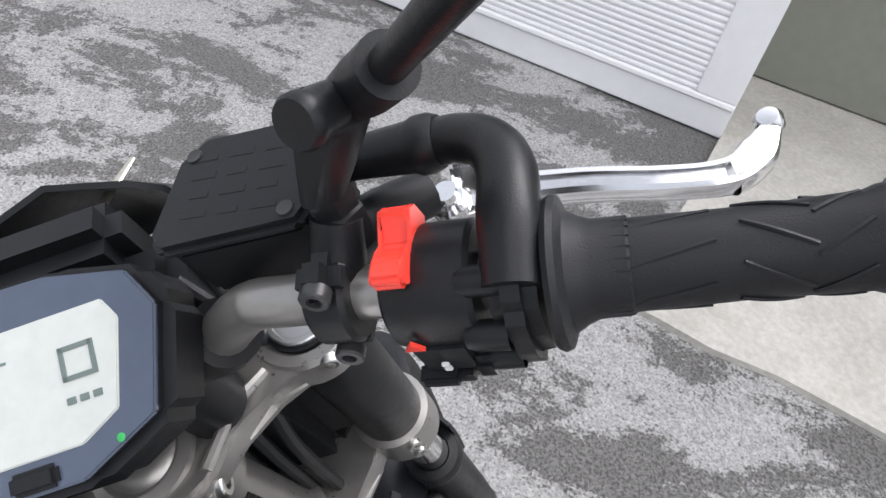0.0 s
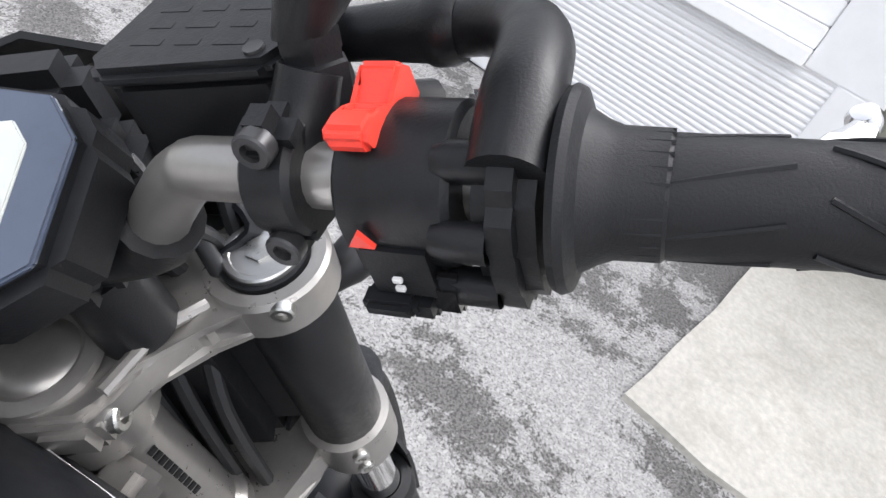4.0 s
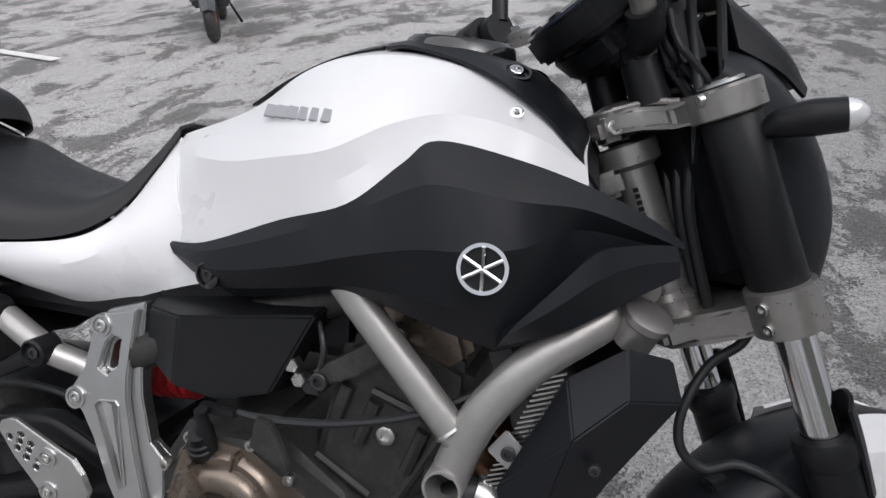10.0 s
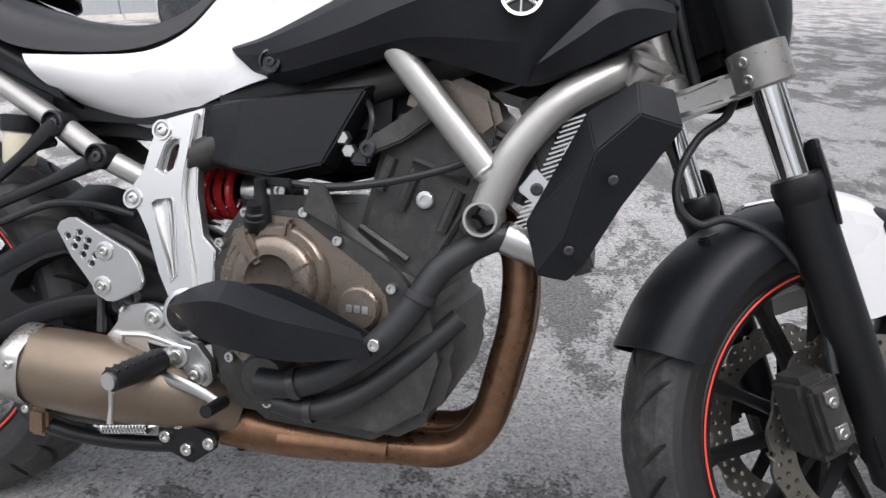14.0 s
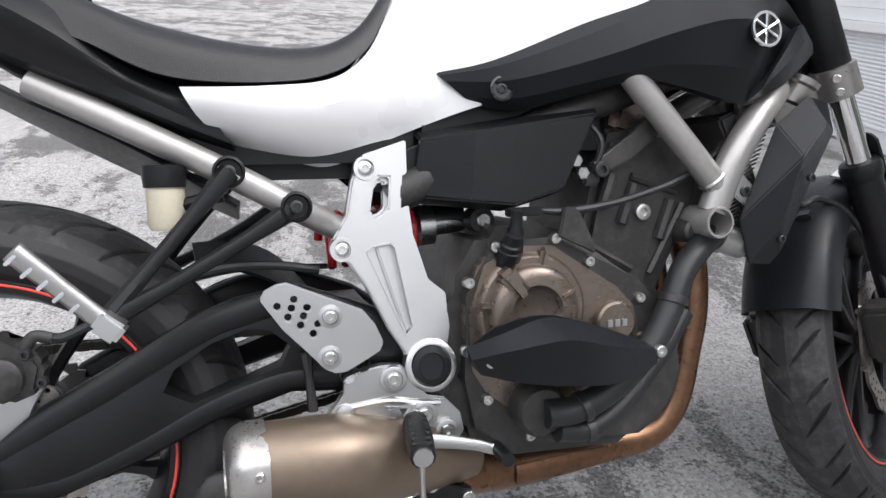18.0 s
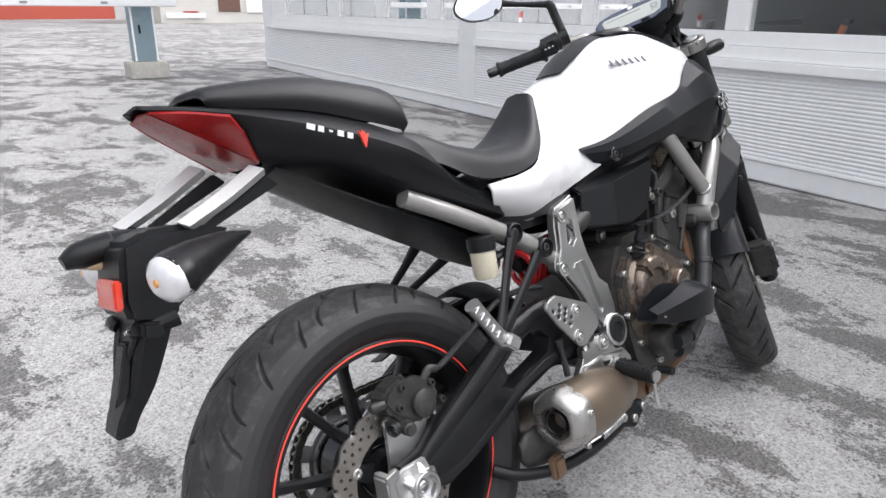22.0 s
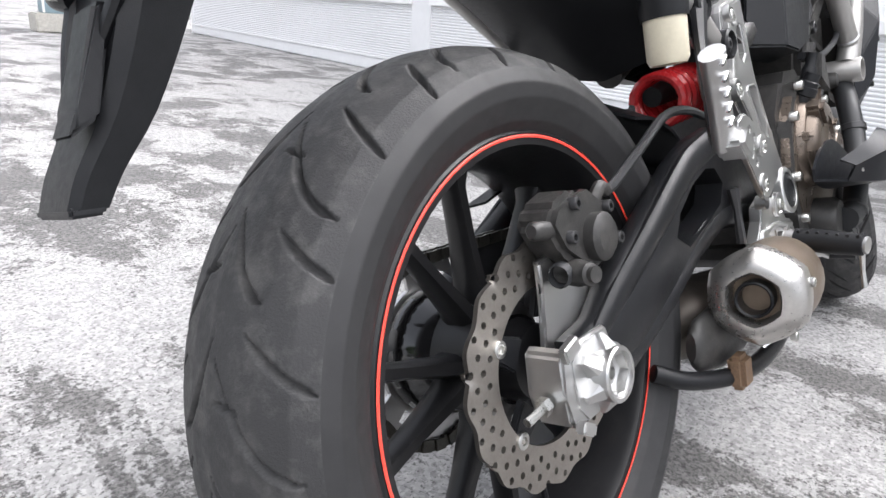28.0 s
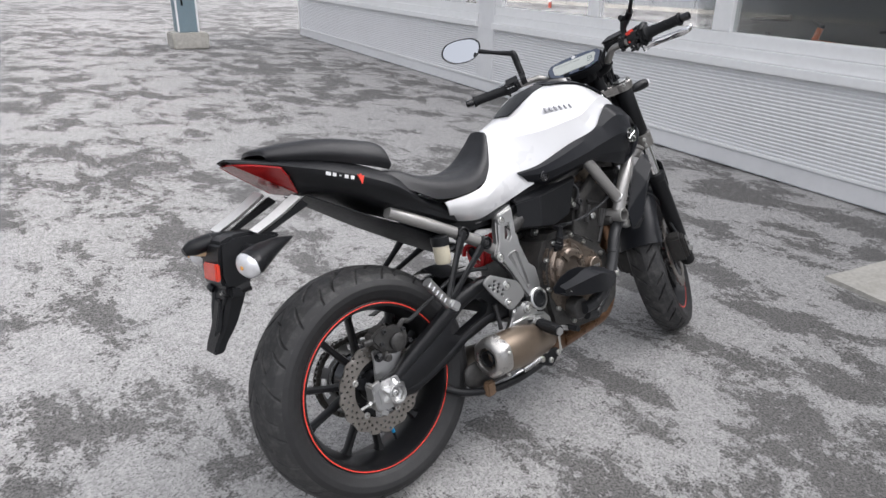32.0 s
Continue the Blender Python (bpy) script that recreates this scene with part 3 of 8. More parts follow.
def barrier():
    b = tagged(empty("barrier", pose(3.3, 10.3, 0, 0, 0, -8)), "blue-grey parking barrier with a white boom on a concrete foot", "barrier")
    part("foot", box((0, 0, 0.125), (0.56, 0.5, 0.25), 0.02), CONCRETE, b)
    part("housing", box((0, 0, 0.70), (0.34, 0.28, 0.90), 0.012), POSTM, b)
    for q in (-1, 1):
        part("corner_strip", box((0.155 * q, -0.142, 0.70), (0.03, 0.008, 0.88), 0.003), TRIM, b, "pale edge strip")
    part("cap", box((0, 0, 1.18), (0.36, 0.30, 0.06), 0.02), POSTM, b)
    part("lock", box((-0.06, -0.146, 0.72), (0.03, 0.010, 0.12), 0.003), BLACK, b)
    part("boom", box((-2.3, -0.22, 1.09), (5.6, 0.05, 0.10), 0.01), TRIM, b)
    for k in range(5):
        part("boom_mark", box((-0.5 - 1.0 * k, -0.247, 1.09), (0.09, 0.006, 0.03), 0.001), FENCE, b)


barrier()


def bollard(x, y):
    b = tagged(empty("bollard", pose(x, y, 0)), "red and white striped bollard near the fence", "bollard", "bollards by the fence")
    for k in range(5):
        part("band", lathe([(0.19 * k, 0.055), (0.19 * k + 0.19, 0.055), (0.19 * k + 0.19, 0.0)] if k == 4 else [(0.19 * k, 0.055), (0.19 * k + 0.19, 0.055)], 12, (0, 0, 0), (0, 0, 1)), REDWALL if k % 2 == 0 else TRIM, b)


bollard(-6.55, 14.1), bollard(-3.2, 18.6)


def scooter():
    s = tagged(empty("scooter", pose(-2.45, 4.6, 0, 0, 0, -60)), "dark scooter parked in the yard, facing the motorcycle", "scooter")
    for x, r in ((0.0, 0.21), (-1.15, 0.21)):
        t = part("wheel", lathe([(-0.045, 0.13), (-0.05, 0.17), (-0.03, 0.2), (0, r), (0.03, 0.2), (0.05, 0.17), (0.045, 0.13)], 36, (x, 0, r), (0, 1, 0), True), RUBBER, s)
        part("rim", lathe([(-0.03, 0.0), (-0.03, 0.13), (0.03, 0.13), (0.03, 0.0)], 24, (x, 0, r), (0, 1, 0)), REDWALL, t)
    part("front_fender", skin([[(0.2, -0.06, 0.28), (0.02, -0.07, 0.45), (-0.2, -0.06, 0.34)], [(0.23, 0, 0.3), (0.02, 0, 0.49), (-0.22, 0, 0.36)]], 12, 0.004, True), SCOOT, s)
    part("leg_shield", skin([[(0.03, -0.16, 0.86), (0.0, -0.21, 0.62), (-0.2, -0.17, 0.3)], [(0.13, -0.08, 0.86), (0.14, -0.1, 0.62), (-0.05, -0.08, 0.34)], [(0.16, 0, 0.84), (0.18, 0, 0.62), (0.0, 0, 0.36)]], 16, 0.006, True), SCOOT, s)
    part("floorboard", box((-0.45, 0, 0.3), (0.5, 0.32, 0.1), 0.02), SCOOT, s)
    part("body", skin([[(-0.6, -0.1, 0.34), (-1.0, -0.17, 0.42), (-1.45, -0.12, 0.66)], [(-0.58, -0.16, 0.55), (-1.0, -0.19, 0.6), (-1.5, -0.13, 0.74)], [(-0.6, 0, 0.72), (-1.0, 0, 0.74), (-1.52, 0, 0.8)]], 16, 0.006, True), SCOOT, s)
    part("saddle", sweep([(-0.55, 0, 0.76), (-0.9, 0, 0.79), (-1.35, 0, 0.84)], [0.09, 0.14, 0.11], 14, flat=((0, 0, 1), 0.45)), SEAT, s)
    part("shield_crest", skin([[(0.165, -0.075, 0.80), (0.175, -0.055, 0.62), (0.09, -0.03, 0.42)], [(0.190, 0, 0.82), (0.205, 0, 0.62), (0.11, 0, 0.40)]], 12, 0.005, True), SCOOT, s, "raised centre of the leg shield")
    part("shield_mouth", prism([(-0.055, 0.80), (0.055, 0.80), (0.038, 0.752), (-0.038, 0.752)], -0.004, 0.006, 0.002), BLACK, s, matrix=pose(0.196, 0, 0.0, 0, 0, 90))
    for q in (-1, 1):
        part("shield_edge", sweep([(0.06, 0.16 * q, 0.84), (0.02, 0.205 * q, 0.64), (-0.08, 0.19 * q, 0.44), (0.05, 0.05 * q, 0.36)], [0.006, 0.008, 0.007, 0.005], 8, 16), CLEAR, s, "pale edge of the leg shield")
        part("rear_panel", skin([[(-0.98, 0.18 * q, 0.74), (-1.2, 0.19 * q, 0.78), (-1.48, 0.15 * q, 0.82)], [(-0.95, 0.20 * q, 0.60), (-1.2, 0.21 * q, 0.64), (-1.48, 0.16 * q, 0.74)]], 10, 0.006), WHITE, s, "pale rear side panel")
    head = part("headset", skin([[(0.02, -0.17, 0.94), (-0.04, -0.17, 0.99)], [(0.1, -0.11, 0.89), (0.05, -0.10, 1.03)], [(0.15, 0, 0.86), (0.09, 0, 1.05)]], 6, 0.006, True), SCOOT, s)
    part("headlight", prism([(-0.115, 0.935), (-0.085, 0.952), (0.085, 0.952), (0.115, 0.935), (0.070, 0.880), (-0.070, 0.880)], -0.02, 0.012, 0.006), CLEAR, head, "wide pale headlight", matrix=pose(0.142, 0, 0, 0, 0, 90))
    for q in (-1, 1):
        part("indicator", prism([(0.0, 0.0), (0.085, 0.060), (0.100, 0.030), (0.080, -0.020), (0.020, -0.045)], -0.03, 0.008, 0.005), BIKEORANGE, head, "orange indicator", matrix=pose(0.125, 0.085 * q, 0.945, 0, 0, 90 - 25 * q) @ Matrix.Diagonal((q, 1, 1, 1)))
        part("grip", sweep([(-0.02, 0.16 * q, 0.98), (-0.08, 0.34 * q, 0.98)], 0.017, 8), GRIP, s)
        stem = part("mirror_stem", sweep([(-0.02, 0.16 * q, 0.99), (-0.02, 0.22 * q, 1.08), (0, 0.25 * q, 1.12)], 0.008, 6), BLACK, s)
        part("mirror", lathe([(-0.01, 0), (-0.012, 0.062), (0.012, 0.072), (0.03, 0.04), (0.035, 0)], 18, (0, 0, 0), (1, 0, 0)), BLACK, stem, matrix=pose(0.0, 0.285 * q, 1.145, -35 * q, 0, 0) @ Matrix.Diagonal((1, 1.25, 0.8, 1)))
    part("stand", sweep([(-0.75, 0.1, 0.25), (-0.85, 0.2, 0.012)], 0.012, 6), BLACK, s)


scooter()


# ---- the distance ----
def far_house(name, at, size, turn, mat, label, doors=()):
    h = tagged(empty(name, pose(*at, 0, 0, 0, turn)), label, "building")
    part("wall", box((0, 0, size[2] / 2), size, 0.02), mat, h)
    part("roof", box((0, 0, size[2] + 0.1), (size[0] + 0.6, size[1] + 0.6, 0.2), 0.02), FENCE, h)
    for x, w, z0, z1, m in doors:
        part("opening", box((x, -size[1] / 2 - 0.03, (z0 + z1) / 2), (w, 0.1, z1 - z0), 0.01), m, h)


far_house("pale_building", (23.6, 45.75), (14, 8, 6.5), -10, BEIGE, "pale rendered building beyond the barrier", [(-2.78, 1.35, 0.7, 3.0, material("brown_door", (0.16, 0.09, 0.07), 0.6)), (-0.2, 3.0, 0.65, 3.2, TRIM), (-5.5, 2.4, 0.3, 0.62, TRIM), (-5.2, 0.9, 0.63, 0.72, REDWALL)])
far_house("red_building", (12.4, 62), (12, 6, 5.2), 6, REDWALL, "low red building in the distance", [(-2, 1.2, 1.2, 2.4, INSIDE), (2, 1.2, 1.2, 2.4, INSIDE)])
far_house("green_building", (-4.5, 48), (18, 8, 3.9), 6, GREENWALL, "green building behind the fence", [(-4, 1.6, 1.2, 2.6, TRIM), (2, 1.6, 1.2, 2.6, TRIM)])


def tree(at, high, wide, seed):
    rng = random.Random(seed)
    t = tagged(empty("tree", pose(*at, 0)), "leafy tree behind the fence", "tree", "trees behind the fence")
    part("trunk", sweep([(0, 0, 0), (0.1, 0, high * 0.3), (0, 0.1, high * 0.75)], [0.16, 0.11, 0.03], 8), material("bark", (0.12, 0.09, 0.07), 0.9), t)
    bm = bmesh.new()
    for _ in range(900):
        a, r, z = rng.uniform(0, 6.28), wide * math.sqrt(rng.random()), rng.uniform(0.3, 1.0)
        r *= math.sin(math.pi * min(1, z * 0.9 + 0.05)) * rng.uniform(0.7, 1.15)
        p = Vector((r * math.cos(a), r * math.sin(a), z * high))
        m = Matrix.Translation(p) @ Euler((rng.uniform(0, 6), rng.uniform(0, 6), rng.uniform(0, 6))).to_matrix().to_4x4()
        s = rng.uniform(0.08, 0.2)
        bm.faces.new([bm.verts.new(m @ Vector(c)) for c in ((-s, -s * 0.6, 0), (s, -s * 0.6, 0.03), (s, s * 0.6, 0), (-s, s * 0.6, 0.03))])
    part("crown", bm, LEAF, t)


for k, (x, y, h, w) in enumerate(((-12, 12, 4.5, 1.6), (-9, 17, 5, 1.8), (-3.5, 26, 5.2, 2.0), (-1.4, 33, 5.5, 2.0), (-16, 6, 5, 2), (5.2, 38, 3.2, 1.2))):
    tree((x, y), h, w, k)


# ---- the motorcycle: x ahead, y to its left, z up, upright; it leans to the left on its stand ----
LEAN_DEG, STEER_DEG = 16.7, 29.5
MOTO = tagged(empty("motorcycle", pose(0, 0, 0, -LEAN_DEG, 0, 0) @ Matrix.Translation((0, 0, 0.004))), "white and black naked motorcycle leaning on its side stand, bars turned", "motorcycle")
RAKE = radians(22.9)
STEM = Vector((1.102, 0.007, 0.970))
FRONT = Matrix(((math.cos(RAKE), 0, -math.sin(RAKE), STEM.x), (0, 1, 0, STEM.y), (math.sin(RAKE), 0, math.cos(RAKE), STEM.z), (0, 0, 0, 1))) @ pose(0, 0, 0, 0, 0, STEER_DEG) @ pose(0, 0, 0, 0.7, 0, 0)
LEG = FRONT @ Matrix.Translation((0.064, 0, 0)) @ pose(0, 0, 0, 0, -0.9, 0) @ Matrix.Translation((-0.04, 0, 0))  # the fork sits ahead of the stem


# -- wheels --
def profile_rows(profile, across):
    """The middle (y, r) of each strip that tyre_mesh lays round the tyre."""
    prof = np.array(profile)
    way = np.r_[0, np.cumsum(np.hypot(*np.diff(prof, axis=0).T))]
    s = (np.arange(across) + 0.5) * way[-1] / across
    return list(zip(np.interp(s, way, prof[:, 0]), np.interp(s, way, prof[:, 1])))


def tyre_mesh(profile, turns, across, grooves, depth=0.008):
    """A treaded tyre: profile is (y, r) from bead to bead; grooves(angle, y) says how deep the tread is cut, 0 to 1."""
    prof = np.array(profile)
    way = np.r_[0, np.cumsum(np.hypot(*np.diff(prof, axis=0).T))]
    s = np.linspace(0, way[-1], across + 1)
    y, r = np.interp(s, way, prof[:, 0]), np.interp(s, way, prof[:, 1])
    a = np.arange(turns) * 2 * np.pi / turns
    A, Y = np.meshgrid(a, y, indexing="ij")
    R = np.repeat(r[None], turns, 0) - depth * grooves(A, Y) * np.clip((r - (prof[:, 1].max() - 0.042)) / 0.006, 0, 1)[None]
    co = np.stack([R * np.cos(A), Y, R * np.sin(A)], -1).reshape(-1, 3)
    i, j = np.meshgrid(np.arange(turns), np.arange(across), indexing="ij")
    k = (i + 1) % turns
    w = across + 1
    faces = np.stack([i * w + j, k * w + j, k * w + j + 1, i * w + j + 1], -1).reshape(-1, 4)
    me = bpy.data.meshes.new("tyre")
    me.from_pydata(co.tolist(), [], faces.tolist())
    me.polygons.foreach_set("use_smooth", [True] * len(me.polygons))
    return me


def slashes(count, rows):
    """Curved cuts round the tyre: rows of (phase, y from, y to, bend, half width as an angle)."""
    pitch = 2 * math.pi / count

    def cut(A, Y):
        out = np.zeros_like(A)
        for phase, y0, y1, lead, bend, half in rows:
            for side in (1, -1):
                yy = Y * side
                u = (yy - y0) / (y1 - y0)
                line = phase * pitch + lead * u + bend * u * u + (pitch / 2 if side < 0 else 0)
                off = (A - line + pitch / 2) % pitch - pitch / 2
                inside = (u > 0) & (u < 1)
                taper = np.clip(np.minimum(u * 3.0, (1 - u) * 7), 0, 1)
                out = np.maximum(out, inside * np.clip(2.6 - 2.6 * np.abs(off) / (half * taper * np.hypot(1.0, (lead + 2 * bend * u) * 0.31 / (y1 - y0)) + 1e-6), 0, 1))
        return np.clip(out, 0, 1)

    return cut


REAR_TYRE = [(-0.07, 0.224), (-0.081, 0.2368), (-0.0917, 0.257), (-0.0937, 0.2709), (-0.0886, 0.2847), (-0.0742, 0.2996), (-0.0515, 0.3103), (-0.0258, 0.3167), (0.0, 0.3188), (0.0258, 0.3167), (0.0515, 0.3103), (0.0742, 0.2996), (0.0886, 0.2847), (0.0937, 0.2709), (0.0917, 0.257), (0.081, 0.2368), (0.07, 0.224)]
FRONT_TYRE = [(-0.042, 0.224), (-0.05, 0.234), (-0.058, 0.252), (-0.060, 0.265), (-0.055, 0.279), (-0.042, 0.292), (-0.022, 0.3), (0, 0.303), (0.022, 0.3), (0.042, 0.292), (0.055, 0.279), (0.060, 0.265), (0.058, 0.252), (0.05, 0.234), (0.042, 0.224)]


def disc_mesh(r0, r1, thick, waves, rows, per_row):
    """A petal brake disc with drilled holes: cells in rings, some with a round hole."""
    bm = bmesh.new()
    n = per_row
    edges = np.linspace(r0, r1, rows + 1)

    def wave(r, a):
        return r + (0.0028 * math.cos(waves * a) if r > r1 - 1e-6 else 0.0)

    def at(r, a):
        return Vector((r * math.cos(a), 0, r * math.sin(a)))

    holes = []
    for q in range(rows):
        for k in range(n):
            a0, a1 = 2 * math.pi * k / n, 2 * math.pi * (k + 1) / n
            am, rm = (a0 + a1) / 2, (edges[q] + edges[q + 1]) / 2
            ra, rb = edges[q], edges[q + 1]
            rim = [at(wave(ra, a0), a0), at(wave(ra, am), am), at(wave(ra, a1), a1), at(wave(rm, a1), a1), at(wave(rb, a1), a1), at(wave(rb, am), am), at(wave(rb, a0), a0), at(wave(rm, a0), a0)]
            o = [bm.verts.new(v) for v in rim]
            if (k + 2 * q) % 4 == 0 and 0 < q < rows - 0:
                c = at(rm, am)
                i = [bm.verts.new(c + (v - c).normalized() * 0.0036) for v in rim]
                for j in range(8):
                    l = (j + 1) % 8
                    bm.faces.new((o[j], o[l], i[l], i[j]))
            else:
                bm.faces.new(o)
    bmesh.ops.remove_doubles(bm, verts=bm.verts, dist=0.0002)
    bmesh.ops.recalc_face_normals(bm, faces=bm.faces)
    bmesh.ops.solidify(bm, geom=bm.faces[:], thickness=thick)
    return bm


def make_wheel(name, m, tyre, half, count, rows, hub_r, label):
    hub = part(name, lathe([(-half * 0.9, 0.0), (-half * 0.9, hub_r * 0.6), (-half * 0.5, hub_r * 0.7), (-half * 0.35, hub_r), (half * 0.35, hub_r), (half * 0.5, hub_r * 0.75), (half * 0.9, hub_r * 0.6), (half * 0.9, 0.0)], 36), RIMBLACK, MOTO, label, matrix=m)
    me = tyre_mesh(tyre, 1000, 190, slashes(count, rows))
    me.transform(m)
    me.materials.append(RUBBER)
    me.materials.append(SIDEWALL)
    shoulder = max(abs(y) for y, r in tyre) * 0.94
    past = [abs(y) > shoulder or r < 0.27 for y, r in profile_rows(tyre, 190)]
    me.polygons.foreach_set("material_index", [1 if past[k % 190] else 0 for k in range(len(me.polygons))])
    ty = new("tyre", me)
    ty.parent = hub
    tagged(ty, "worn black road tyre with curved grooves")
    h = half
    part("rim", lathe([(-h - 0.001, 0.2285), (-h - 0.003, 0.226), (-h - 0.002, 0.2145), (-h + 0.006, 0.2105), (-h * 0.55, 0.204), (-h * 0.2, 0.196), (h * 0.2, 0.196), (h * 0.55, 0.204), (h - 0.006, 0.2105), (h + 0.002, 0.2145), (h + 0.003, 0.226), (h + 0.001, 0.2285), (h * 0.6, 0.222), (0, 0.21), (-h * 0.6, 0.222)], 96, close=True), RIMBLACK, hub, matrix=m)
    for side in (-1, 1):
        part("rim_stripe", lathe([(side * (h + 0.0036), 0.2242), (side * (h + 0.0042), 0.2226), (side * (h + 0.0036), 0.2210), (side * (h + 0.001), 0.2225)], 96, close=True), REDLINE, hub, "red rim stripe", matrix=m)
    return hub


rear_m = Matrix.Translation((0.015, 0, 0.317))
rear = make_wheel("rear_wheel", rear_m, REAR_TYRE, 0.0725, 10, [(0.0, 0.006, 0.0800, 0.52, -0.25, 0.0110), (0.16, 0.008, 0.034, 0.02, 0.0, 0.008), (0.50, 0.040, 0.0880, 0.14, -0.03, 0.0100), (0.90, 0.034, 0.0880, 0.16, -0.03, 0.0100), (0.41, -0.004, 0.046, 0.46, -0.22, 0.0115)], 0.062, "black ten-spoke rear wheel with red rim stripe")
front_m = LEG @ Matrix.Translation((0.04, 0, -0.746))
front = make_wheel("front_wheel", front_m, FRONT_TYRE, 0.044, 15, [(0.0, 0.002, 0.050, -0.20, 0.0, 0.010), (0.52, 0.014, 0.052, -0.14, 0.0, 0.009)], 0.035, "black ten-spoke front wheel with red rim stripe")


def spokes(wheel, m, y_hub, phase, hub_r):
    """Ten slim spokes in pairs, wider at the hub, each with a rib down its face."""
    for k in range(10):
        a = 2 * math.pi * (k // 2) / 5 + (0.17 if k % 2 else -0.17) + phase
        b = a + (0.10 if k % 2 else -0.10)
        p0 = Vector((math.cos(a) * hub_r, 0, math.sin(a) * hub_r))
        p1 = Vector((math.cos(b) * 0.2, 0, math.sin(b) * 0.2))
        way = (p1 - p0).normalized()
        side = Vector((-way.z, 0, way.x))
        bm = bmesh.new()
        rings = []
        for u, w, t in ((0, 0.015, 0.024), (0.12, 0.0100, 0.019), (0.5, 0.0078, 0.0145), (0.88, 0.0090, 0.013), (1.0, 0.016, 0.017)):
            q = p0.lerp(p1, u)
            rings.append([bm.verts.new(q + side * x * w + Vector((0, y * t, 0))) for x, y in ((-1, -0.5), (-0.6, -1), (0.6, -1), (1, -0.5), (1, 0.5), (0.6, 1), (-0.6, 1), (-1, 0.5))])
        for r0, r1 in zip(rings, rings[1:]):
            for j in range(8):
                bm.faces.new((r0[j], r0[(j + 1) % 8], r1[(j + 1) % 8], r1[j]))
        bm.faces.new(rings[0]), bm.faces.new(rings[-1])
        part("spoke", bm, RIMBLACK, wheel, matrix=m)


spokes(rear, rear_m, 0, 0.673, 0.055)
spokes(front, front_m, 0, 0.2, 0.03)


def disc_on(wheel, m, y, r0, r1, waves, per_row):
    d = part("brake_disc", disc_mesh(r0, r1, 0.005, waves, 5, per_row), STEEL, wheel, "drilled petal brake disc", matrix=m @ Matrix.Translation((0, y, 0)), sharp=30)
    return d


disc_on(rear, rear_m, -0.073, 0.080, 0.1225, 16, 96)
for k in range(5):
    a = 2 * math.pi * k / 5 + 0.16
    part("carrier_arm", prism([(0.05 * math.cos(a + q), 0.05 * math.sin(a + q)) for q in (-0.35, 0.35)] + [(0.088 * math.cos(a + q), 0.088 * math.sin(a + q)) for q in (0.12, -0.12)], -0.0765, -0.067, 0.002), BLACK, rear, matrix=rear_m)
for k in range(5):
    a = 2 * math.pi * k / 5 + 0.16
    bolt((0.081 * math.cos(a), -0.0765, 0.081 * math.sin(a)), rear, (0, -1, 0), 0.0085, 0.004, BOLT, "disc_bolt", matrix=rear_m)
for side in (-1, 1):
    disc_on(front, front_m, side * 0.062, 0.102, 0.141, 16, 104)
    for k in range(5):
        a = 2 * math.pi * k / 5
        part("carrier_arm", prism([(0.03 * math.cos(a + q), 0.03 * math.sin(a + q)) for q in (-0.4, 0.4)] + [(0.11 * math.cos(a + q), 0.11 * math.sin(a + q)) for q in (0.1, -0.1)], side * 0.058, side * 0.064, 0.002), BLACK, front, matrix=front_m)


def sprocket():
    """A toothed ring, open inside, on five arms."""
    bm = bmesh.new()
    rows = []
    for y in (0.083, 0.089):
        outer = [bm.verts.new((r * math.cos(a), y, r * math.sin(a))) for r, a in ((0.110 if k % 2 else 0.102, 2 * math.pi * k / 86) for k in range(86))]
        inner = [bm.verts.new((0.091 * math.cos(a), y, 0.091 * math.sin(a))) for a in (2 * math.pi * k / 86 for k in range(86))]
        rows.append((outer, inner))
    (o0, i0), (o1, i1) = rows
    for k in range(86):
        l = (k + 1) % 86
        for q in ((o0[k], o0[l], i0[l], i0[k]), (o1[k], i1[k], i1[l], o1[l]), (o0[k], o1[k], o1[l], o0[l]), (i0[k], i0[l], i1[l], i1[k])):
            bm.faces.new(q)
    return bm


spr = part("sprocket", sprocket(), SILVER, rear, "grey steel rear sprocket", matrix=rear_m)
part("sprocket_ring", lathe([(0.083, 0.050), (0.083, 0.076), (0.089, 0.076), (0.089, 0.050)], 60, close=True), SILVER, spr, matrix=rear_m)
for k in range(6):
    a = 2 * math.pi * k / 6 + 0.6
    part("sprocket_arm", prism([(0.075 * math.cos(a + q), 0.075 * math.sin(a + q)) for q in (-0.20, -0.07, 0.07, 0.20)] + [(0.0925 * math.cos(a + q), 0.0925 * math.sin(a + q)) for q in (0.17, 0.06, -0.06, -0.17)], 0.0832, 0.0888, 0.0005), SILVER, spr, matrix=rear_m)
part("cush_drive", lathe([(-0.040, 0.0), (-0.040, 0.046), (-0.010, 0.052), (0.020, 0.060), (0.05, 0.070), (0.066, 0.073), (0.080, 0.071), (0.096, 0.05), (0.096, 0.0)], 36), GLOSS, rear, matrix=rear_m)
part("valve", sweep([(0.055, -0.01, -0.197), (0.048, -0.012, -0.165)], 0.0045, 8), BLACK, rear, matrix=rear_m)
part("valve_cap", sweep([(0.048, -0.012, -0.166), (0.045, -0.013, -0.15)], 0.0055, 8), BLUECAP, rear, "blue valve cap", matrix=rear_m)


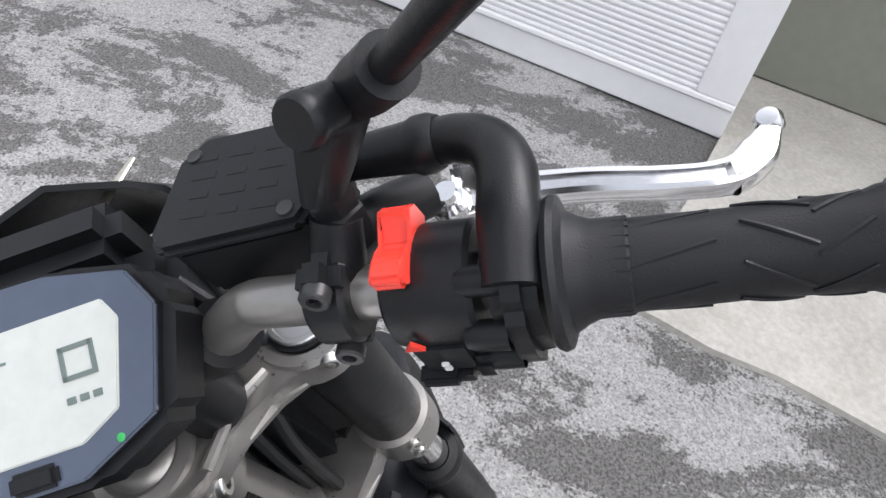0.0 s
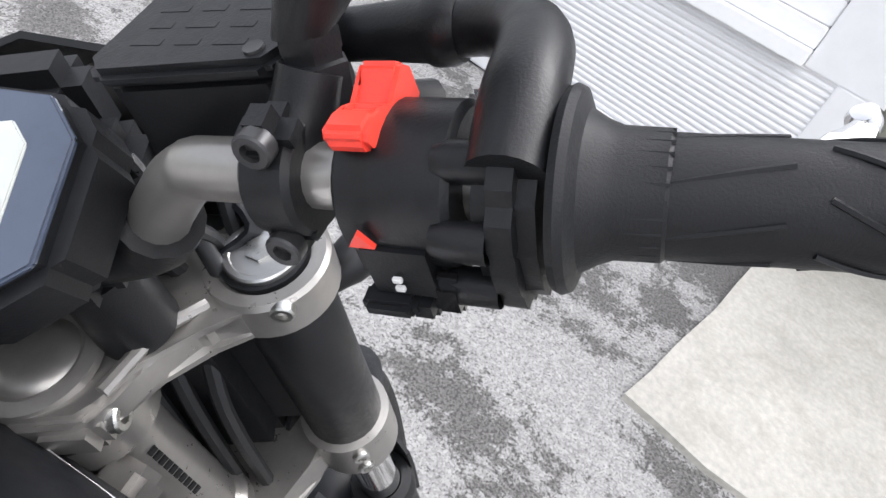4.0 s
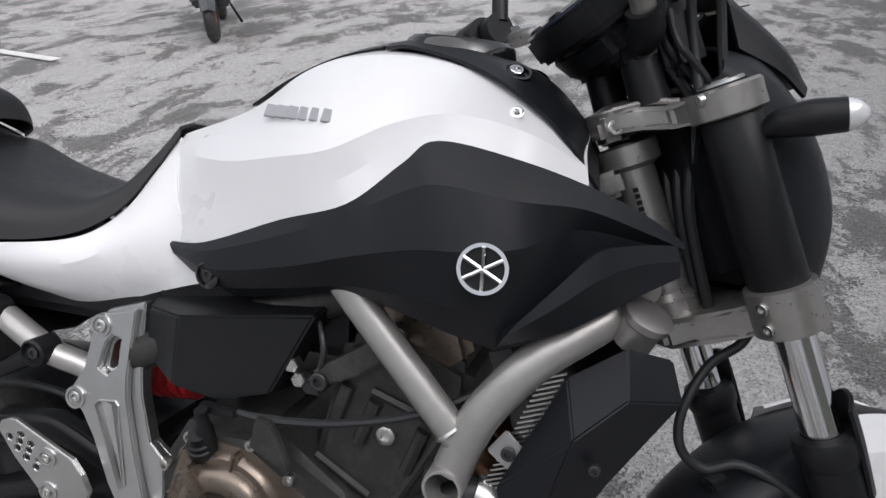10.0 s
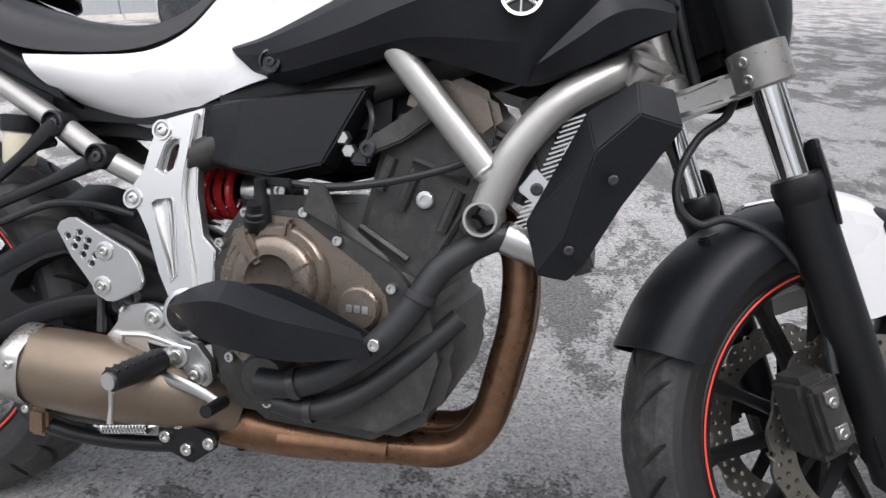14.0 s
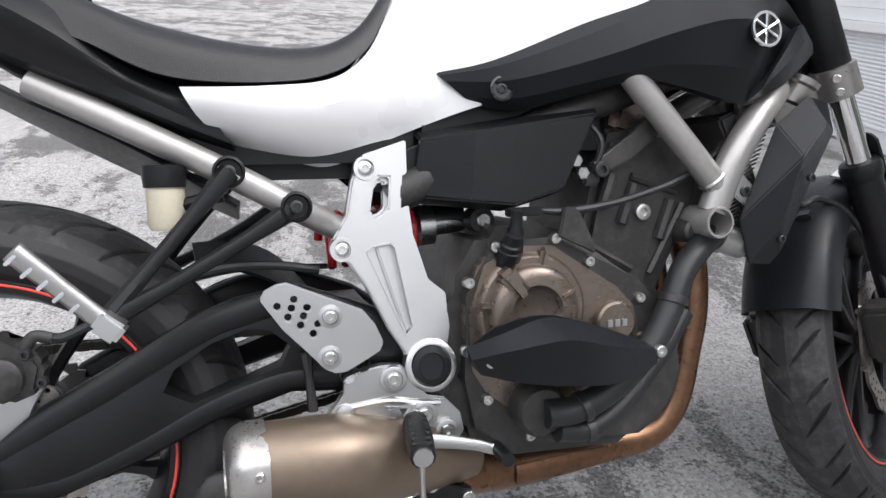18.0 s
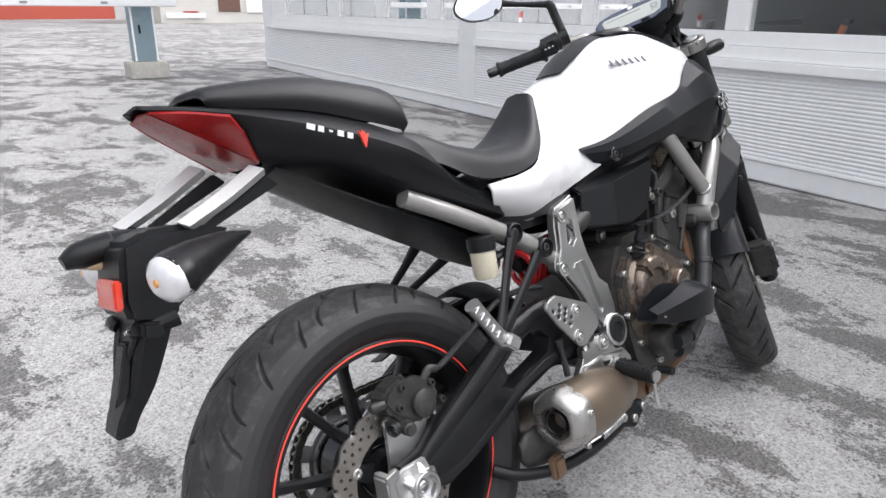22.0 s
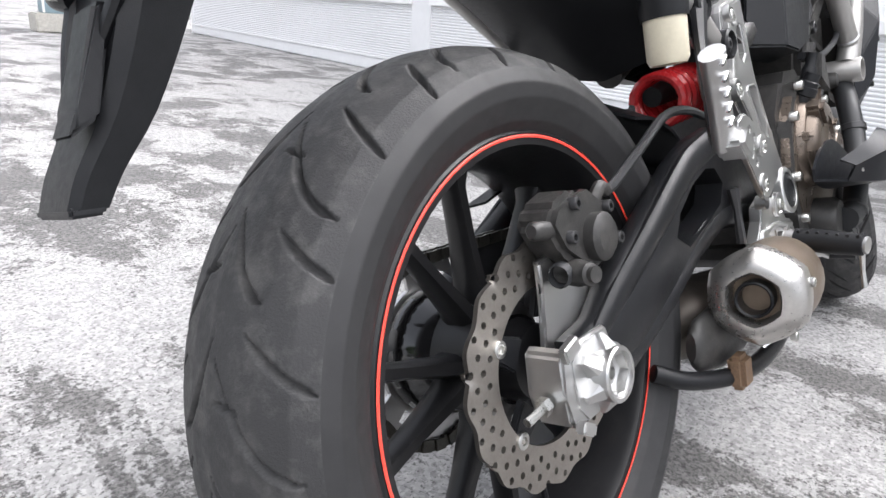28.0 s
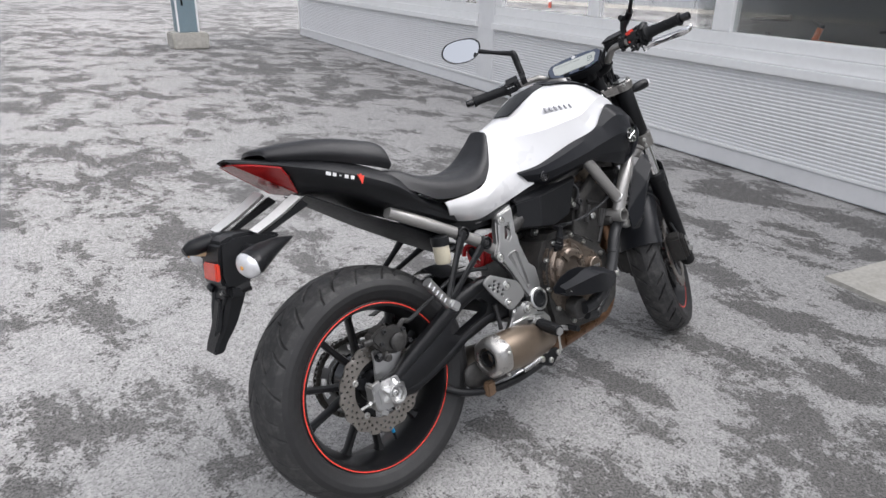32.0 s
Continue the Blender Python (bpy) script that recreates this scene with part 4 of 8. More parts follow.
def chain():
    """The drive chain: links along the upper and lower run and round the sprocket."""
    path = []
    front_c, rear_c, rf, rr = Vector((0.60, 0.36)), Vector((0, 0.297)), 0.042, 0.107
    for k in range(50):
        path.append(Vector((0.56, 0.405)).lerp(Vector((0.0, 0.404)), k / 49))
    for k in range(1, 30):
        a = math.pi / 2 + math.pi * k / 30
        path.append(rear_c + Vector((math.cos(a), math.sin(a))) * rr)
    for k in range(50):
        path.append(Vector((0.0, 0.19)).lerp(Vector((0.57, 0.315)), k / 49))
    bm = bmesh.new()
    for k, (a, b) in enumerate(zip(path, path[1:])):
        mid, way = (a + b) / 2, b - a
        t = Matrix.Rotation(-math.atan2(way.y, way.x), 4, "Y")
        w = 0.009 if k % 2 else 0.006
        for q in (-1, 1):
            one = box((mid.x, 0.086 + q * w, mid.y), (way.length * 1.35, 0.003, 0.013), 0, t)
            me = bpy.data.meshes.new("link")
            one.to_mesh(me)
            one.free()
            bm.from_mesh(me)
            bpy.data.meshes.remove(me)
    return bm


settle(Matrix.Translation((0.018, 0, 0.016)))
tagged(part("chain", chain(), CHAINM, MOTO, "oily black drive chain"), kind="stuff")

settle(Matrix(((0.952, 0, 0, 0.018), (0, 0.9, 0, 0), (-0.009, 0, 1, 0.016), (0, 0, 0, 1))))

# -- swingarm, axle and rear brake --
swing_r = [(-0.015, 0.278), (0.02, 0.268), (0.08, 0.262), (0.20, 0.302), (0.29, 0.342), (0.385, 0.368), (0.50, 0.36), (0.555, 0.375), (0.56, 0.43), (0.50, 0.47), (0.40, 0.505), (0.318, 0.492), (0.268, 0.474), (0.163, 0.417), (0.079, 0.375), (0.03, 0.338), (-0.015, 0.328)]


def swing_plate(y0, y1):
    """One swingarm leg with its oval window cut through."""
    bm = bmesh.new()
    hole = [(0.225, 0.385), (0.26, 0.368), (0.33, 0.39), (0.372, 0.405), (0.385, 0.43), (0.36, 0.452), (0.33, 0.455), (0.285, 0.44), (0.24, 0.412)]
    rings = []
    for y, grow in ((y0, -0.008), (y0 + (y1 - y0) * 0.25, 0.0), (y0 + (y1 - y0) * 0.75, 0.0), (y1, -0.008)):
        c = Vector((0.27, 0.39))
        out = []
        for k, p in enumerate(swing_r):
            a, b = Vector(swing_r[k - 1]), Vector(swing_r[(k + 1) % len(swing_r)])
            t = (b - a).normalized()
            q = Vector(p) + Vector((t.y, -t.x)) * grow
            out.append(bm.verts.new((q.x, y, q.y)))
        inn = [bm.verts.new((p[0], y, p[1])) for p in hole]
        rings.append((out, inn))
    for (o0, i0), (o1, i1) in zip(rings, rings[1:]):
        for ring0, ring1 in ((o0, o1), (i0, i1)):
            for k in range(len(ring0)):
                l = (k + 1) % len(ring0)
                bm.faces.new((ring0[k], ring0[l], ring1[l], ring1[k]))
    for o, i in (rings[0], rings[-1]):
        e = [bm.edges.get((o[k], o[(k + 1) % len(o)])) for k in range(len(o))] + [bm.edges.get((i[k], i[(k + 1) % len(i)])) for k in range(len(i))]
        bmesh.ops.triangle_fill(bm, use_beauty=True, edges=e)
    return bm


swing = part("swingarm", merge(swing_plate(-0.138, -0.098), swing_plate(0.098, 0.138), box((0.47, 0, 0.42), (0.10, 0.2, 0.09), 0.02)), BLACK, MOTO, "satin black box swingarm with an oval window", sharp=50)
for y in (-0.131, 0.131):
    part("arm_ridge", sweep([(0.02, y, 0.318), (0.08, y, 0.354), (0.163, y, 0.397), (0.268, y, 0.454), (0.318, y, 0.472), (0.40, y, 0.484), (0.50, y, 0.45)], [0.012, 0.016, 0.018, 0.019, 0.019, 0.018, 0.015], 14, 30, flat=((0, 1, 0), 0.62)), BLACK, swing)
    part("arm_ridge", sweep([(0.02, y, 0.288), (0.10, y, 0.286), (0.20, y, 0.322), (0.29, y, 0.362), (0.385, y, 0.386), (0.48, y, 0.382)], [0.011, 0.013, 0.014, 0.015, 0.016, 0.014], 14, 30, flat=((0, 1, 0), 0.62)), BLACK, swing)
part("axle_block", prism([(-0.050, 0.322), (-0.03, 0.336), (0.020, 0.338), (0.034, 0.30), (0.022, 0.262), (-0.03, 0.258), (-0.046, 0.275)], -0.148, -0.139, 0.003), SILVER, swing, "silver axle adjuster block")
part("axle_nut", lathe([(-0.012, 0.0), (-0.012, 0.024), (0.004, 0.024), (0.010, 0.0262), (0.024, 0.0268), (0.026, 0.0255), (0.026, 0.0222), (0.012, 0.0205), (0.008, 0.0120), (0.013, 0.0105), (0.015, 0.008), (0.015, 0.006), (0.005, 0.005), (0.005, 0)], 36, (0, -0.146, 0.297), (0, -1, 0)), SILVER, swing, "silver cup-shaped axle nut", sharp=25)
for k in range(6):
    a = 2 * math.pi * k / 6 + 0.45
    prong = bmesh.new()
    for u, v, y in ((0.018, 0.012, -0.168), (0.018, -0.012, -0.168), (0.026, 0.005, -0.166), (0.026, -0.005, -0.166), (0.038, 0.0035, -0.152), (0.038, -0.0035, -0.152), (0.038, 0.0045, -0.147), (0.038, -0.0045, -0.147), (0.018, 0.014, -0.147), (0.018, -0.014, -0.147)):
        prong.verts.new((u * math.cos(a) - v * math.sin(a), y, 0.297 + u * math.sin(a) + v * math.cos(a)))
    bmesh.ops.convex_hull(prong, input=list(prong.verts))
    part("nut_prong", prong, SILVER, swing, sharp=15)
part("plate_wing", box((-0.052, -0.150, 0.334), (0.026, 0.010, 0.016), 0.002, Matrix.Rotation(radians(-18), 4, "Y")), SILVER, swing)
part("plate_wing", box((-0.043, -0.152, 0.258), (0.022, 0.012, 0.012), 0.002, Matrix.Rotation(radians(28), 4, "Y")), SILVER, swing)
part("adjuster_bolt", sweep([(-0.045, -0.122, 0.286), (-0.095, -0.122, 0.278)], [0.0045, 0.0045], 8), BOLT, swing)
part("adjuster_nut", lathe([(0, 0.0), (0, 0.009), (0.009, 0.009), (0.009, 0)], 6, (-0.062, -0.122, 0.2835), (-1, 0, -0.16)), BOLT, swing)
part("end_plate", prism([(-0.062, 0.330), (-0.050, 0.336), (-0.042, 0.322), (-0.042, 0.300), (-0.036, 0.285), (-0.030, 0.262), (-0.038, 0.254), (-0.055, 0.262), (-0.060, 0.290)], -0.146, -0.100, 0.004), SILVER, swing, "bright chain adjuster plate")
part("caliper_bracket", prism([(-0.03, 0.305), (0.03, 0.310), (0.062, 0.36), (0.085, 0.40), (0.07, 0.42), (0.030, 0.41), (0.012, 0.385), (-0.002, 0.41), (-0.022, 0.405), (-0.016, 0.372), (-0.022, 0.345)], -0.104, -0.095, 0.003), SILVER, swing, "silver caliper bracket")
cal = part("rear_caliper", merge(prism([(-0.030, 0.440), (-0.018, 0.458), (0.020, 0.470), (0.040, 0.458), (0.078, 0.452), (0.092, 0.428), (0.084, 0.396), (0.050, 0.384), (0.020, 0.392), (-0.010, 0.410)], -0.130, -0.082, 0.007), lathe([(0, 0.0), (0, 0.024), (0.014, 0.024), (0.019, 0.018), (0.019, 0)], 22, (0.048, -0.128, 0.418), (0, -1, 0)), lathe([(-0.03, 0.012), (0.012, 0.0135), (0.016, 0.0115), (0.026, 0.0115), (0.028, 0.008), (0.034, 0.008), (0.034, 0)], 16, (0.010, -0.122, 0.390), (-0.25, -1, 0)), lathe([(-0.02, 0.009), (0.026, 0.009), (0.030, 0.006), (0.030, 0)], 12, (-0.020, -0.118, 0.436), (-1, -0.1, 0.1)), sweep([(0.070, -0.118, 0.448), (0.082, -0.120, 0.462), (0.100, -0.118, 0.458)], 0.0075, 10)), ENGINE, swing, "black rear brake caliper with sliding pins")
for q in ((0.012, 0.455), (0.074, 0.444), (0.0, 0.425), (0.090, 0.410)):
    bolt((q[0], -0.131, q[1]), cal, (0, -1, 0), 0.0065, 0.007, BLACKBOLT)
part("pin_boot", lathe([(-0.002, 0.010), (0.002, 0.0125), (0.006, 0.010), (0.010, 0.0125), (0.014, 0.010)], 16, (-0.006, -0.120, 0.392), (-0.9, -0.3, 0)), HOSE, cal)
part("brake_hose", sweep([(0.10, -0.115, 0.458), (0.12, -0.115, 0.46), (0.19, -0.115, 0.49), (0.28, -0.11, 0.525), (0.36, -0.105, 0.53), (0.43, -0.10, 0.52)], 0.006, 8), HOSE, swing)
part("chain_guard", skin([[(0.10, 0.10, 0.45), (0.3, 0.10, 0.5), (0.47, 0.10, 0.5)], [(0.10, 0.06, 0.455), (0.3, 0.06, 0.51), (0.47, 0.06, 0.51)]], 10, 0.003), BLACK, swing)
part("inner_fender", skin([[(0.27, -0.075, 0.53), (0.32, -0.08, 0.525), (0.38, -0.08, 0.50), (0.43, -0.08, 0.45)], [(0.26, 0, 0.555), (0.32, 0, 0.555), (0.38, 0, 0.53), (0.44, 0, 0.46)]], 12, 0.004, True), BLACK, swing)

settle(Matrix.Translation((0.002, -0.008, 0.008)))

# -- exhaust --
muf = part("muffler", sweep([(0.325, -0.168, 0.300), (0.43, -0.158, 0.292), (0.55, -0.12, 0.268), (0.62, -0.09, 0.245)], [0.058, 0.062, 0.05, 0.034], 28, 14, flat=((0, 0.95, 0.3), 0.92)), MUFFLER, MOTO, "brown metallic stubby muffler")
CAP_X = Vector((-1, -0.1, 0.02)).normalized()
CAP_S = Vector((0.1, -1, 0)).normalized()
CAP_U = CAP_S.cross(CAP_X).normalized()
CAP_U = CAP_U if CAP_U.z > 0 else -CAP_U


def cap_ring(along, r):
    """One rounded six-sided ring of the silencer cap."""
    out = []
    for k in range(48):
        a = 2 * math.pi * k / 48
        b = (a + math.pi / 6) % (math.pi / 3) - math.pi / 6
        q = r * (0.55 + 0.45 * 0.93 / math.cos(b))
        out.append(Vector((0.322, -0.168, 0.300)) + CAP_X * along + CAP_S * q * math.cos(a) + CAP_U * q * math.sin(a))
    return out


bm = bmesh.new()
rings = [[bm.verts.new(v) for v in cap_ring(x, r)] for x, r in ((-0.022, 0.0595), (-0.004, 0.0605), (0.006, 0.0590), (0.016, 0.0535), (0.022, 0.0455), (0.024, 0.0385), (0.024, 0.0330), (0.016, 0.0300), (-0.010, 0.0290))]
for r0, r1 in zip(rings, rings[1:]):
    for k in range(48):
        bm.faces.new((r0[k], r0[(k + 1) % 48], r1[(k + 1) % 48], r1[k]))
bm.faces.new(rings[-1])
part("end_cap", bm, BRUSHED, muf, "brushed silver muffler end cap", sharp=50)
part("outlet", lathe([(-0.01, 0.0225), (0.010, 0.0225), (0.012, 0.0205), (0.010, 0.0185), (-0.015, 0.018), (-0.015, 0)], 32, (0.312, -0.169, 0.300), (-1, -0.1, 0.02)), BLACK, muf)
for q in ((0.338, -0.225, 0.315), (0.345, -0.2, 0.245), (0.53, -0.16, 0.30)):
    bolt(q, muf, (0, -1, 0), 0.006, 0.004, BOLT)
settle()
part("chamber_side", sweep([(0.262, -0.114, 0.256), (0.280, -0.116, 0.254), (0.34, -0.118, 0.250), (0.42, -0.112, 0.245)], [0.018, 0.034, 0.044, 0.044], 22, 16, flat=((0, 1, 0), 0.42)), ENGINE, MOTO, "dark steel side wall of the exhaust chamber")
part("exhaust_chamber", sweep([(0.315, -0.035, 0.262), (0.36, -0.035, 0.252), (0.48, -0.035, 0.240), (0.60, -0.035, 0.232), (0.66, -0.04, 0.230)], [0.030, 0.066, 0.070, 0.062, 0.040], 24, 16, flat=((0, 0, 1), 0.78)), CHAMBER, MOTO, "dull dark steel exhaust chamber under the swingarm")
part("header_pipe", sweep([(0.60, -0.095, 0.235), (0.70, -0.075, 0.222), (0.85, -0.06, 0.222), (0.94, -0.055, 0.232), (0.985, -0.055, 0.28), (1.005, -0.055, 0.36), (1.018, -0.055, 0.44), (1.01, -0.05, 0.53), (0.96, -0.05, 0.58)], [0.036, 0.034, 0.026, 0.026, 0.026, 0.026, 0.026, 0.026, 0.026], 18, 44), COPPER, MOTO, "heat-tinted copper-brown exhaust header pipe")
part("header_pipe", sweep([(0.70, -0.05, 0.222), (0.85, 0.03, 0.222), (0.94, 0.045, 0.232), (0.985, 0.05, 0.28), (1.005, 0.05, 0.36), (1.015, 0.05, 0.44), (1.0, 0.05, 0.53), (0.95, 0.05, 0.58)], 0.026, 16, 40), COPPER, MOTO, "heat-tinted copper-brown exhaust header pipe")
part("heat_shield", skin([[(0.69, -0.112, 0.235), (0.85, -0.092, 0.236)], [(0.69, -0.117, 0.222), (0.85, -0.096, 0.222)], [(0.69, -0.112, 0.207), (0.85, -0.092, 0.21)]], 8, 0.003), COPPER, MOTO)

# -- engine --
part("crankcase", prism([(0.60, 0.30), (0.66, 0.262), (0.86, 0.255), (0.93, 0.30), (0.95, 0.38), (0.93, 0.46), (0.86, 0.50), (0.74, 0.585), (0.64, 0.58), (0.59, 0.50), (0.585, 0.38)], -0.15, 0.15, 0.02), ENGINE, MOTO, "black engine crankcase")
cyl = part("cylinder_block", prism([(0.785, 0.50), (0.90, 0.44), (0.985, 0.60), (0.985, 0.685), (0.90, 0.715), (0.83, 0.70)], -0.115, 0.115, 0.012), ENGINE, MOTO, "dark grey cylinder block and head")
part("head_cover", prism([(0.845, 0.705), (0.955, 0.665), (0.985, 0.69), (0.97, 0.735), (0.90, 0.765), (0.855, 0.745)], -0.105, 0.105, 0.012), BRONZE, cyl, "bronze-brown cylinder head cover")
for a, b in (((0.855, 0.575), (0.875, 0.63)), ((0.915, 0.55), (0.935, 0.605)), ((0.825, 0.60), (0.84, 0.645))):
    part("rib", sweep([(a[0], -0.118, a[1]), (b[0], -0.118, b[1])], 0.009, 8), ENGINE, cyl)
for a, b in (((0.80, 0.548), (0.87, 0.508)), ((0.87, 0.642), (0.945, 0.618)), ((0.90, 0.50), (0.955, 0.60))):
    part("casting_edge", sweep([(a[0], -0.117, a[1]), (b[0], -0.117, b[1])], 0.006, 6), ENGINE, cyl)
part("coolant_boss", lathe([(-0.01, 0.018), (0.02, 0.016), (0.024, 0.012), (0.024, 0)], 18, (0.955, -0.118, 0.560), (0.2, -1, 0)), ENGINE, cyl)
part("knock_sensor", merge(box((0.800, -0.128, 0.640), (0.026, 0.016, 0.020), 0.004), sweep([(0.805, -0.13, 0.648), (0.815, -0.135, 0.69), (0.80, -0.12, 0.72)], 0.004, 8)), BLACKBOLT, cyl)
for q in ((0.775, 0.665), (0.785, 0.648)):
    bolt((q[0], -0.130, q[1]), cyl, (0, -1, 0), 0.010, 0.010, BOLT, "engine_bolt", True)
part("side_plate", prism([(0.80, 0.66), (0.815, 0.645), (0.86, 0.665), (0.905, 0.70), (0.915, 0.725), (0.90, 0.735), (0.86, 0.70)], -0.138, -0.12, 0.003), ENGINE, cyl)
for q in ((0.812, 0.652), (0.905, 0.722), (0.935, 0.685)):
    bolt((q[0], -0.138, q[1]), cyl, (0, -1, 0), 0.011, 0.006, BLACKBOLT)
bolt((0.889, -0.117, 0.590), cyl, (0, -1, 0), 0.012, 0.006, BOLT, "engine_bolt")

settle(Matrix.Translation((-0.006, 0.018, -0.009)))
clutch = part("clutch_cover", lathe([(-0.05, 0.088), (0.0, 0.090), (0.007, 0.088), (0.010, 0.083), (0.010, 0.078), (0.018, 0.0755), (0.022, 0.071), (0.022, 0.063), (0.031, 0.0605), (0.036, 0.055), (0.038, 0.046), (0.038, 0.036), (0.034, 0.033), (0.031, 0.028), (0.031, 0.0)], 56, (0.705, -0.158, 0.478), (0, -1, 0)), BRONZE, MOTO, "bronze-brown clutch cover with stepped ribs")
part("case_cover", prism([(0.615, 0.40), (0.64, 0.37), (0.70, 0.315), (0.76, 0.325), (0.85, 0.385), (0.875, 0.43), (0.865, 0.475), (0.83, 0.495), (0.79, 0.535), (0.74, 0.568), (0.68, 0.57), (0.635, 0.545), (0.612, 0.48)], -0.170, -0.145, 0.006), BRONZE, clutch, "bronze-brown engine side cover")
part("timing_cap", lathe([(-0.01, 0.030), (0.014, 0.029), (0.017, 0.026), (0.017, 0)], 32, (0.826, -0.168, 0.452), (0, -1, 0)), BRONZE, clutch)
for k in range(3):
    part("cap_letter", box((0.815 + 0.011 * k, -0.1856, 0.452), (0.008, 0.002, 0.010), 0.0005), SILVER, clutch, "plain raised bars of lettering")
for a0, r0, r1, w, deep in ((128, 0.030, 0.074, 0.30, -0.202), (28, 0.034, 0.062, 0.20, -0.200), (78, 0.052, 0.085, 0.10, -0.186), (172, 0.048, 0.080, 0.12, -0.190)):
    a = radians(a0)
    part("cover_rib", prism([(0.705 + r * math.cos(a + d), 0.478 + r * math.sin(a + d)) for r, d in ((r0, -w * 1.2), (r1, -w * 0.6), (r1, w * 0.6), (r0, w * 1.2))], deep, -0.160, 0.006), BRONZE, clutch)
part("oil_filler", lathe([(-0.03, 0.014), (0.0, 0.014), (0.002, 0.017), (0.014, 0.017), (0.015, 0.0145), (0.022, 0.0145), (0.024, 0.012), (0.036, 0.011), (0.036, 0)], 24, (0.672, -0.172, 0.548), (0.1, -0.45, 0.9)), BLACK, clutch, "black oil filler plug")
for q in ((0.618, 0.52), (0.655, 0.565), (0.74, 0.572), (0.79, 0.538), (0.868, 0.482), (0.872, 0.425), (0.76, 0.318), (0.70, 0.305), (0.64, 0.362), (0.612, 0.43)):
    bolt((q[0], -0.170, q[1]), clutch, (0, -1, 0), 0.0075, 0.008, BOLT)
settle()
lever = part("clutch_arm", merge(lathe([(0, 0.012), (0.035, 0.011), (0.04, 0.008), (0.06, 0.008), (0.06, 0)], 16, (0.675, -0.155, 0.545), (0, -0.25, 1)), box((0.69, -0.155, 0.60), (0.05, 0.012, 0.012), 0.002)), BLACK, MOTO, "black clutch release arm")
part("clutch_cable", sweep([(0.70, -0.155, 0.602), (0.76, -0.15, 0.598), (0.85, -0.15, 0.612), (0.95, -0.145, 0.645), (1.03, -0.12, 0.70), (1.08, -0.06, 0.80)], [0.0035, 0.006, 0.005, 0.005, 0.005, 0.005], 8), HOSE, lever)
part("cable_bracket", prism([(0.735, 0.565), (0.75, 0.56), (0.79, 0.54), (0.785, 0.56), (0.765, 0.60), (0.745, 0.605)], -0.165, -0.155, 0.002), ENGINE, lever)

pump = part("water_pump", lathe([(-0.02, 0.036), (0.012, 0.036), (0.02, 0.030), (0.022, 0.02), (0.022, 0)], 30, (0.70, -0.168, 0.338), (0, -1, 0)), ENGINE, MOTO, "black water pump cover")
part("upper_hose", sweep([(0.70, -0.195, 0.338), (0.745, -0.195, 0.34), (0.80, -0.19, 0.362), (0.86, -0.182, 0.408), (0.90, -0.172, 0.462), (0.93, -0.16, 0.51), (0.985, -0.14, 0.548), (1.03, -0.12, 0.55)], 0.0185, 14, 40), HOSE, pump, "thick black coolant hose")
part("lower_hose", sweep([(0.72, -0.185, 0.31), (0.77, -0.18, 0.305), (0.83, -0.165, 0.33), (0.89, -0.15, 0.38), (0.95, -0.13, 0.44)], 0.015, 12, 26), HOSE, pump)
for q, w, r in (((0.752, -0.195, 0.342), (1, 0.05, 0.35), 0.0205), ((0.905, -0.171, 0.47), (0.35, 0.12, 1), 0.0205), ((0.768, -0.18, 0.305), (1, 0, 0.1), 0.017)):
    part("hose_clamp", lathe([(-0.006, r), (-0.005, r + 0.001), (0.005, r + 0.001), (0.006, r)], 20, q, w), BLACKBOLT, pump)
part("radiator_pipe", sweep([(1.0, -0.135, 0.552), (1.05, -0.125, 0.535)], 0.022, 14), SILVER, pump)

slider = part("crash_pad", skin([[(0.590, -0.215, 0.440), (0.63, -0.240, 0.460), (0.68, -0.245, 0.474), (0.74, -0.238, 0.460), (0.838, -0.205, 0.420)], [(0.592, -0.232, 0.432), (0.635, -0.262, 0.446), (0.69, -0.282, 0.456), (0.75, -0.268, 0.440), (0.845, -0.212, 0.414)], [(0.605, -0.22, 0.412), (0.65, -0.25, 0.405), (0.72, -0.262, 0.398), (0.78, -0.245, 0.392), (0.855, -0.205, 0.398)], [(0.605, -0.18, 0.415), (0.65, -0.18, 0.40), (0.72, -0.18, 0.39), (0.78, -0.18, 0.39), (0.85, -0.18, 0.40)], [(0.60, -0.18, 0.43), (0.64, -0.18, 0.455), (0.70, -0.18, 0.466), (0.76, -0.18, 0.452), (0.855, -0.18, 0.412)]], 20, 0.004, sub=1), DARK, MOTO, "faceted black crash pad on the engine side", sharp=9)
for q in ((0.612, -0.235, 0.428), (0.86, -0.208, 0.41)):
    bolt(q, slider, (0, -1, 0), 0.008, 0.006, BOLT)

# -- frame, foot rests and stand --
settle(Matrix(((1, 0, 0, -0.006), (0, 0.93, 0, 0), (0, 0, 1, -0.007), (0, 0, 0, 1))))
frame_ = part("frame", sweep([(0.985, -0.165, 0.595), (1.0, -0.168, 0.635), (1.02, -0.168, 0.675), (1.065, -0.158, 0.73), (1.125, -0.12, 0.772), (1.16, -0.06, 0.80)], 0.0215, 18, 34), TUBE, MOTO, "silver-grey tubular steel frame")
part("down_tube", sweep([(0.845, -0.165, 0.80), (0.865, -0.167, 0.772), (0.99, -0.168, 0.632)], 0.0185, 16), TUBE, frame_)
part("cross_boss", lathe([(-0.06, 0.0225), (0.02, 0.0225), (0.022, 0.0215), (0.022, 0.0185), (-0.055, 0.0175), (-0.055, 0.0)], 32, (0.981, -0.170, 0.581), (0, -1, 0)), TUBE, frame_, "open tube end of the engine mount")
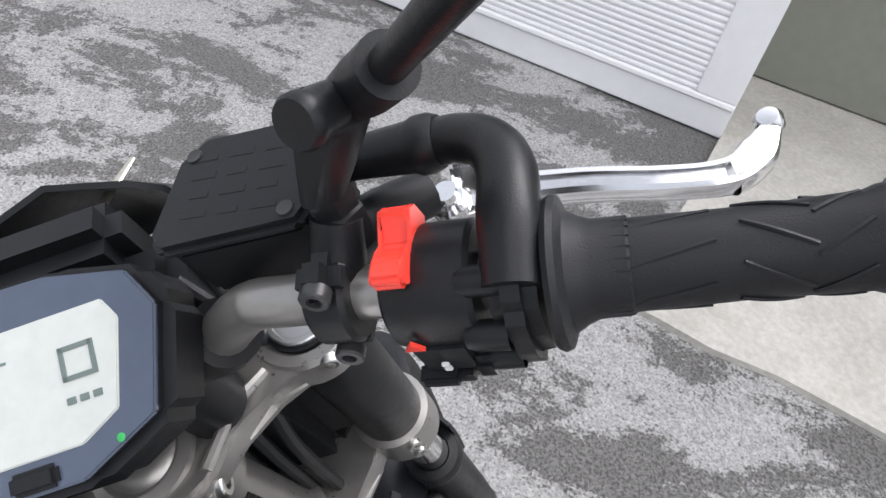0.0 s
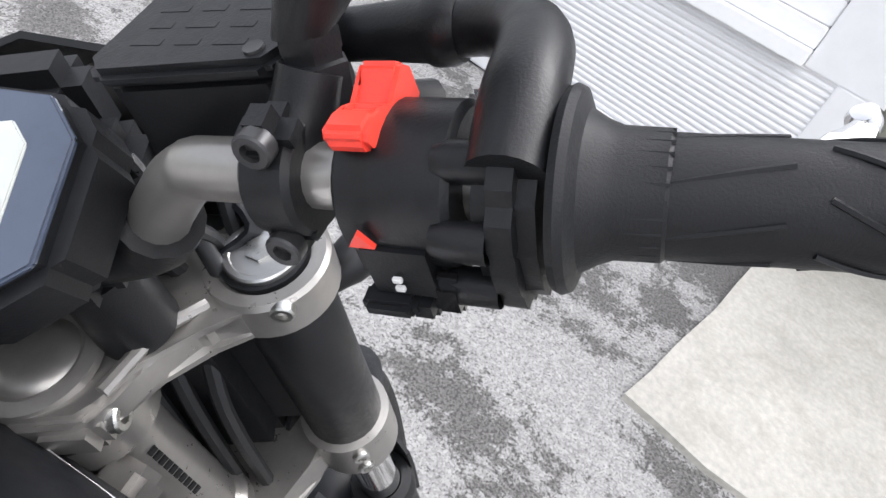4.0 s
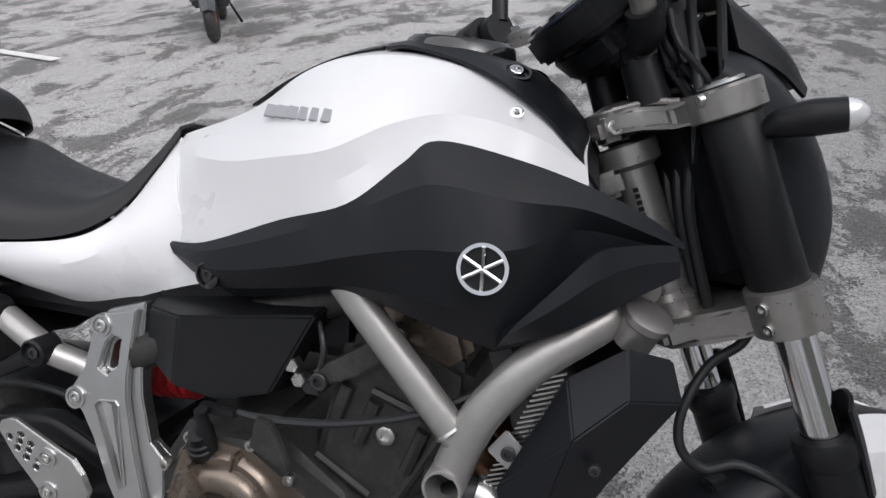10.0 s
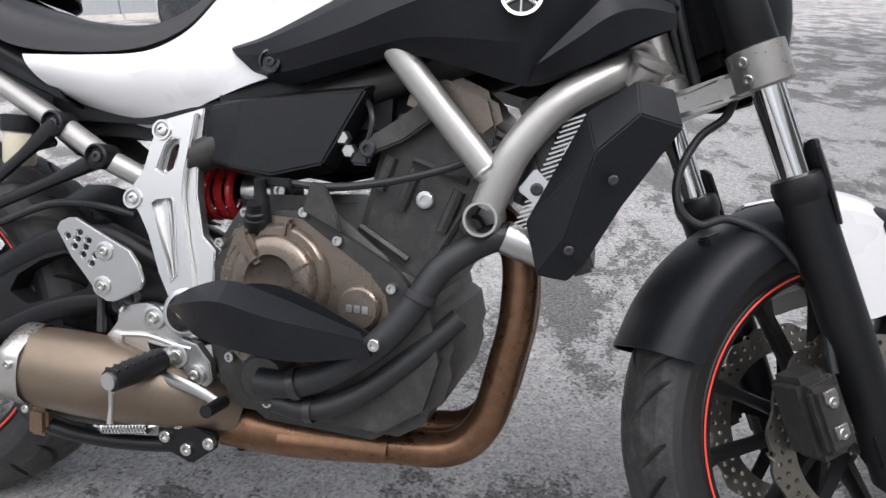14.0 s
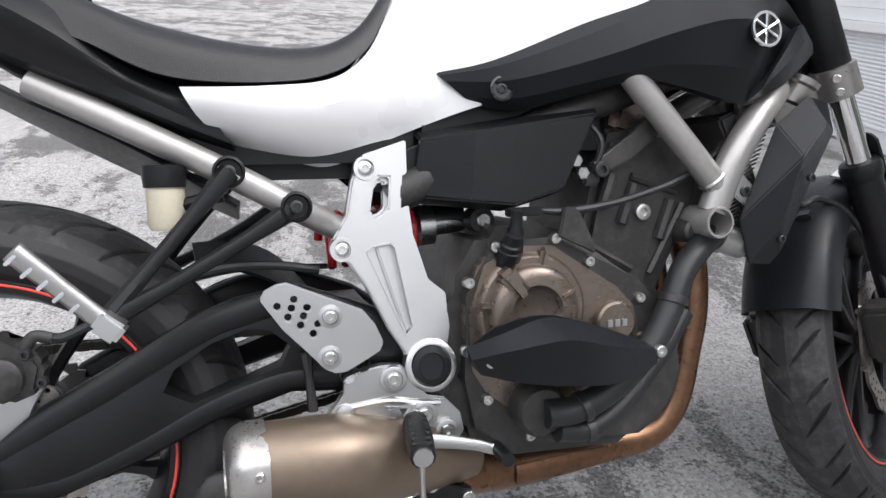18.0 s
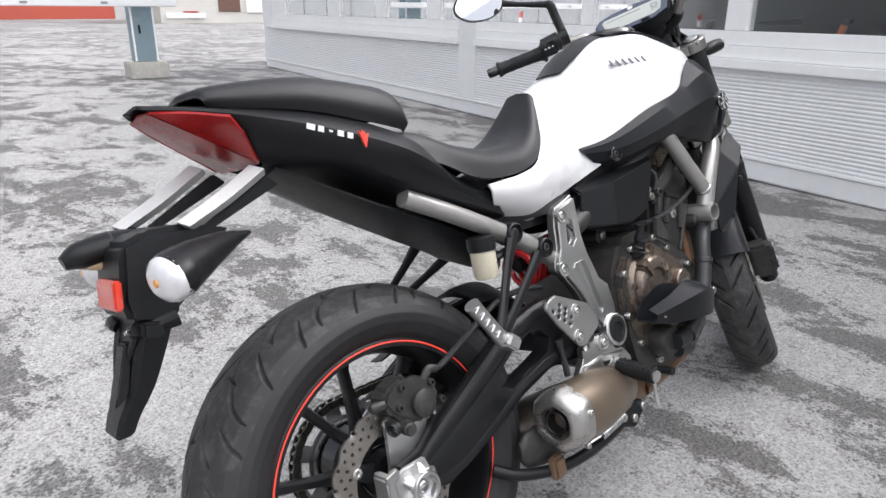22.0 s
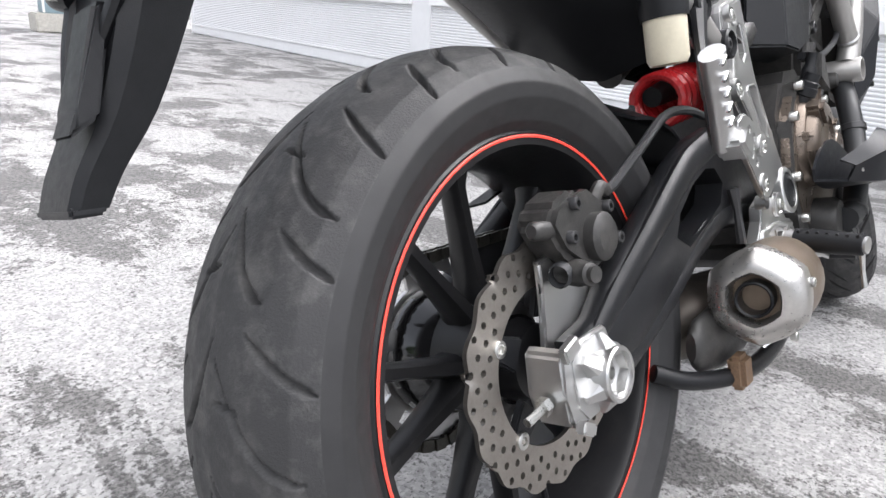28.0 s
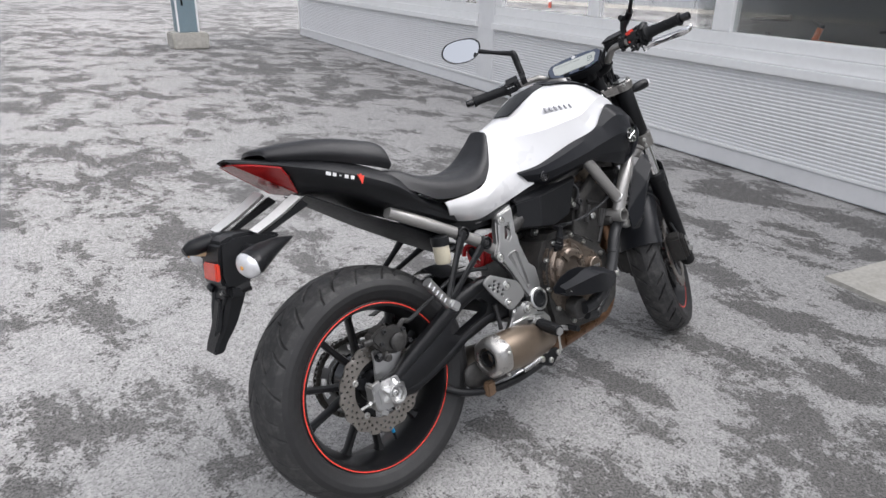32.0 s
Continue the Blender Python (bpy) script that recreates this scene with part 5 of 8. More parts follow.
part("weld", lathe([(-0.003, 0.0195), (0, 0.0215), (0.003, 0.0195)], 18, (0.982, -0.168, 0.641), (0.63, 0, -0.75)), SILVER, frame_)
part("mount_plate", prism([(1.02, 0.62), (1.05, 0.598), (1.068, 0.622), (1.04, 0.648)], -0.16, -0.154, 0.002), SILVER, frame_)
bolt((1.044, -0.16, 0.622), frame_, (0, -1, 0), 0.008, 0.004, BLACKBOLT)
part("left_tube", sweep([(0.985, 0.165, 0.595), (1.02, 0.168, 0.675), (1.065, 0.158, 0.73), (1.16, 0.06, 0.80)], 0.0215, 12, 16), TUBE, frame_)
part("left_down_tube", sweep([(0.845, 0.165, 0.80), (0.99, 0.168, 0.632)], 0.0185, 12), TUBE, frame_)
settle()
part("spine", merge(sweep([(1.13, -0.05, 0.84), (0.98, -0.09, 0.80), (0.75, -0.1, 0.72), (0.52, -0.095, 0.62)], 0.025, 12), sweep([(1.13, 0.05, 0.84), (0.98, 0.09, 0.80), (0.75, 0.1, 0.72), (0.52, 0.095, 0.62)], 0.025, 12)), ENGINE, frame_)
settle(Matrix.Translation((0.004, 0, 0.009)) @ Matrix.Diagonal((1, 1.13, 1, 1)))
part("subframe_rail", sweep([(0.50, -0.070, 0.552), (0.44, -0.088, 0.582), (0.396, -0.105, 0.606), (0.319, -0.107, 0.650), (0.20, -0.104, 0.712), (0.11, -0.095, 0.757)], 0.0165, 14, 24), TUBE, frame_)
part("subframe_rail", sweep([(0.50, 0.098, 0.552), (0.319, 0.107, 0.650), (0.12, 0.095, 0.752)], 0.0165, 10, 18), TUBE, frame_)
settle()

head = part("head_tube", lathe([(0.0, 0.036), (-0.022, 0.036), (-0.028, 0.026), (-0.06, 0.026), (-0.175, 0.027), (-0.182, 0.034), (-0.20, 0.034), (-0.20, 0.0)], 28, (0, 0, -0.035), (0, 0, 1)), GUN, MOTO, "grey steering head tube", matrix=FRONT)
for k in range(10):
    part("stamped_mark", box((0.001, -0.0262, -0.085 - 0.0075 * k), (0.006, 0.002, 0.005), 0.0003), BLACK, head, "plain dark bars of a stamped number", matrix=FRONT @ pose(0, 0, 0, 0, 0, -34))
part("gusset", merge(box((1.085, -0.03, 0.885), (0.075, 0.03, 0.03), 0.006, Matrix.Rotation(radians(-25), 4, "Y")), box((1.095, -0.02, 0.84), (0.06, 0.03, 0.05), 0.006)), GUN, head)
part("harness_clip", prism([(1.075, 0.80), (1.09, 0.79), (1.115, 0.815), (1.105, 0.835)], -0.075, -0.06, 0.002), BOLT, head)

def cut_plate(outline, holes, y0, y1):
    """A flat plate in x and z with openings cut right through."""
    bm = bmesh.new()
    rings = []
    for y in (y0, y1):
        rings.append([[bm.verts.new((x, y, z)) for x, z in loop] for loop in (outline, *holes)])
    for r0, r1 in zip(*rings):
        for k in range(len(r0)):
            l = (k + 1) % len(r0)
            bm.faces.new((r0[k], r0[l], r1[l], r1[k]))
    for rs in rings:
        bmesh.ops.triangle_fill(bm, use_beauty=True, edges=[bm.edges.get((r[k], r[(k + 1) % len(r)])) for r in rs for k in range(len(r))])
    rim = [e for e in bm.edges if len(e.link_faces) == 2 and e.calc_face_angle(0) > 0.8]
    bmesh.ops.bevel(bm, geom=rim, offset=min(0.002, abs(y1 - y0) * 0.3), segments=2, affect="EDGES", clamp_overlap=True)
    return bm


settle(Matrix(((1, 0, 0, 0), (0, 1, 0.13, -0.065), (0, 0, 1, 0), (0, 0, 0, 1))))
slot = [(0.494, 0.604), (0.500, 0.601), (0.512, 0.611), (0.513, 0.642), (0.508, 0.645), (0.500, 0.635)]
brk = part("foot_bracket", cut_plate([(0.547, 0.698), (0.545, 0.622), (0.549, 0.575), (0.566, 0.515), (0.588, 0.496), (0.591, 0.451), (0.585, 0.420), (0.560, 0.378), (0.535, 0.392), (0.526, 0.425), (0.508, 0.454), (0.483, 0.509), (0.461, 0.542), (0.446, 0.551), (0.440, 0.562), (0.446, 0.577), (0.462, 0.602), (0.471, 0.644), (0.479, 0.668), (0.490, 0.680)], [slot], -0.128, -0.108), SILVER, MOTO, "silver cast footrest bracket with recessed panels", sharp=14)
part("front_web", cut_plate([(0.541, 0.690), (0.532, 0.600), (0.533, 0.572), (0.550, 0.500), (0.569, 0.440), (0.562, 0.395), (0.536, 0.400), (0.527, 0.426), (0.509, 0.455), (0.484, 0.510), (0.463, 0.543), (0.449, 0.552), (0.443, 0.562), (0.448, 0.576), (0.464, 0.602), (0.473, 0.644), (0.481, 0.667), (0.492, 0.678)], [[(0.487, 0.605), (0.500, 0.598), (0.516, 0.610), (0.520, 0.650), (0.506, 0.651), (0.497, 0.640)], [(0.486, 0.556), (0.492, 0.562), (0.516, 0.565), (0.521, 0.560), (0.538, 0.458), (0.530, 0.449)]], -0.138, -0.127), SILVER, brk, sharp=14)
part("web_rib", prism([(0.497, 0.561), (0.509, 0.563), (0.534, 0.456), (0.529, 0.450)], -0.134, -0.127, 0.0025), SILVER, brk)
part("pivot_cap", lathe([(-0.012, 0.034), (0.008, 0.034), (0.010, 0.031), (0.010, 0.027), (0.005, 0.026), (0.005, 0)], 32, (0.559, -0.134, 0.407), (0, -1, 0)), SILVER, brk)
part("pivot_plug", lathe([(0, 0.0255), (0.004, 0.025), (0.006, 0.017), (0.004, 0.016), (0.004, 0)], 28, (0.559, -0.1392, 0.407), (0, -1, 0)), BLACK, brk, "black pivot plug")
for q in ((0.489, 0.662), (0.4535, 0.5605)):
    part("boss", lathe([(-0.006, 0.0155), (0.003, 0.015), (0.003, 0.0115), (0.0005, 0.011), (0.0005, 0)], 22, (q[0], -0.1375, q[1]), (0, -1, 0)), SILVER, brk)
    bolt((q[0], -0.1375, q[1]), brk, (0, -1, 0), 0.0085, 0.004, BOLT)
settle()
part("pivot_gusset", prism([(0.566, 0.515), (0.592, 0.494), (0.594, 0.452), (0.580, 0.430)], -0.118, -0.106, 0.003), SILVER, brk)
hanger = part("footrest_hanger", cut_plate([(0.448, 0.400), (0.471, 0.408), (0.494, 0.412), (0.520, 0.410), (0.536, 0.392), (0.553, 0.367), (0.576, 0.362), (0.598, 0.338), (0.603, 0.312), (0.592, 0.300), (0.572, 0.306), (0.548, 0.318), (0.520, 0.322), (0.512, 0.300), (0.480, 0.296), (0.462, 0.312), (0.449, 0.334), (0.426, 0.342), (0.424, 0.352), (0.437, 0.368), (0.446, 0.380)], [[(0.500, 0.356), (0.528, 0.352), (0.520, 0.345), (0.503, 0.344)]], -0.149, -0.132), SILVER, MOTO, "silver footrest hanger plate", sharp=14)
part("hanger_rib", sweep([(0.452, -0.149, 0.362), (0.50, -0.150, 0.366), (0.545, -0.150, 0.358), (0.570, -0.149, 0.355)], 0.0045, 8), SILVER, hanger)
part("hanger_boss", lathe([(0, 0.013), (0.004, 0.012), (0.006, 0.006), (0.006, 0)], 20, (0.447, -0.149, 0.355), (0, -1, 0)), SILVER, hanger)
for q, r in (((0.509, 0.393), 0.0175), ((0.548, 0.342), 0.0175), ((0.578, 0.3175), 0.0155)):
    part("washer", lathe([(0, r), (0.005, r), (0.006, r - 0.003), (0.006, r - 0.005), (0.004, r - 0.006), (0.004, 0)], 24, (q[0], -0.149, q[1]), (0, -1, 0)), SILVER, hanger)
    bolt((q[0], -0.153, q[1]), hanger, (0, -1, 0), 0.009, 0.005, BOLT)


def ring_of(cx, cz, r, n=10):
    return [(cx + r * math.cos(2 * math.pi * k / n), cz + r * math.sin(2 * math.pi * k / n)) for k in range(n)]


HEEL_HOLES = [(0.370, 0.500), (0.390, 0.507), (0.3865, 0.4965), (0.405, 0.496), (0.382, 0.486), (0.4005, 0.486), (0.417, 0.475), (0.3965, 0.475), (0.411, 0.4635)]
heel = part("heel_guard", cut_plate([(0.350, 0.509), (0.356, 0.520), (0.370, 0.5265), (0.382, 0.528), (0.430, 0.5065), (0.472, 0.488), (0.487, 0.469), (0.497, 0.445), (0.492, 0.434), (0.470, 0.422), (0.450, 0.412), (0.436, 0.411), (0.424, 0.417), (0.400, 0.444), (0.375, 0.471)], [ring_of(x, z, 0.0046) for x, z in HEEL_HOLES], -0.161, -0.153), SILVER, hanger, "silver heel guard drilled with nine holes", sharp=14)
for q in ((0.432, 0.483), (0.4295, 0.4325)):
    part("washer", lathe([(0, 0.0145), (0.002, 0.0145), (0.003, 0.010), (0.001, 0.009), (0.001, 0)], 20, (q[0], -0.161, q[1]), (0, -1, 0)), SILVER, hanger)
    bolt((q[0], -0.162, q[1]), hanger, (0, -1, 0), 0.007, 0.004, BOLT)
for q in ((0.470, 0.418), (0.452, 0.405)):
    part("spacer", lathe([(0, 0.010), (0.014, 0.010)], 14, (q[0], -0.142, q[1]), (0, -1, 0)), SILVER, hanger)


def foot_peg(name, a, b, r, mat, label, ribs=7):
    """A folding foot rest with a ribbed rubber pad on a metal core."""
    a, b = Vector(a), Vector(b)
    way = (b - a).normalized()
    peg = part(name, sweep([a, b], r * 0.75, 10), SILVER, MOTO, label)
    pad = part("pad", sweep([a.lerp(b, 0.15), b - way * 0.004], [r, r * 1.1, r * 0.95], 12, 6), mat, peg)
    up = Vector((0, 0, 1))
    side = way.cross(up).normalized()
    for k in range(ribs):
        q = a.lerp(b, 0.22 + 0.7 * k / (ribs - 1)) + up * r * 0.82
        part("rib", sweep([q - side * r * 0.7, q + side * r * 0.7], 0.0025, 6), mat, pad)
    return peg


peg = foot_peg("footrest", (0.535, -0.150, 0.340), (0.520, -0.258, 0.330), 0.016, GRIP, "folding footrest with ribbed black rubber")
part("feeler", sweep([(0.520, -0.250, 0.318), (0.520, -0.250, 0.295), (0.520, -0.251, 0.272)], [0.004, 0.003, 0.0042], 8), BOLT, peg)
settle(Matrix.Translation((-0.017, 0.006, 0.013)))
pedal = part("brake_pedal", sweep([(0.455, -0.150, 0.30), (0.50, -0.162, 0.295), (0.56, -0.175, 0.300), (0.62, -0.185, 0.292), (0.655, -0.188, 0.280)], [0.012, 0.014, 0.010, 0.008, 0.007], 12, flat=((0, 1, 0), 0.5)), SILVER, MOTO, "silver rear brake pedal")
part("pedal_tip", sweep([(0.655, -0.18, 0.282), (0.655, -0.225, 0.282)], 0.009, 12), BLACK, pedal)
part("pushrod", sweep([(0.425, -0.14, 0.345), (0.422, -0.138, 0.39), (0.42, -0.135, 0.42)], [0.007, 0.005, 0.009], 8), BLACKBOLT, pedal)
settle()

stand = part("side_stand", sweep([(0.56, 0.13, 0.20), (0.48, 0.19, 0.10), (0.43, 0.235, -0.071)], 0.012, 10), BLACK, MOTO, "black side stand folded out under the frame")
part("stand_foot", box((0.43, 0.235, -0.066), (0.08, 0.045, 0.008), 0.003, Matrix.Rotation(radians(16.9), 4, "X")), BLACK, stand)
lower = part("center_stand_bar", sweep([(0.215, -0.085, 0.236), (0.25, -0.115, 0.218), (0.32, -0.142, 0.204), (0.40, -0.148, 0.198), (0.48, -0.145, 0.200), (0.555, -0.138, 0.208), (0.60, -0.13, 0.225)], 0.0115, 10, 40), BLACK, MOTO, "black lower stand bar with return spring")
part("stand_lug", prism([(0.52, 0.245), (0.555, 0.255), (0.575, 0.24), (0.61, 0.235), (0.615, 0.215), (0.575, 0.185), (0.54, 0.20), (0.52, 0.21)], -0.152, -0.140, 0.003), BLACK, lower)
for q in ((0.535, 0.222), (0.57, 0.208), (0.605, 0.222), (0.555, 0.245)):
    bolt((q[0], -0.152, q[1]), lower, (0, -1, 0), 0.009, 0.006, BOLT)
coil = []
for k in range(14 * 12 + 1):
    a = 2 * math.pi * k / 12
    u = k / (14 * 12)
    coil.append((0.44 + 0.075 * u, -0.165 + 0.0085 * math.cos(a), 0.225 + 0.012 * u + 0.0085 * math.sin(a)))
part("return_spring", sweep(coil, 0.0021, 5, len(coil) - 1), CHROME, lower, "bright coil spring")
part("spring_hook", sweep([(0.44, -0.165, 0.225), (0.42, -0.16, 0.222), (0.408, -0.15, 0.214)], 0.0025, 6), CHROME, lower)
part("spring_hook", sweep([(0.515, -0.165, 0.237), (0.54, -0.158, 0.243)], 0.0025, 6), CHROME, lower)
part("rubber_stop", box((0.318, -0.150, 0.212), (0.034, 0.022, 0.044), 0.006), material("rusty_block", (0.16, 0.10, 0.06), 0.7, vary=0.3, scale=60), lower)

settle(Matrix.Translation((-0.052, 0.035, -0.016)))

# -- shock absorber --
shock = part("shock_absorber", sweep([(0.50, -0.045, 0.585), (0.60, -0.045, 0.60), (0.70, -0.05, 0.605)], [0.015, 0.02, 0.02], 14), BLACK, MOTO, "shock absorber lying behind the engine")
coil = []
for k in range(7 * 16 + 1):
    a = 2 * math.pi * k / 16
    u = k / (7 * 16)
    coil.append((0.49 + 0.135 * u, -0.055 + 0.036 * math.cos(a), 0.578 + 0.014 * u + 0.036 * math.sin(a)))
part("spring", sweep(coil, 0.0068, 8, len(coil) - 1), REDSPRING, shock, "bright red coil spring")
part("collar", lathe([(0, 0.0), (0, 0.03), (0.022, 0.03), (0.022, 0.018), (0.07, 0.016), (0.07, 0)], 24, (0.63, -0.052, 0.594), (1, 0, 0.08)), BOLT, shock)
part("shock_eye", lathe([(-0.02, 0.018), (0.02, 0.018), (0.02, 0), (-0.02, 0)], 18, (0.712, -0.09, 0.602), (0, -1, 0)), ENGINE, shock)
bolt((0.712, -0.112, 0.602), shock, (0, -1, 0), 0.010, 0.006, BOLT)

settle(Matrix.Translation((0.005, 0, 0.009)) @ Matrix.Diagonal((1, 1.14, 1, 1)))

# -- pillion foot rests and rear reservoir --
for side in (-1, 1):
    hang = part("pillion_bracket", sweep([(0.319, 0.118 * side, 0.652), (0.275, 0.133 * side, 0.600), (0.230, 0.152 * side, 0.548), (0.188, 0.170 * side, 0.500)], [0.0145, 0.0090, 0.0085, 0.0110], 8, 16, flat=((0, 1, 0), 0.7)), BLACK, MOTO, "black forked pillion footrest bracket")
    part("bracket_fork", sweep([(0.396, 0.112 * side, 0.608), (0.33, 0.130 * side, 0.570), (0.26, 0.150 * side, 0.532), (0.19, 0.170 * side, 0.497)], [0.0145, 0.0085, 0.0085, 0.0110], 8, 16, flat=((0, 1, 0), 0.7)), BLACK, hang)
    for q in ((0.319, 0.652), (0.395, 0.608)):
        part("boss", lathe([(-0.02, 0.019), (0.008, 0.019), (0.010, 0.016), (0.004, 0.014), (0.004, 0)], 22, (q[0], 0.118 * side, q[1]), (0, side, 0)), BLACK, hang)
        bolt((q[0], 0.123 * side, q[1]), hang, (0, side, 0), 0.008, 0.003, BLACKBOLT)
    if side < 0:
        p0, p1 = Vector((0.188, -0.176, 0.492)), Vector((0.112, -0.196, 0.578))
        pil = part("pillion_peg", sweep([p0, p0.lerp(p1, 0.5), p1], [0.013, 0.012, 0.013], 12, 8, flat=((0.35, 0.9, 0.25), 0.7)), SILVER, hang, "folded silver pillion peg")
        for k in range(5):
            q = p0.lerp(p1, 0.3 + 0.16 * k) + Vector((-0.004, -0.0095, -0.003))
            part("peg_rib", box(q, (0.014, 0.004, 0.004), 0.001, Matrix.Rotation(radians(-40), 4, "Y")), POLISH, pil)
        part("peg_clevis", box(p0 + Vector((0.004, -0.006, 0.0)), (0.03, 0.028, 0.024), 0.004, Matrix.Rotation(radians(40), 4, "Y")), SILVER, hang)
tank_r = part("fluid_reservoir", lathe([(-0.052, 0.0), (-0.052, 0.018), (-0.046, 0.021), (0.0, 0.0215), (0.0, 0)], 26, (0.246, -0.110, 0.638), (0, 0, 1)), FLUID, MOTO, "translucent brake fluid reservoir with black cap")
part("reservoir_cap", lathe([(-0.004, 0.0235), (0.006, 0.0245), (0.02, 0.0245), (0.022, 0.02), (0.022, 0)], 26, (0.246, -0.110, 0.640), (0, 0, 1)), BLACK, tank_r, "ribbed black cap")
part("reservoir_tab", sweep([(0.266, -0.11, 0.615), (0.31, -0.115, 0.625)], 0.008, 8), BLACK, tank_r)

settle()

# -- tank, covers, seat and tail --
tank = part("fuel_tank", skin([
    [(0.552, 0, 0.914), (0.66, 0, 0.953), (0.74, 0, 1.007), (0.80, 0, 1.028), (0.88, 0, 1.035), (0.96, 0, 1.027), (1.03, 0, 0.995), (1.078, 0, 0.950)],
    [(0.553, -0.022, 0.910), (0.67, -0.052, 0.949), (0.75, -0.07, 0.996), (0.81, -0.08, 1.015), (0.89, -0.09, 1.019), (0.97, -0.088, 1.004), (1.035, -0.08, 0.977), (1.080, -0.065, 0.936)],
    [(0.555, -0.036, 0.900), (0.675, -0.094, 0.925), (0.755, -0.118, 0.957), (0.82, -0.130, 0.978), (0.90, -0.126, 0.995), (0.98, -0.112, 0.985), (1.04, -0.098, 0.962), (1.082, -0.085, 0.928)],
    [(0.558, -0.046, 0.888), (0.68, -0.124, 0.892), (0.765, -0.156, 0.906), (0.832, -0.172, 0.920), (0.90, -0.168, 0.951), (0.96, -0.156, 0.963), (1.03, -0.132, 0.948), (1.085, -0.104, 0.918)],
    [(0.572, -0.080, 0.835), (0.70, -0.137, 0.842), (0.78, -0.161, 0.866), (0.848, -0.1735, 0.892), (0.91, -0.170, 0.930), (0.96, -0.163, 0.944), (1.03, -0.144, 0.930), (1.088, -0.112, 0.905)],
    [(0.588, -0.100, 0.775), (0.66, -0.132, 0.788), (0.773, -0.160, 0.832), (0.862, -0.186, 0.862), (0.916, -0.178, 0.907), (0.956, -0.173, 0.931), (1.03, -0.152, 0.917), (1.09, -0.118, 0.896)],
    [(0.60, -0.085, 0.755), (0.66, -0.112, 0.768), (0.773, -0.13, 0.815), (0.85, -0.135, 0.85), (0.92, -0.135, 0.89), (0.96, -0.132, 0.90), (1.03, -0.115, 0.89), (1.085, -0.09, 0.875)]], 44, 0.004, True, 1), WHITE, MOTO, "glossy white fuel tank", sharp=17)
for s in (-1, 1):
    part("side_panel", skin([
        [(0.276, 0.148 * s, 0.758), (0.37, 0.134 * s, 0.762), (0.45, 0.108 * s, 0.774), (0.50, 0.084 * s, 0.808), (0.532, 0.058 * s, 0.860), (0.553, 0.032 * s, 0.906)],
        [(0.283, 0.146 * s, 0.742), (0.37, 0.138 * s, 0.735), (0.45, 0.124 * s, 0.742), (0.51, 0.112 * s, 0.772), (0.55, 0.094 * s, 0.815), (0.574, 0.070 * s, 0.862)],
        [(0.298, 0.128 * s, 0.720), (0.375, 0.118 * s, 0.702), (0.45, 0.106 * s, 0.700), (0.525, 0.108 * s, 0.730), (0.58, 0.108 * s, 0.772), (0.60, 0.100 * s, 0.812)],
        [(0.328, 0.092 * s, 0.696), (0.39, 0.082 * s, 0.678), (0.45, 0.075 * s, 0.666), (0.53, 0.090 * s, 0.700), (0.60, 0.106 * s, 0.726), (0.650, 0.114 * s, 0.742)]], 28, 0.004, False, 3), WHITE, tank, "white side panel below the seat", sharp=25)
cover = part("tank_cover", skin([
    [(0.838, 0, 1.038), (0.88, 0, 1.043), (0.95, 0, 1.035), (1.02, 0, 1.008), (1.065, 0, 0.968), (1.09, 0, 0.925)],
    [(0.840, -0.028, 1.036), (0.88, -0.045, 1.039), (0.95, -0.060, 1.029), (1.02, -0.062, 1.000), (1.066, -0.060, 0.957), (1.094, -0.055, 0.912)],
    [(0.842, -0.050, 1.030), (0.88, -0.072, 1.031), (0.95, -0.094, 1.015), (1.01, -0.108, 0.988), (1.06, -0.108, 0.948), (1.10, -0.100, 0.895)]], 26, 0.004, True, 4), DARK, tank, "satin dark grey tank top cover")
cap = part("fuel_cap", lathe([(-0.012, 0.050), (0.002, 0.049), (0.004, 0.046), (0.001, 0.043), (0.001, 0.037), (0.003, 0.035), (0.004, 0.0)], 40, (0.918, 0.0, 1.0405), (0.05, 0, 1)), GUN, tank, "aluminium fuel filler cap")
part("cap_flap", box((0.906, 0.0, 1.0455), (0.030, 0.016, 0.003), 0.001), GUN, cap, "key flap of the filler cap")
part("filler_ring", lathe([(-0.016, 0.068), (-0.002, 0.064), (0.003, 0.058), (0.002, 0.0505), (-0.01, 0.050)], 40, (0.918, 0, 1.0415), (0.05, 0, 1)), GLOSS, tank)
for k in range(6):
    a = 2 * math.pi * k / 6
    bolt((0.918 + 0.0555 * math.cos(a), 0.0555 * math.sin(a), 1.0432 - 0.0028 * math.cos(a)), tank, (0.05, 0, 1), 0.004, 0.002, BLACKBOLT)
for s in (-1, 1):
    bolt((0.999, 0.070 * s, 1.009), tank, (0.3, s * 0.5, 0.9), 0.009, 0.004, CHROME)
    part("bolt_recess", lathe([(-0.003, 0.016), (0.0045, 0.0165), (0.0045, 0.013), (0.0, 0.012), (0.0, 0)], 20, (0.999, 0.070 * s, 1.0065), (0.3, s * 0.5, 0.9)), GLOSS, tank)
    bolt((1.012, 0.121 * s, 0.967), tank, (0.15, s * 0.85, 0.5), 0.007, 0.003, CHROME)
part("tank_pad", skin([[(0.66, -0.034, 0.955), (0.72, -0.044, 0.990), (0.78, -0.044, 1.017), (0.832, -0.034, 1.031)], [(0.655, 0, 0.957), (0.72, 0, 0.998), (0.78, 0, 1.026), (0.840, 0, 1.040)]], 14, 0.003, True), BLACK, tank, "black tank pad")
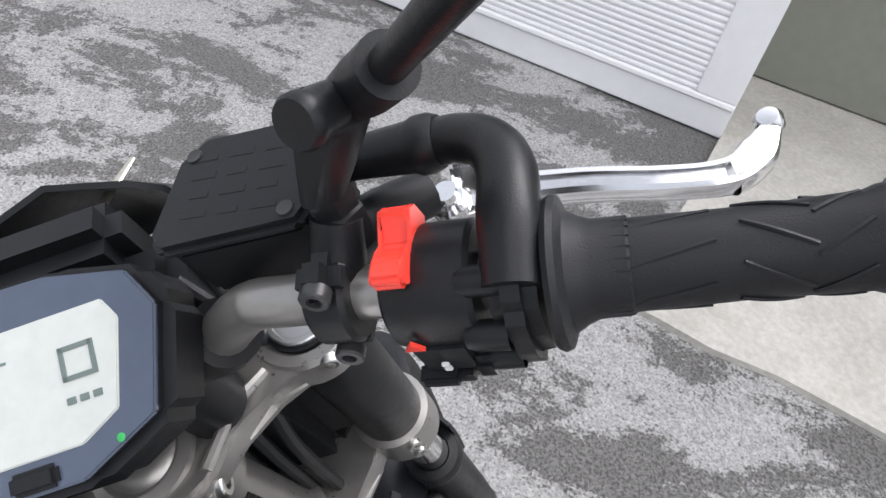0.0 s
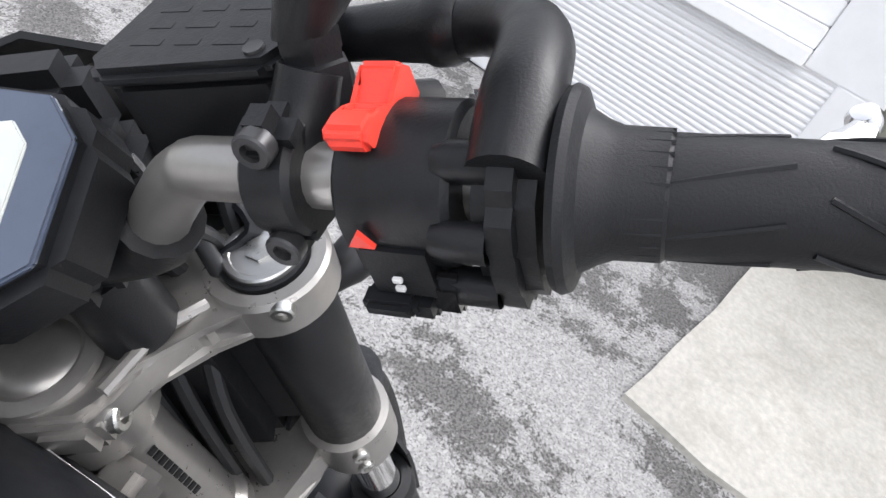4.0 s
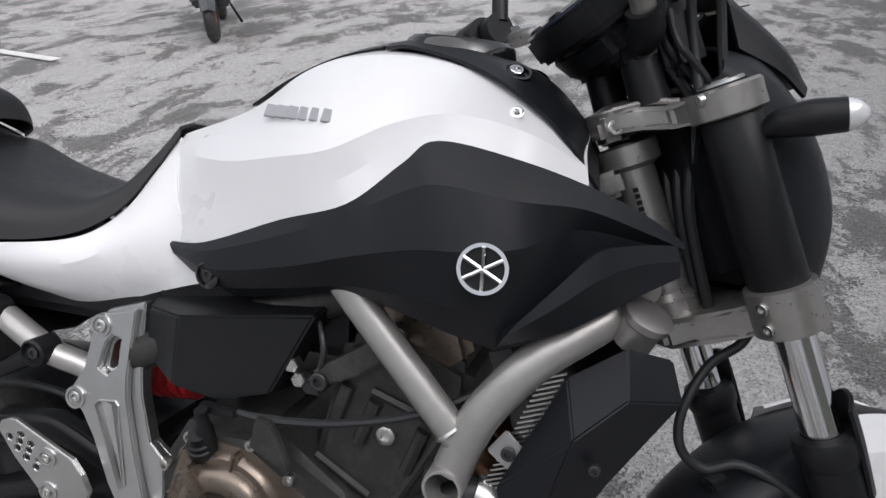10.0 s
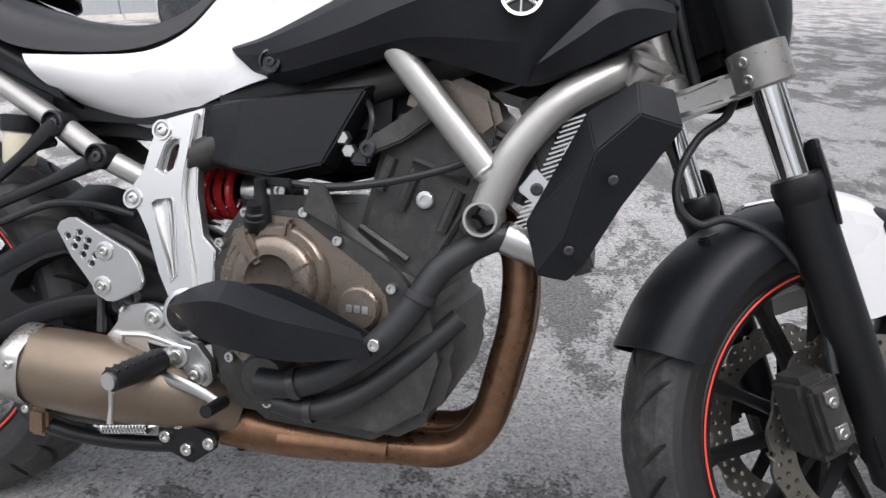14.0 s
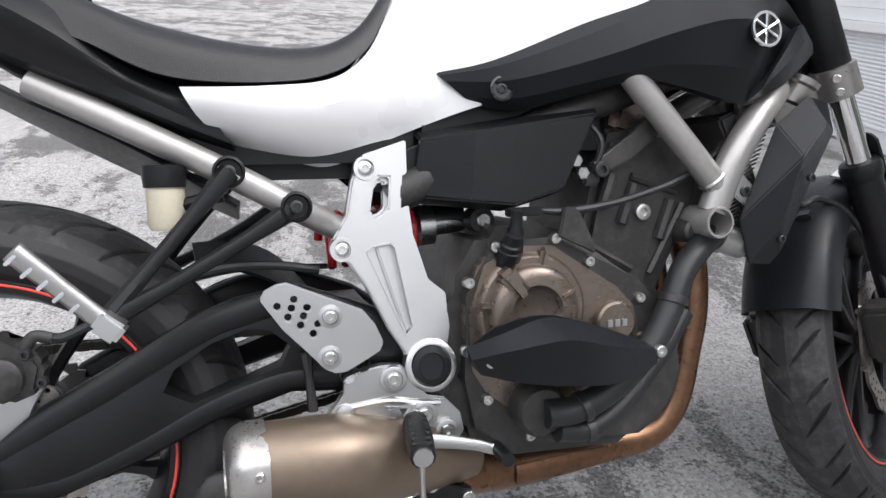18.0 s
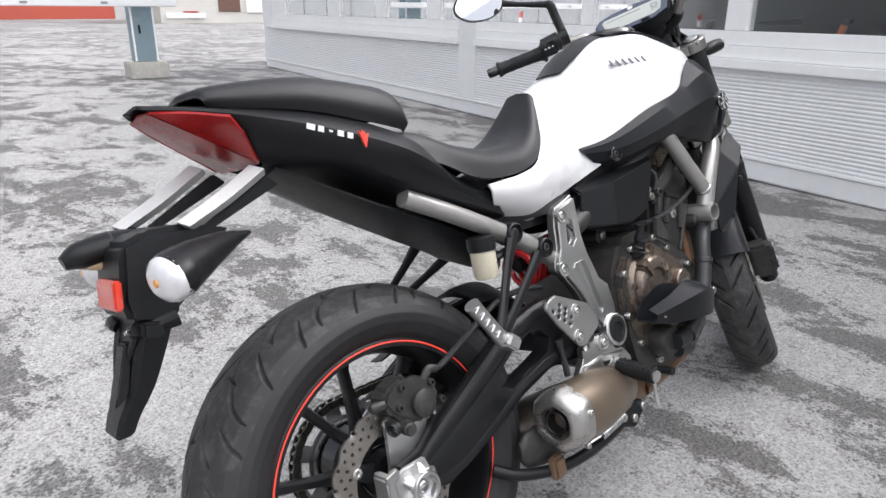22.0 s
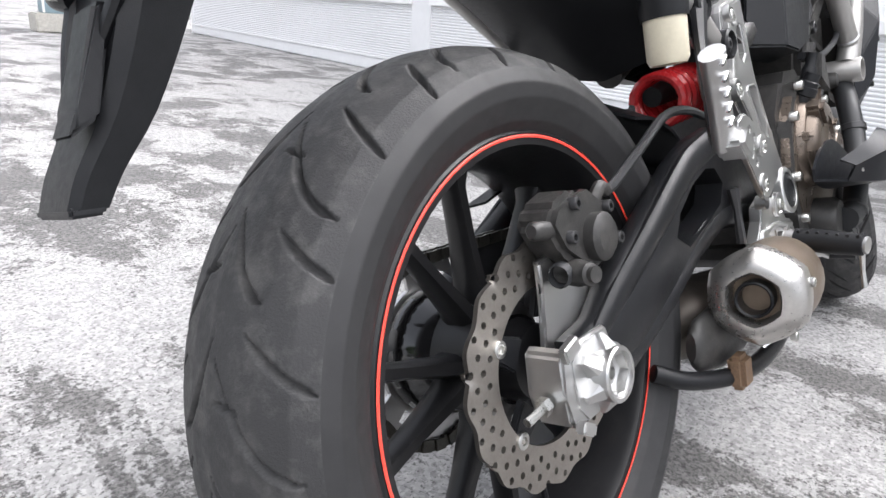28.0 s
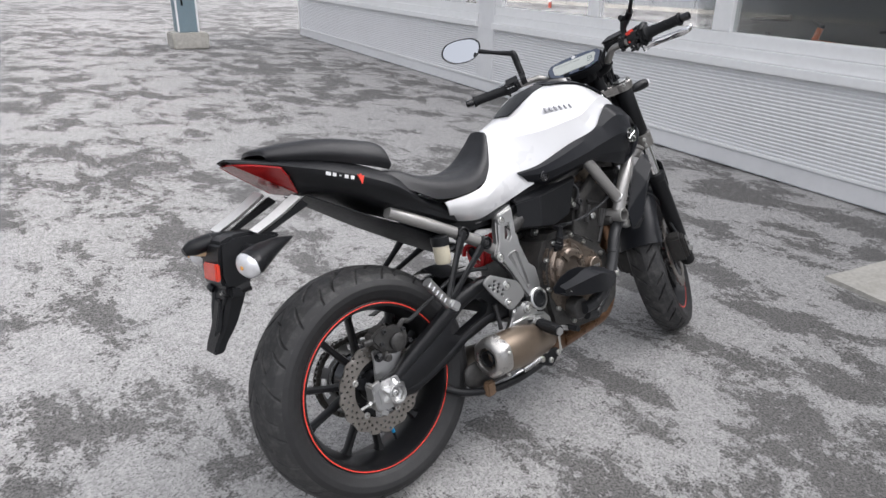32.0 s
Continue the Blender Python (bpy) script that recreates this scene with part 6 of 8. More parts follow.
seat = part("rider_seat", skin([
    [(0.05, 0, 0.872), (0.15, 0, 0.862), (0.24, 0, 0.838), (0.34, 0, 0.817), (0.43, 0, 0.815), (0.49, 0, 0.840), (0.53, 0, 0.885), (0.552, 0, 0.922)],
    [(0.06, -0.085, 0.872), (0.15, -0.088, 0.864), (0.24, -0.090, 0.836), (0.34, -0.08, 0.817), (0.43, -0.066, 0.816), (0.49, -0.05, 0.840), (0.53, -0.036, 0.884), (0.552, -0.025, 0.918)],
    [(0.075, -0.118, 0.862), (0.155, -0.122, 0.858), (0.24, -0.134, 0.818), (0.34, -0.124, 0.800), (0.43, -0.100, 0.802), (0.49, -0.074, 0.832), (0.53, -0.050, 0.878), (0.553, -0.032, 0.913)],
    [(0.09, -0.135, 0.83), (0.17, -0.142, 0.81), (0.255, -0.146, 0.771), (0.35, -0.136, 0.764), (0.44, -0.110, 0.776), (0.498, -0.084, 0.810), (0.532, -0.058, 0.862), (0.554, -0.036, 0.906)]], 36, 0.004, True, 4), SEAT, MOTO, "black vinyl rider seat with a thin red seam", sharp=50)
part("stitching", sweep([(0.09, -0.114, 0.866), (0.16, -0.116, 0.860), (0.24, -0.127, 0.823), (0.34, -0.118, 0.804), (0.43, -0.094, 0.806), (0.49, -0.070, 0.834), (0.53, -0.047, 0.880)], 0.0008, 5, 30), SEAM, seat, "dark red stitching")
TAIL = Matrix(((0.946, 0, 0, 0.0185), (0, 1.08, 0, 0), (0, 0, 1, 0), (0, 0, 0, 1)))
settle(TAIL)
part("pillion_seat", skin([
    [(-0.205, 0, 0.965), (-0.19, 0, 0.978), (-0.05, 0, 0.982), (0.06, 0, 0.962), (0.12, 0, 0.945), (0.145, 0, 0.905)],
    [(-0.20, -0.05, 0.962), (-0.18, -0.055, 0.975), (-0.05, -0.08, 0.975), (0.06, -0.09, 0.956), (0.12, -0.09, 0.938), (0.14, -0.085, 0.90)],
    [(-0.195, -0.065, 0.955), (-0.17, -0.075, 0.957), (-0.05, -0.105, 0.945), (0.06, -0.115, 0.92), (0.12, -0.115, 0.902), (0.135, -0.11, 0.885)],
    [(-0.19, -0.06, 0.945), (-0.17, -0.07, 0.942), (-0.05, -0.098, 0.922), (0.06, -0.108, 0.892), (0.12, -0.105, 0.875), (0.13, -0.10, 0.87)]], 26, 0.004, True, 4), SEAT, MOTO, "black vinyl pillion seat", sharp=50)
tail = part("tail_cowl", skin([
    [(-0.272, -0.02, 0.962), (-0.18, -0.06, 0.945), (-0.05, -0.09, 0.925), (0.06, -0.105, 0.89), (0.13, -0.125, 0.85), (0.20, -0.12, 0.79), (0.27, -0.11, 0.76)],
    [(-0.27, -0.035, 0.955), (-0.18, -0.09, 0.932), (-0.05, -0.122, 0.895), (0.06, -0.14, 0.855), (0.13, -0.145, 0.82), (0.22, -0.128, 0.765), (0.30, -0.115, 0.735)],
    [(-0.19, -0.06, 0.905), (-0.12, -0.085, 0.885), (-0.02, -0.118, 0.853), (0.08, -0.13, 0.815), (0.16, -0.13, 0.778), (0.25, -0.12, 0.738), (0.32, -0.112, 0.705)],
    [(-0.118, -0.055, 0.858), (-0.07, -0.075, 0.848), (0.0, -0.095, 0.828), (0.09, -0.11, 0.785), (0.18, -0.112, 0.748), (0.26, -0.108, 0.715), (0.33, -0.10, 0.69)],
    [(-0.11, 0, 0.85), (-0.06, 0, 0.84), (0.0, 0, 0.82), (0.09, 0, 0.77), (0.18, 0, 0.735), (0.26, 0, 0.70), (0.33, 0, 0.675)]], 30, 0.004, True, 3), BLACK, MOTO, "matt black pointed tail cowl", sharp=30)
part("tail_top", skin([[(-0.272, -0.02, 0.963), (-0.18, -0.06, 0.946), (-0.05, -0.09, 0.926), (0.1, -0.11, 0.87)], [(-0.268, 0, 0.966), (-0.18, 0, 0.952), (-0.05, 0, 0.935), (0.1, 0, 0.88)]], 14, 0.004, True), BLACK, tail)
for s in (-1, 1):
    part("tail_light", skin([
        [(-0.262, 0.037 * s, 0.951), (-0.22, 0.070 * s, 0.941), (-0.176, 0.101 * s, 0.927)],
        [(-0.238, 0.045 * s, 0.935), (-0.19, 0.072 * s, 0.915), (-0.156, 0.092 * s, 0.902)],
        [(-0.20, 0.052 * s, 0.910), (-0.16, 0.064 * s, 0.886), (-0.13, 0.068 * s, 0.866)]], 10, 0.006, False, 3), REDLENS, tail, "dark red tail light lens")
    part("light_divider", sweep([(-0.240, 0.046 * s, 0.937), (-0.19, 0.073 * s, 0.916), (-0.156, 0.093 * s, 0.903)], 0.0022, 6), REDLENS, tail)
part("tail_light_rear", skin([[(-0.262, -0.037, 0.951), (-0.20, -0.052, 0.910), (-0.125, -0.062, 0.862)], [(-0.266, 0, 0.953), (-0.206, 0, 0.91), (-0.13, 0, 0.86)]], 10, 0.005, True), REDLENS, tail, "dark red tail light lens")
for k, w in enumerate((0.014, 0.010, 0.006, 0.011, 0.010)):
    part("model_mark", box((-0.078 + 0.0155 * k, -0.1425 - 0.0012 * k, 0.893 - 0.0050 * k), (w, 0.0016, 0.0085 if k != 2 else 0.003), 0.0003, Matrix.Rotation(radians(18), 4, "Y")), MARK, tail, "plain white bars of a model name")
part("model_emblem", prism([(-0.001, 0.879), (0.0045, 0.874), (0.0085, 0.879), (0.0125, 0.871), (0.0185, 0.873), (0.009, 0.852)], -0.1485, -0.1450, 0.0005), REDLINE, tail, "small red angular badge")
under = part("tail_underside", skin([[(-0.10, -0.06, 0.85), (0.05, -0.085, 0.77), (0.20, -0.09, 0.70), (0.33, -0.09, 0.62)], [(-0.10, 0, 0.835), (0.05, 0, 0.745), (0.20, 0, 0.665), (0.33, 0, 0.60)]], 14, 0.004, True), BLACK, tail)

settle(Matrix(((0.97, 0, 0, 0.010), (0, 1.33, 0, -0.010), (0, 0.05, 1, 0.014), (0, 0, 0, 1))))

# -- number plate holder --
plate = part("plate_holder", prism([(-0.335, 0.772), (-0.30, 0.784), (-0.24, 0.782), (-0.175, 0.762), (-0.225, 0.742), (-0.258, 0.705), (-0.272, 0.672), (-0.300, 0.655), (-0.345, 0.668), (-0.350, 0.70)], -0.046, 0.046, 0.008), BLACK, MOTO, "black number plate holder with mud flap")
for s, x0, z0, x1, z1 in ((1, -0.165, 0.853, -0.300, 0.785), (-1, -0.118, 0.838, -0.245, 0.778)):
    part("bracket_arm", sweep([(x0, 0.040 * s, z0), ((x0 + x1) / 2, 0.040 * s, (z0 + z1) / 2 - 0.003), (x1, 0.040 * s, z1)], [0.017, 0.0165, 0.016], 4, 8, flat=((0.45, 0, 0.89), 0.28)), STRAP, plate, "bright flat bracket arm")
    part("bracket_web", prism([(x0 + 0.016, z0 - 0.010), (x1 + 0.016, z1 - 0.012), (x1 + 0.030, z1 - 0.016), (x0 + 0.034, z0 - 0.026)], 0.030 * s - 0.005, 0.030 * s + 0.005, 0.002), BLACK, plate)
for s in (-1, 1):
    ind = part("indicator", sweep([(-0.180, 0.084 * s, 0.757), (-0.225, 0.093 * s, 0.751), (-0.275, 0.110 * s, 0.741), (-0.305, 0.121 * s, 0.733), (-0.318, 0.124 * s, 0.729)], [0.003, 0.016, 0.026, 0.0305, 0.0300], 20), BLACK, plate, "black rear indicator")
    part("indicator_stalk", sweep([(-0.27, 0.04 * s, 0.738), (-0.275, 0.09 * s, 0.742), (-0.280, 0.108 * s, 0.740)], [0.020, 0.017, 0.018], 12), BLACK, plate)
    part("lens", lathe([(-0.010, 0.0295), (0.003, 0.0300), (0.011, 0.0265), (0.018, 0.0170), (0.020, 0.008), (0.020, 0)], 22, (-0.318, 0.124 * s, 0.729), (-1, -0.25 * s * -1, -0.08)), CLEAR, ind, "clear rounded indicator lens")
    part("bulb", lathe([(-0.004, 0.005), (0.0006, 0.005), (0.0012, 0)], 10, (-0.3378, 0.129 * s, 0.727), (-1, 0, 0)), AMBER, ind, "amber bulb")
part("plate_lamp", sweep([(-0.285, 0.028, 0.765), (-0.330, 0.030, 0.766), (-0.365, 0.031, 0.762), (-0.386, 0.032, 0.756)], [0.022, 0.0215, 0.019, 0.010], 16), BLACK, plate, "black plate lamp pod")
part("lamp_lens", sweep([(-0.300, 0.029, 0.748), (-0.338, 0.030, 0.745), (-0.368, 0.031, 0.748)], [0.006, 0.013, 0.005], 14, 10, flat=((0, 0, 1), 0.7)), material("amber_lamp_cover", (0.62, 0.44, 0.27), 0.15, vary=0.08, coat=0.6), plate, "pale amber plate lamp lens")
part("lamp_seam", lathe([(-0.002, 0.0220), (0.0, 0.0228), (0.002, 0.0220)], 24, (-0.322, 0.0298, 0.766), (-1, 0.02, 0)), BLACKBOLT, plate)
part("reflector", box((-0.353, -0.018, 0.709), (0.012, 0.060, 0.040), 0.003, Matrix.Rotation(radians(8), 4, "Y")), ORANGE, plate, "orange-red reflector")
part("plate_crossbar", box((-0.322, -0.006, 0.656), (0.030, 0.096, 0.022), 0.004, Matrix.Rotation(radians(10), 4, "Y")), BLACK, plate)
for s in (-1, 1):
    lug = part("plate_lug", sweep([(-0.336, 0.025 * s, 0.655), (-0.338, 0.034 * s, 0.658), (-0.336, 0.043 * s, 0.661)], [0.0115, 0.0120, 0.0115], 16, 10, flat=((0, 0, 1), 0.85)), BLACK, plate, "slotted plate mounting lug")
    part("lug_arm", sweep([(-0.334, 0.034 * s, 0.658), (-0.310, 0.038 * s, 0.660), (-0.285, 0.042 * s, 0.664)], [0.0115, 0.013, 0.014], 12, 8), BLACK, plate)
    part("lug_slot", sweep([(-0.3452, 0.027 * s, 0.656), (-0.3466, 0.034 * s, 0.658), (-0.3452, 0.041 * s, 0.660)], 0.0045, 10, 6), GLOSS, lug)
    for q in (0.0305, 0.0375):
        part("lug_screw", lathe([(0.0, 0.0026), (0.0006, 0.0026), (0.0006, 0)], 10, (-0.3512, q * s, 0.657 + (q - 0.0305) * 0.4), (-1, 0, 0)), BOLT, lug)


def flap_ring(x, z, w, d):
    """A section of the flap: a shallow trough, open towards the wheel."""
    c = 0.11 * (0.665 - z)
    return [(x + d, c - w, z), (x + d * 0.25, c - w, z), (x, c - w * 0.82, z), (x, c + w * 0.82, z), (x + d * 0.25, c + w, z), (x + d, c + w, z)]


part("mud_flap", skin([list(q) for q in zip(*[flap_ring(x, z, w, d) for x, z, w, d in ((-0.335, 0.665, 0.036, 0.050), (-0.345, 0.625, 0.036, 0.042), (-0.360, 0.575, 0.030, 0.034), (-0.378, 0.54, 0.025, 0.028), (-0.386, 0.518, 0.023, 0.024))])], 12, 0.004, sub=1), BLACK, plate, "long tapering black mud flap", sharp=25)
for s in (-1, 1):
    part("flap_rib", sweep([(-0.337, 0.030 * s, 0.652), (-0.349, 0.004 + 0.022 * s, 0.622), (-0.361, 0.008 + 0.010 * s, 0.590)], [0.0055, 0.0045, 0.003], 8, 12), BLACK, plate)
part("flap_facet", prism([(-0.352, 0.640), (-0.3745, 0.578), (-0.383, 0.560), (-0.362, 0.572), (-0.340, 0.640)], -0.020, 0.006, 0.003), BLACK, plate)
part("flap_tip", prism([(-0.386, 0.514), (-0.386, 0.521), (-0.362, 0.521), (-0.364, 0.514)], -0.007, 0.039, 0.002), BLACK, plate)
settle()

side = part("side_cover", skin([
    [(0.588, -0.104, 0.784), (0.66, -0.134, 0.797), (0.773, -0.163, 0.840), (0.862, -0.191, 0.870), (0.916, -0.184, 0.914), (0.950, -0.180, 0.938), (1.03, -0.163, 0.924), (1.10, -0.135, 0.900), (1.15, -0.115, 0.876), (1.186, -0.10, 0.852)],
    [(0.592, -0.110, 0.780), (0.67, -0.146, 0.790), (0.78, -0.176, 0.826), (0.86, -0.193, 0.858), (0.93, -0.206, 0.892), (0.966, -0.207, 0.900), (1.03, -0.192, 0.890), (1.09, -0.160, 0.884), (1.145, -0.130, 0.864), (1.188, -0.105, 0.846)],
    [(0.600, -0.114, 0.772), (0.68, -0.150, 0.770), (0.79, -0.184, 0.795), (0.87, -0.205, 0.820), (0.94, -0.216, 0.838), (0.99, -0.217, 0.842), (1.040, -0.200, 0.848), (1.085, -0.150, 0.862), (1.14, -0.120, 0.852), (1.186, -0.10, 0.842)],
    [(0.625, -0.112, 0.752), (0.69, -0.140, 0.748), (0.79, -0.168, 0.768), (0.87, -0.186, 0.785), (0.94, -0.198, 0.785), (0.99, -0.198, 0.782), (1.03, -0.186, 0.784), (1.085, -0.142, 0.800), (1.14, -0.118, 0.820), (1.184, -0.10, 0.832)],
    [(0.645, -0.105, 0.740), (0.70, -0.124, 0.734), (0.79, -0.148, 0.755), (0.86, -0.165, 0.770), (0.93, -0.172, 0.757), (0.99, -0.172, 0.742), (1.03, -0.166, 0.738), (1.09, -0.150, 0.768), (1.14, -0.130, 0.795), (1.182, -0.11, 0.818)],
    [(0.66, -0.08, 0.745), (0.70, -0.09, 0.742), (0.79, -0.1, 0.765), (0.86, -0.1, 0.78), (0.93, -0.11, 0.77), (0.99, -0.11, 0.755), (1.03, -0.11, 0.75), (1.09, -0.10, 0.785), (1.14, -0.09, 0.81), (1.18, -0.085, 0.83)]], 54, 0.004, True, 1), DARK, MOTO, "dark grey air intake cover beside the tank", sharp=15)
for s in (-1, 1):
    part("intake_fin", skin([[(1.040, 0.190 * s, 0.772), (1.075, 0.182 * s, 0.812), (1.107, 0.170 * s, 0.846), (1.142, 0.142 * s, 0.852), (1.180, 0.108 * s, 0.850)], [(1.030, 0.192 * s, 0.758), (1.075, 0.186 * s, 0.792), (1.110, 0.174 * s, 0.820), (1.145, 0.148 * s, 0.834), (1.184, 0.115 * s, 0.836)], [(1.020, 0.172 * s, 0.740), (1.08, 0.166 * s, 0.762), (1.115, 0.155 * s, 0.782), (1.15, 0.138 * s, 0.802), (1.186, 0.115 * s, 0.820)]], 16, 0.010, False, 1), DARK, side, sharp=14)
badge = part("round_badge", lathe([(-0.004, 0.0), (-0.004, 0.0235), (0.001, 0.024), (0.002, 0.0207), (0.0, 0.0198), (0.0, 0)], 40, (1.010, -0.2165, 0.829), (0.06, -1, 0.12)), BLACK, side, "round badge with a silver ring")
part("badge_ring", lathe([(0.0, 0.0243), (0.003, 0.024), (0.003, 0.0203), (0.0, 0.0196)], 40, (1.010, -0.2165, 0.829), (0.06, -1, 0.12)), CHROME, side, "silver ring")
for k in range(3):
    a = radians(90 + 60 * k)
    dx, dz = 0.021 * math.cos(a), 0.021 * math.sin(a)
    part("badge_bar", sweep([(1.010 - dx, -0.2185 - 0.06 * dx, 0.829 - dz), (1.010 + dx, -0.2190 + 0.06 * dx, 0.829 + dz)], 0.0021, 6), CHROME, side, "crossed silver bars")
part("cover_screw", lathe([(-0.004, 0.0165), (0.002, 0.0165), (0.003, 0.0135), (-0.001, 0.012), (-0.001, 0)], 24, (0.668, -0.142, 0.760), (-0.1, -1, 0)), GLOSS, side)
bolt((0.668, -0.1405, 0.760), side, (-0.1, -1, 0), 0.007, 0.003, BLACKBOLT)
for k in range(6):
    x = 0.737 + 0.0165 * k
    part("tank_mark", box((x, -0.1195 - 0.0056 * k, 0.9520), (0.0125, 0.003, 0.016), 0.0005, Matrix.Rotation(radians(-37), 4, "X") @ Matrix.Rotation(radians(12), 4, "Z")), GREYMARK, tank, "plain grey bars of a maker's name")
AIR = [(0.556, 0.114, 0.660), (0.562, 0.114, 0.697), (0.630, 0.148, 0.706), (0.805, 0.140, 0.729), (0.752, 0.147, 0.628), (0.680, 0.151, 0.609), (0.620, 0.150, 0.615), (0.566, 0.114, 0.622), (0.560, 0.090, 0.710), (0.822, 0.108, 0.745), (0.755, 0.10, 0.618), (0.680, 0.10, 0.598), (0.560, 0.090, 0.612)]
for s in (-1, 1):
    part("airbox_cover", facets([(x, y * s, z) for x, y, z in AIR], [(0, 1, 2, 6, 7), (2, 3, 4, 5, 6), (1, 8, 9, 3, 2), (3, 9, 10, 4), (4, 10, 11, 5), (5, 11, 12, 7, 6)], 0.006, 0.003), BLACK, MOTO, "black airbox side cover below the tank", sharp=14)
for s in (-1, 1):
    part("airbox_rear", prism([(0.475, 0.655), (0.52, 0.676), (0.604, 0.706), (0.608, 0.640), (0.55, 0.628), (0.50, 0.632)], 0.096 * s - 0.006, 0.096 * s + 0.006, 0.004), BLACK, MOTO, "black panel behind the footrest bracket")
part("airbox", box((0.70, 0, 0.72), (0.30, 0.20, 0.12), 0.02), BLACK, MOTO)
part("throttle_body", box((0.84, 0, 0.735), (0.10, 0.16, 0.10), 0.02), ENGINE, MOTO)
part("battery_tray", box((0.42, 0, 0.70), (0.32, 0.18, 0.10), 0.02), BLACK, MOTO)

# -- radiator --
rad = part("radiator", box((1.06, 0, 0.62), (0.03, 0.27, 0.23), 0.004, Matrix.Rotation(radians(-22), 4, "Y")), FIN, MOTO, "black radiator behind the front wheel")
RAD = [(1.090, 0.150, 0.712), (1.145, 0.152, 0.752), (1.189, 0.142, 0.744), (1.204, 0.140, 0.700), (1.142, 0.150, 0.602), (1.102, 0.152, 0.524), (1.084, 0.150, 0.504), (1.046, 0.150, 0.508), (1.027, 0.152, 0.574), (1.151, 0.180, 0.709), (1.105, 0.188, 0.663), (1.078, 0.180, 0.560)]
for s in (-1, 1):
    part("radiator_cover", facets([(x, y * s, z) for x, y, z in RAD], [(0, 1, 9, 10), (1, 2, 3, 9), (9, 3, 4, 10), (10, 4, 5, 11), (11, 5, 6, 7), (8, 10, 11, 7), (0, 10, 8)], 0.006, 0.002), DARK, rad, "dark grey faceted radiator side cover", sharp=14)
for k in range(26):
    z = 0.535 + 0.0068 * k
    part("fin", box((1.0425 + 0.4 * (z - 0.62), -0.136, z), (0.026, 0.003, 0.0022), 0, Matrix.Rotation(radians(-22), 4, "Y")), BOLT, rad)
part("radiator_cap", lathe([(-0.02, 0.022), (0.006, 0.022), (0.01, 0.026), (0.018, 0.026), (0.02, 0.02), (0.02, 0)], 20, (1.155, -0.118, 0.765), (0.4, -0.3, 0.9)), GUN, rad, "grey filler cap")
for q in ((1.128, -0.178, 0.632), (1.084, -0.172, 0.545)):
    bolt(q, rad, (0, -1, 0), 0.006, 0.003, BLACKBOLT)

# -- front end, built straight ahead and turned with the bars --
def turned(name, bm, mat, parent=MOTO, label="", sharp=38):
    return part(name, bm, mat, parent, label, sharp, FRONT)


def legged(name, bm, mat, parent=MOTO, label="", sharp=38):
    return part(name, bm, mat, parent, label, sharp, LEG)


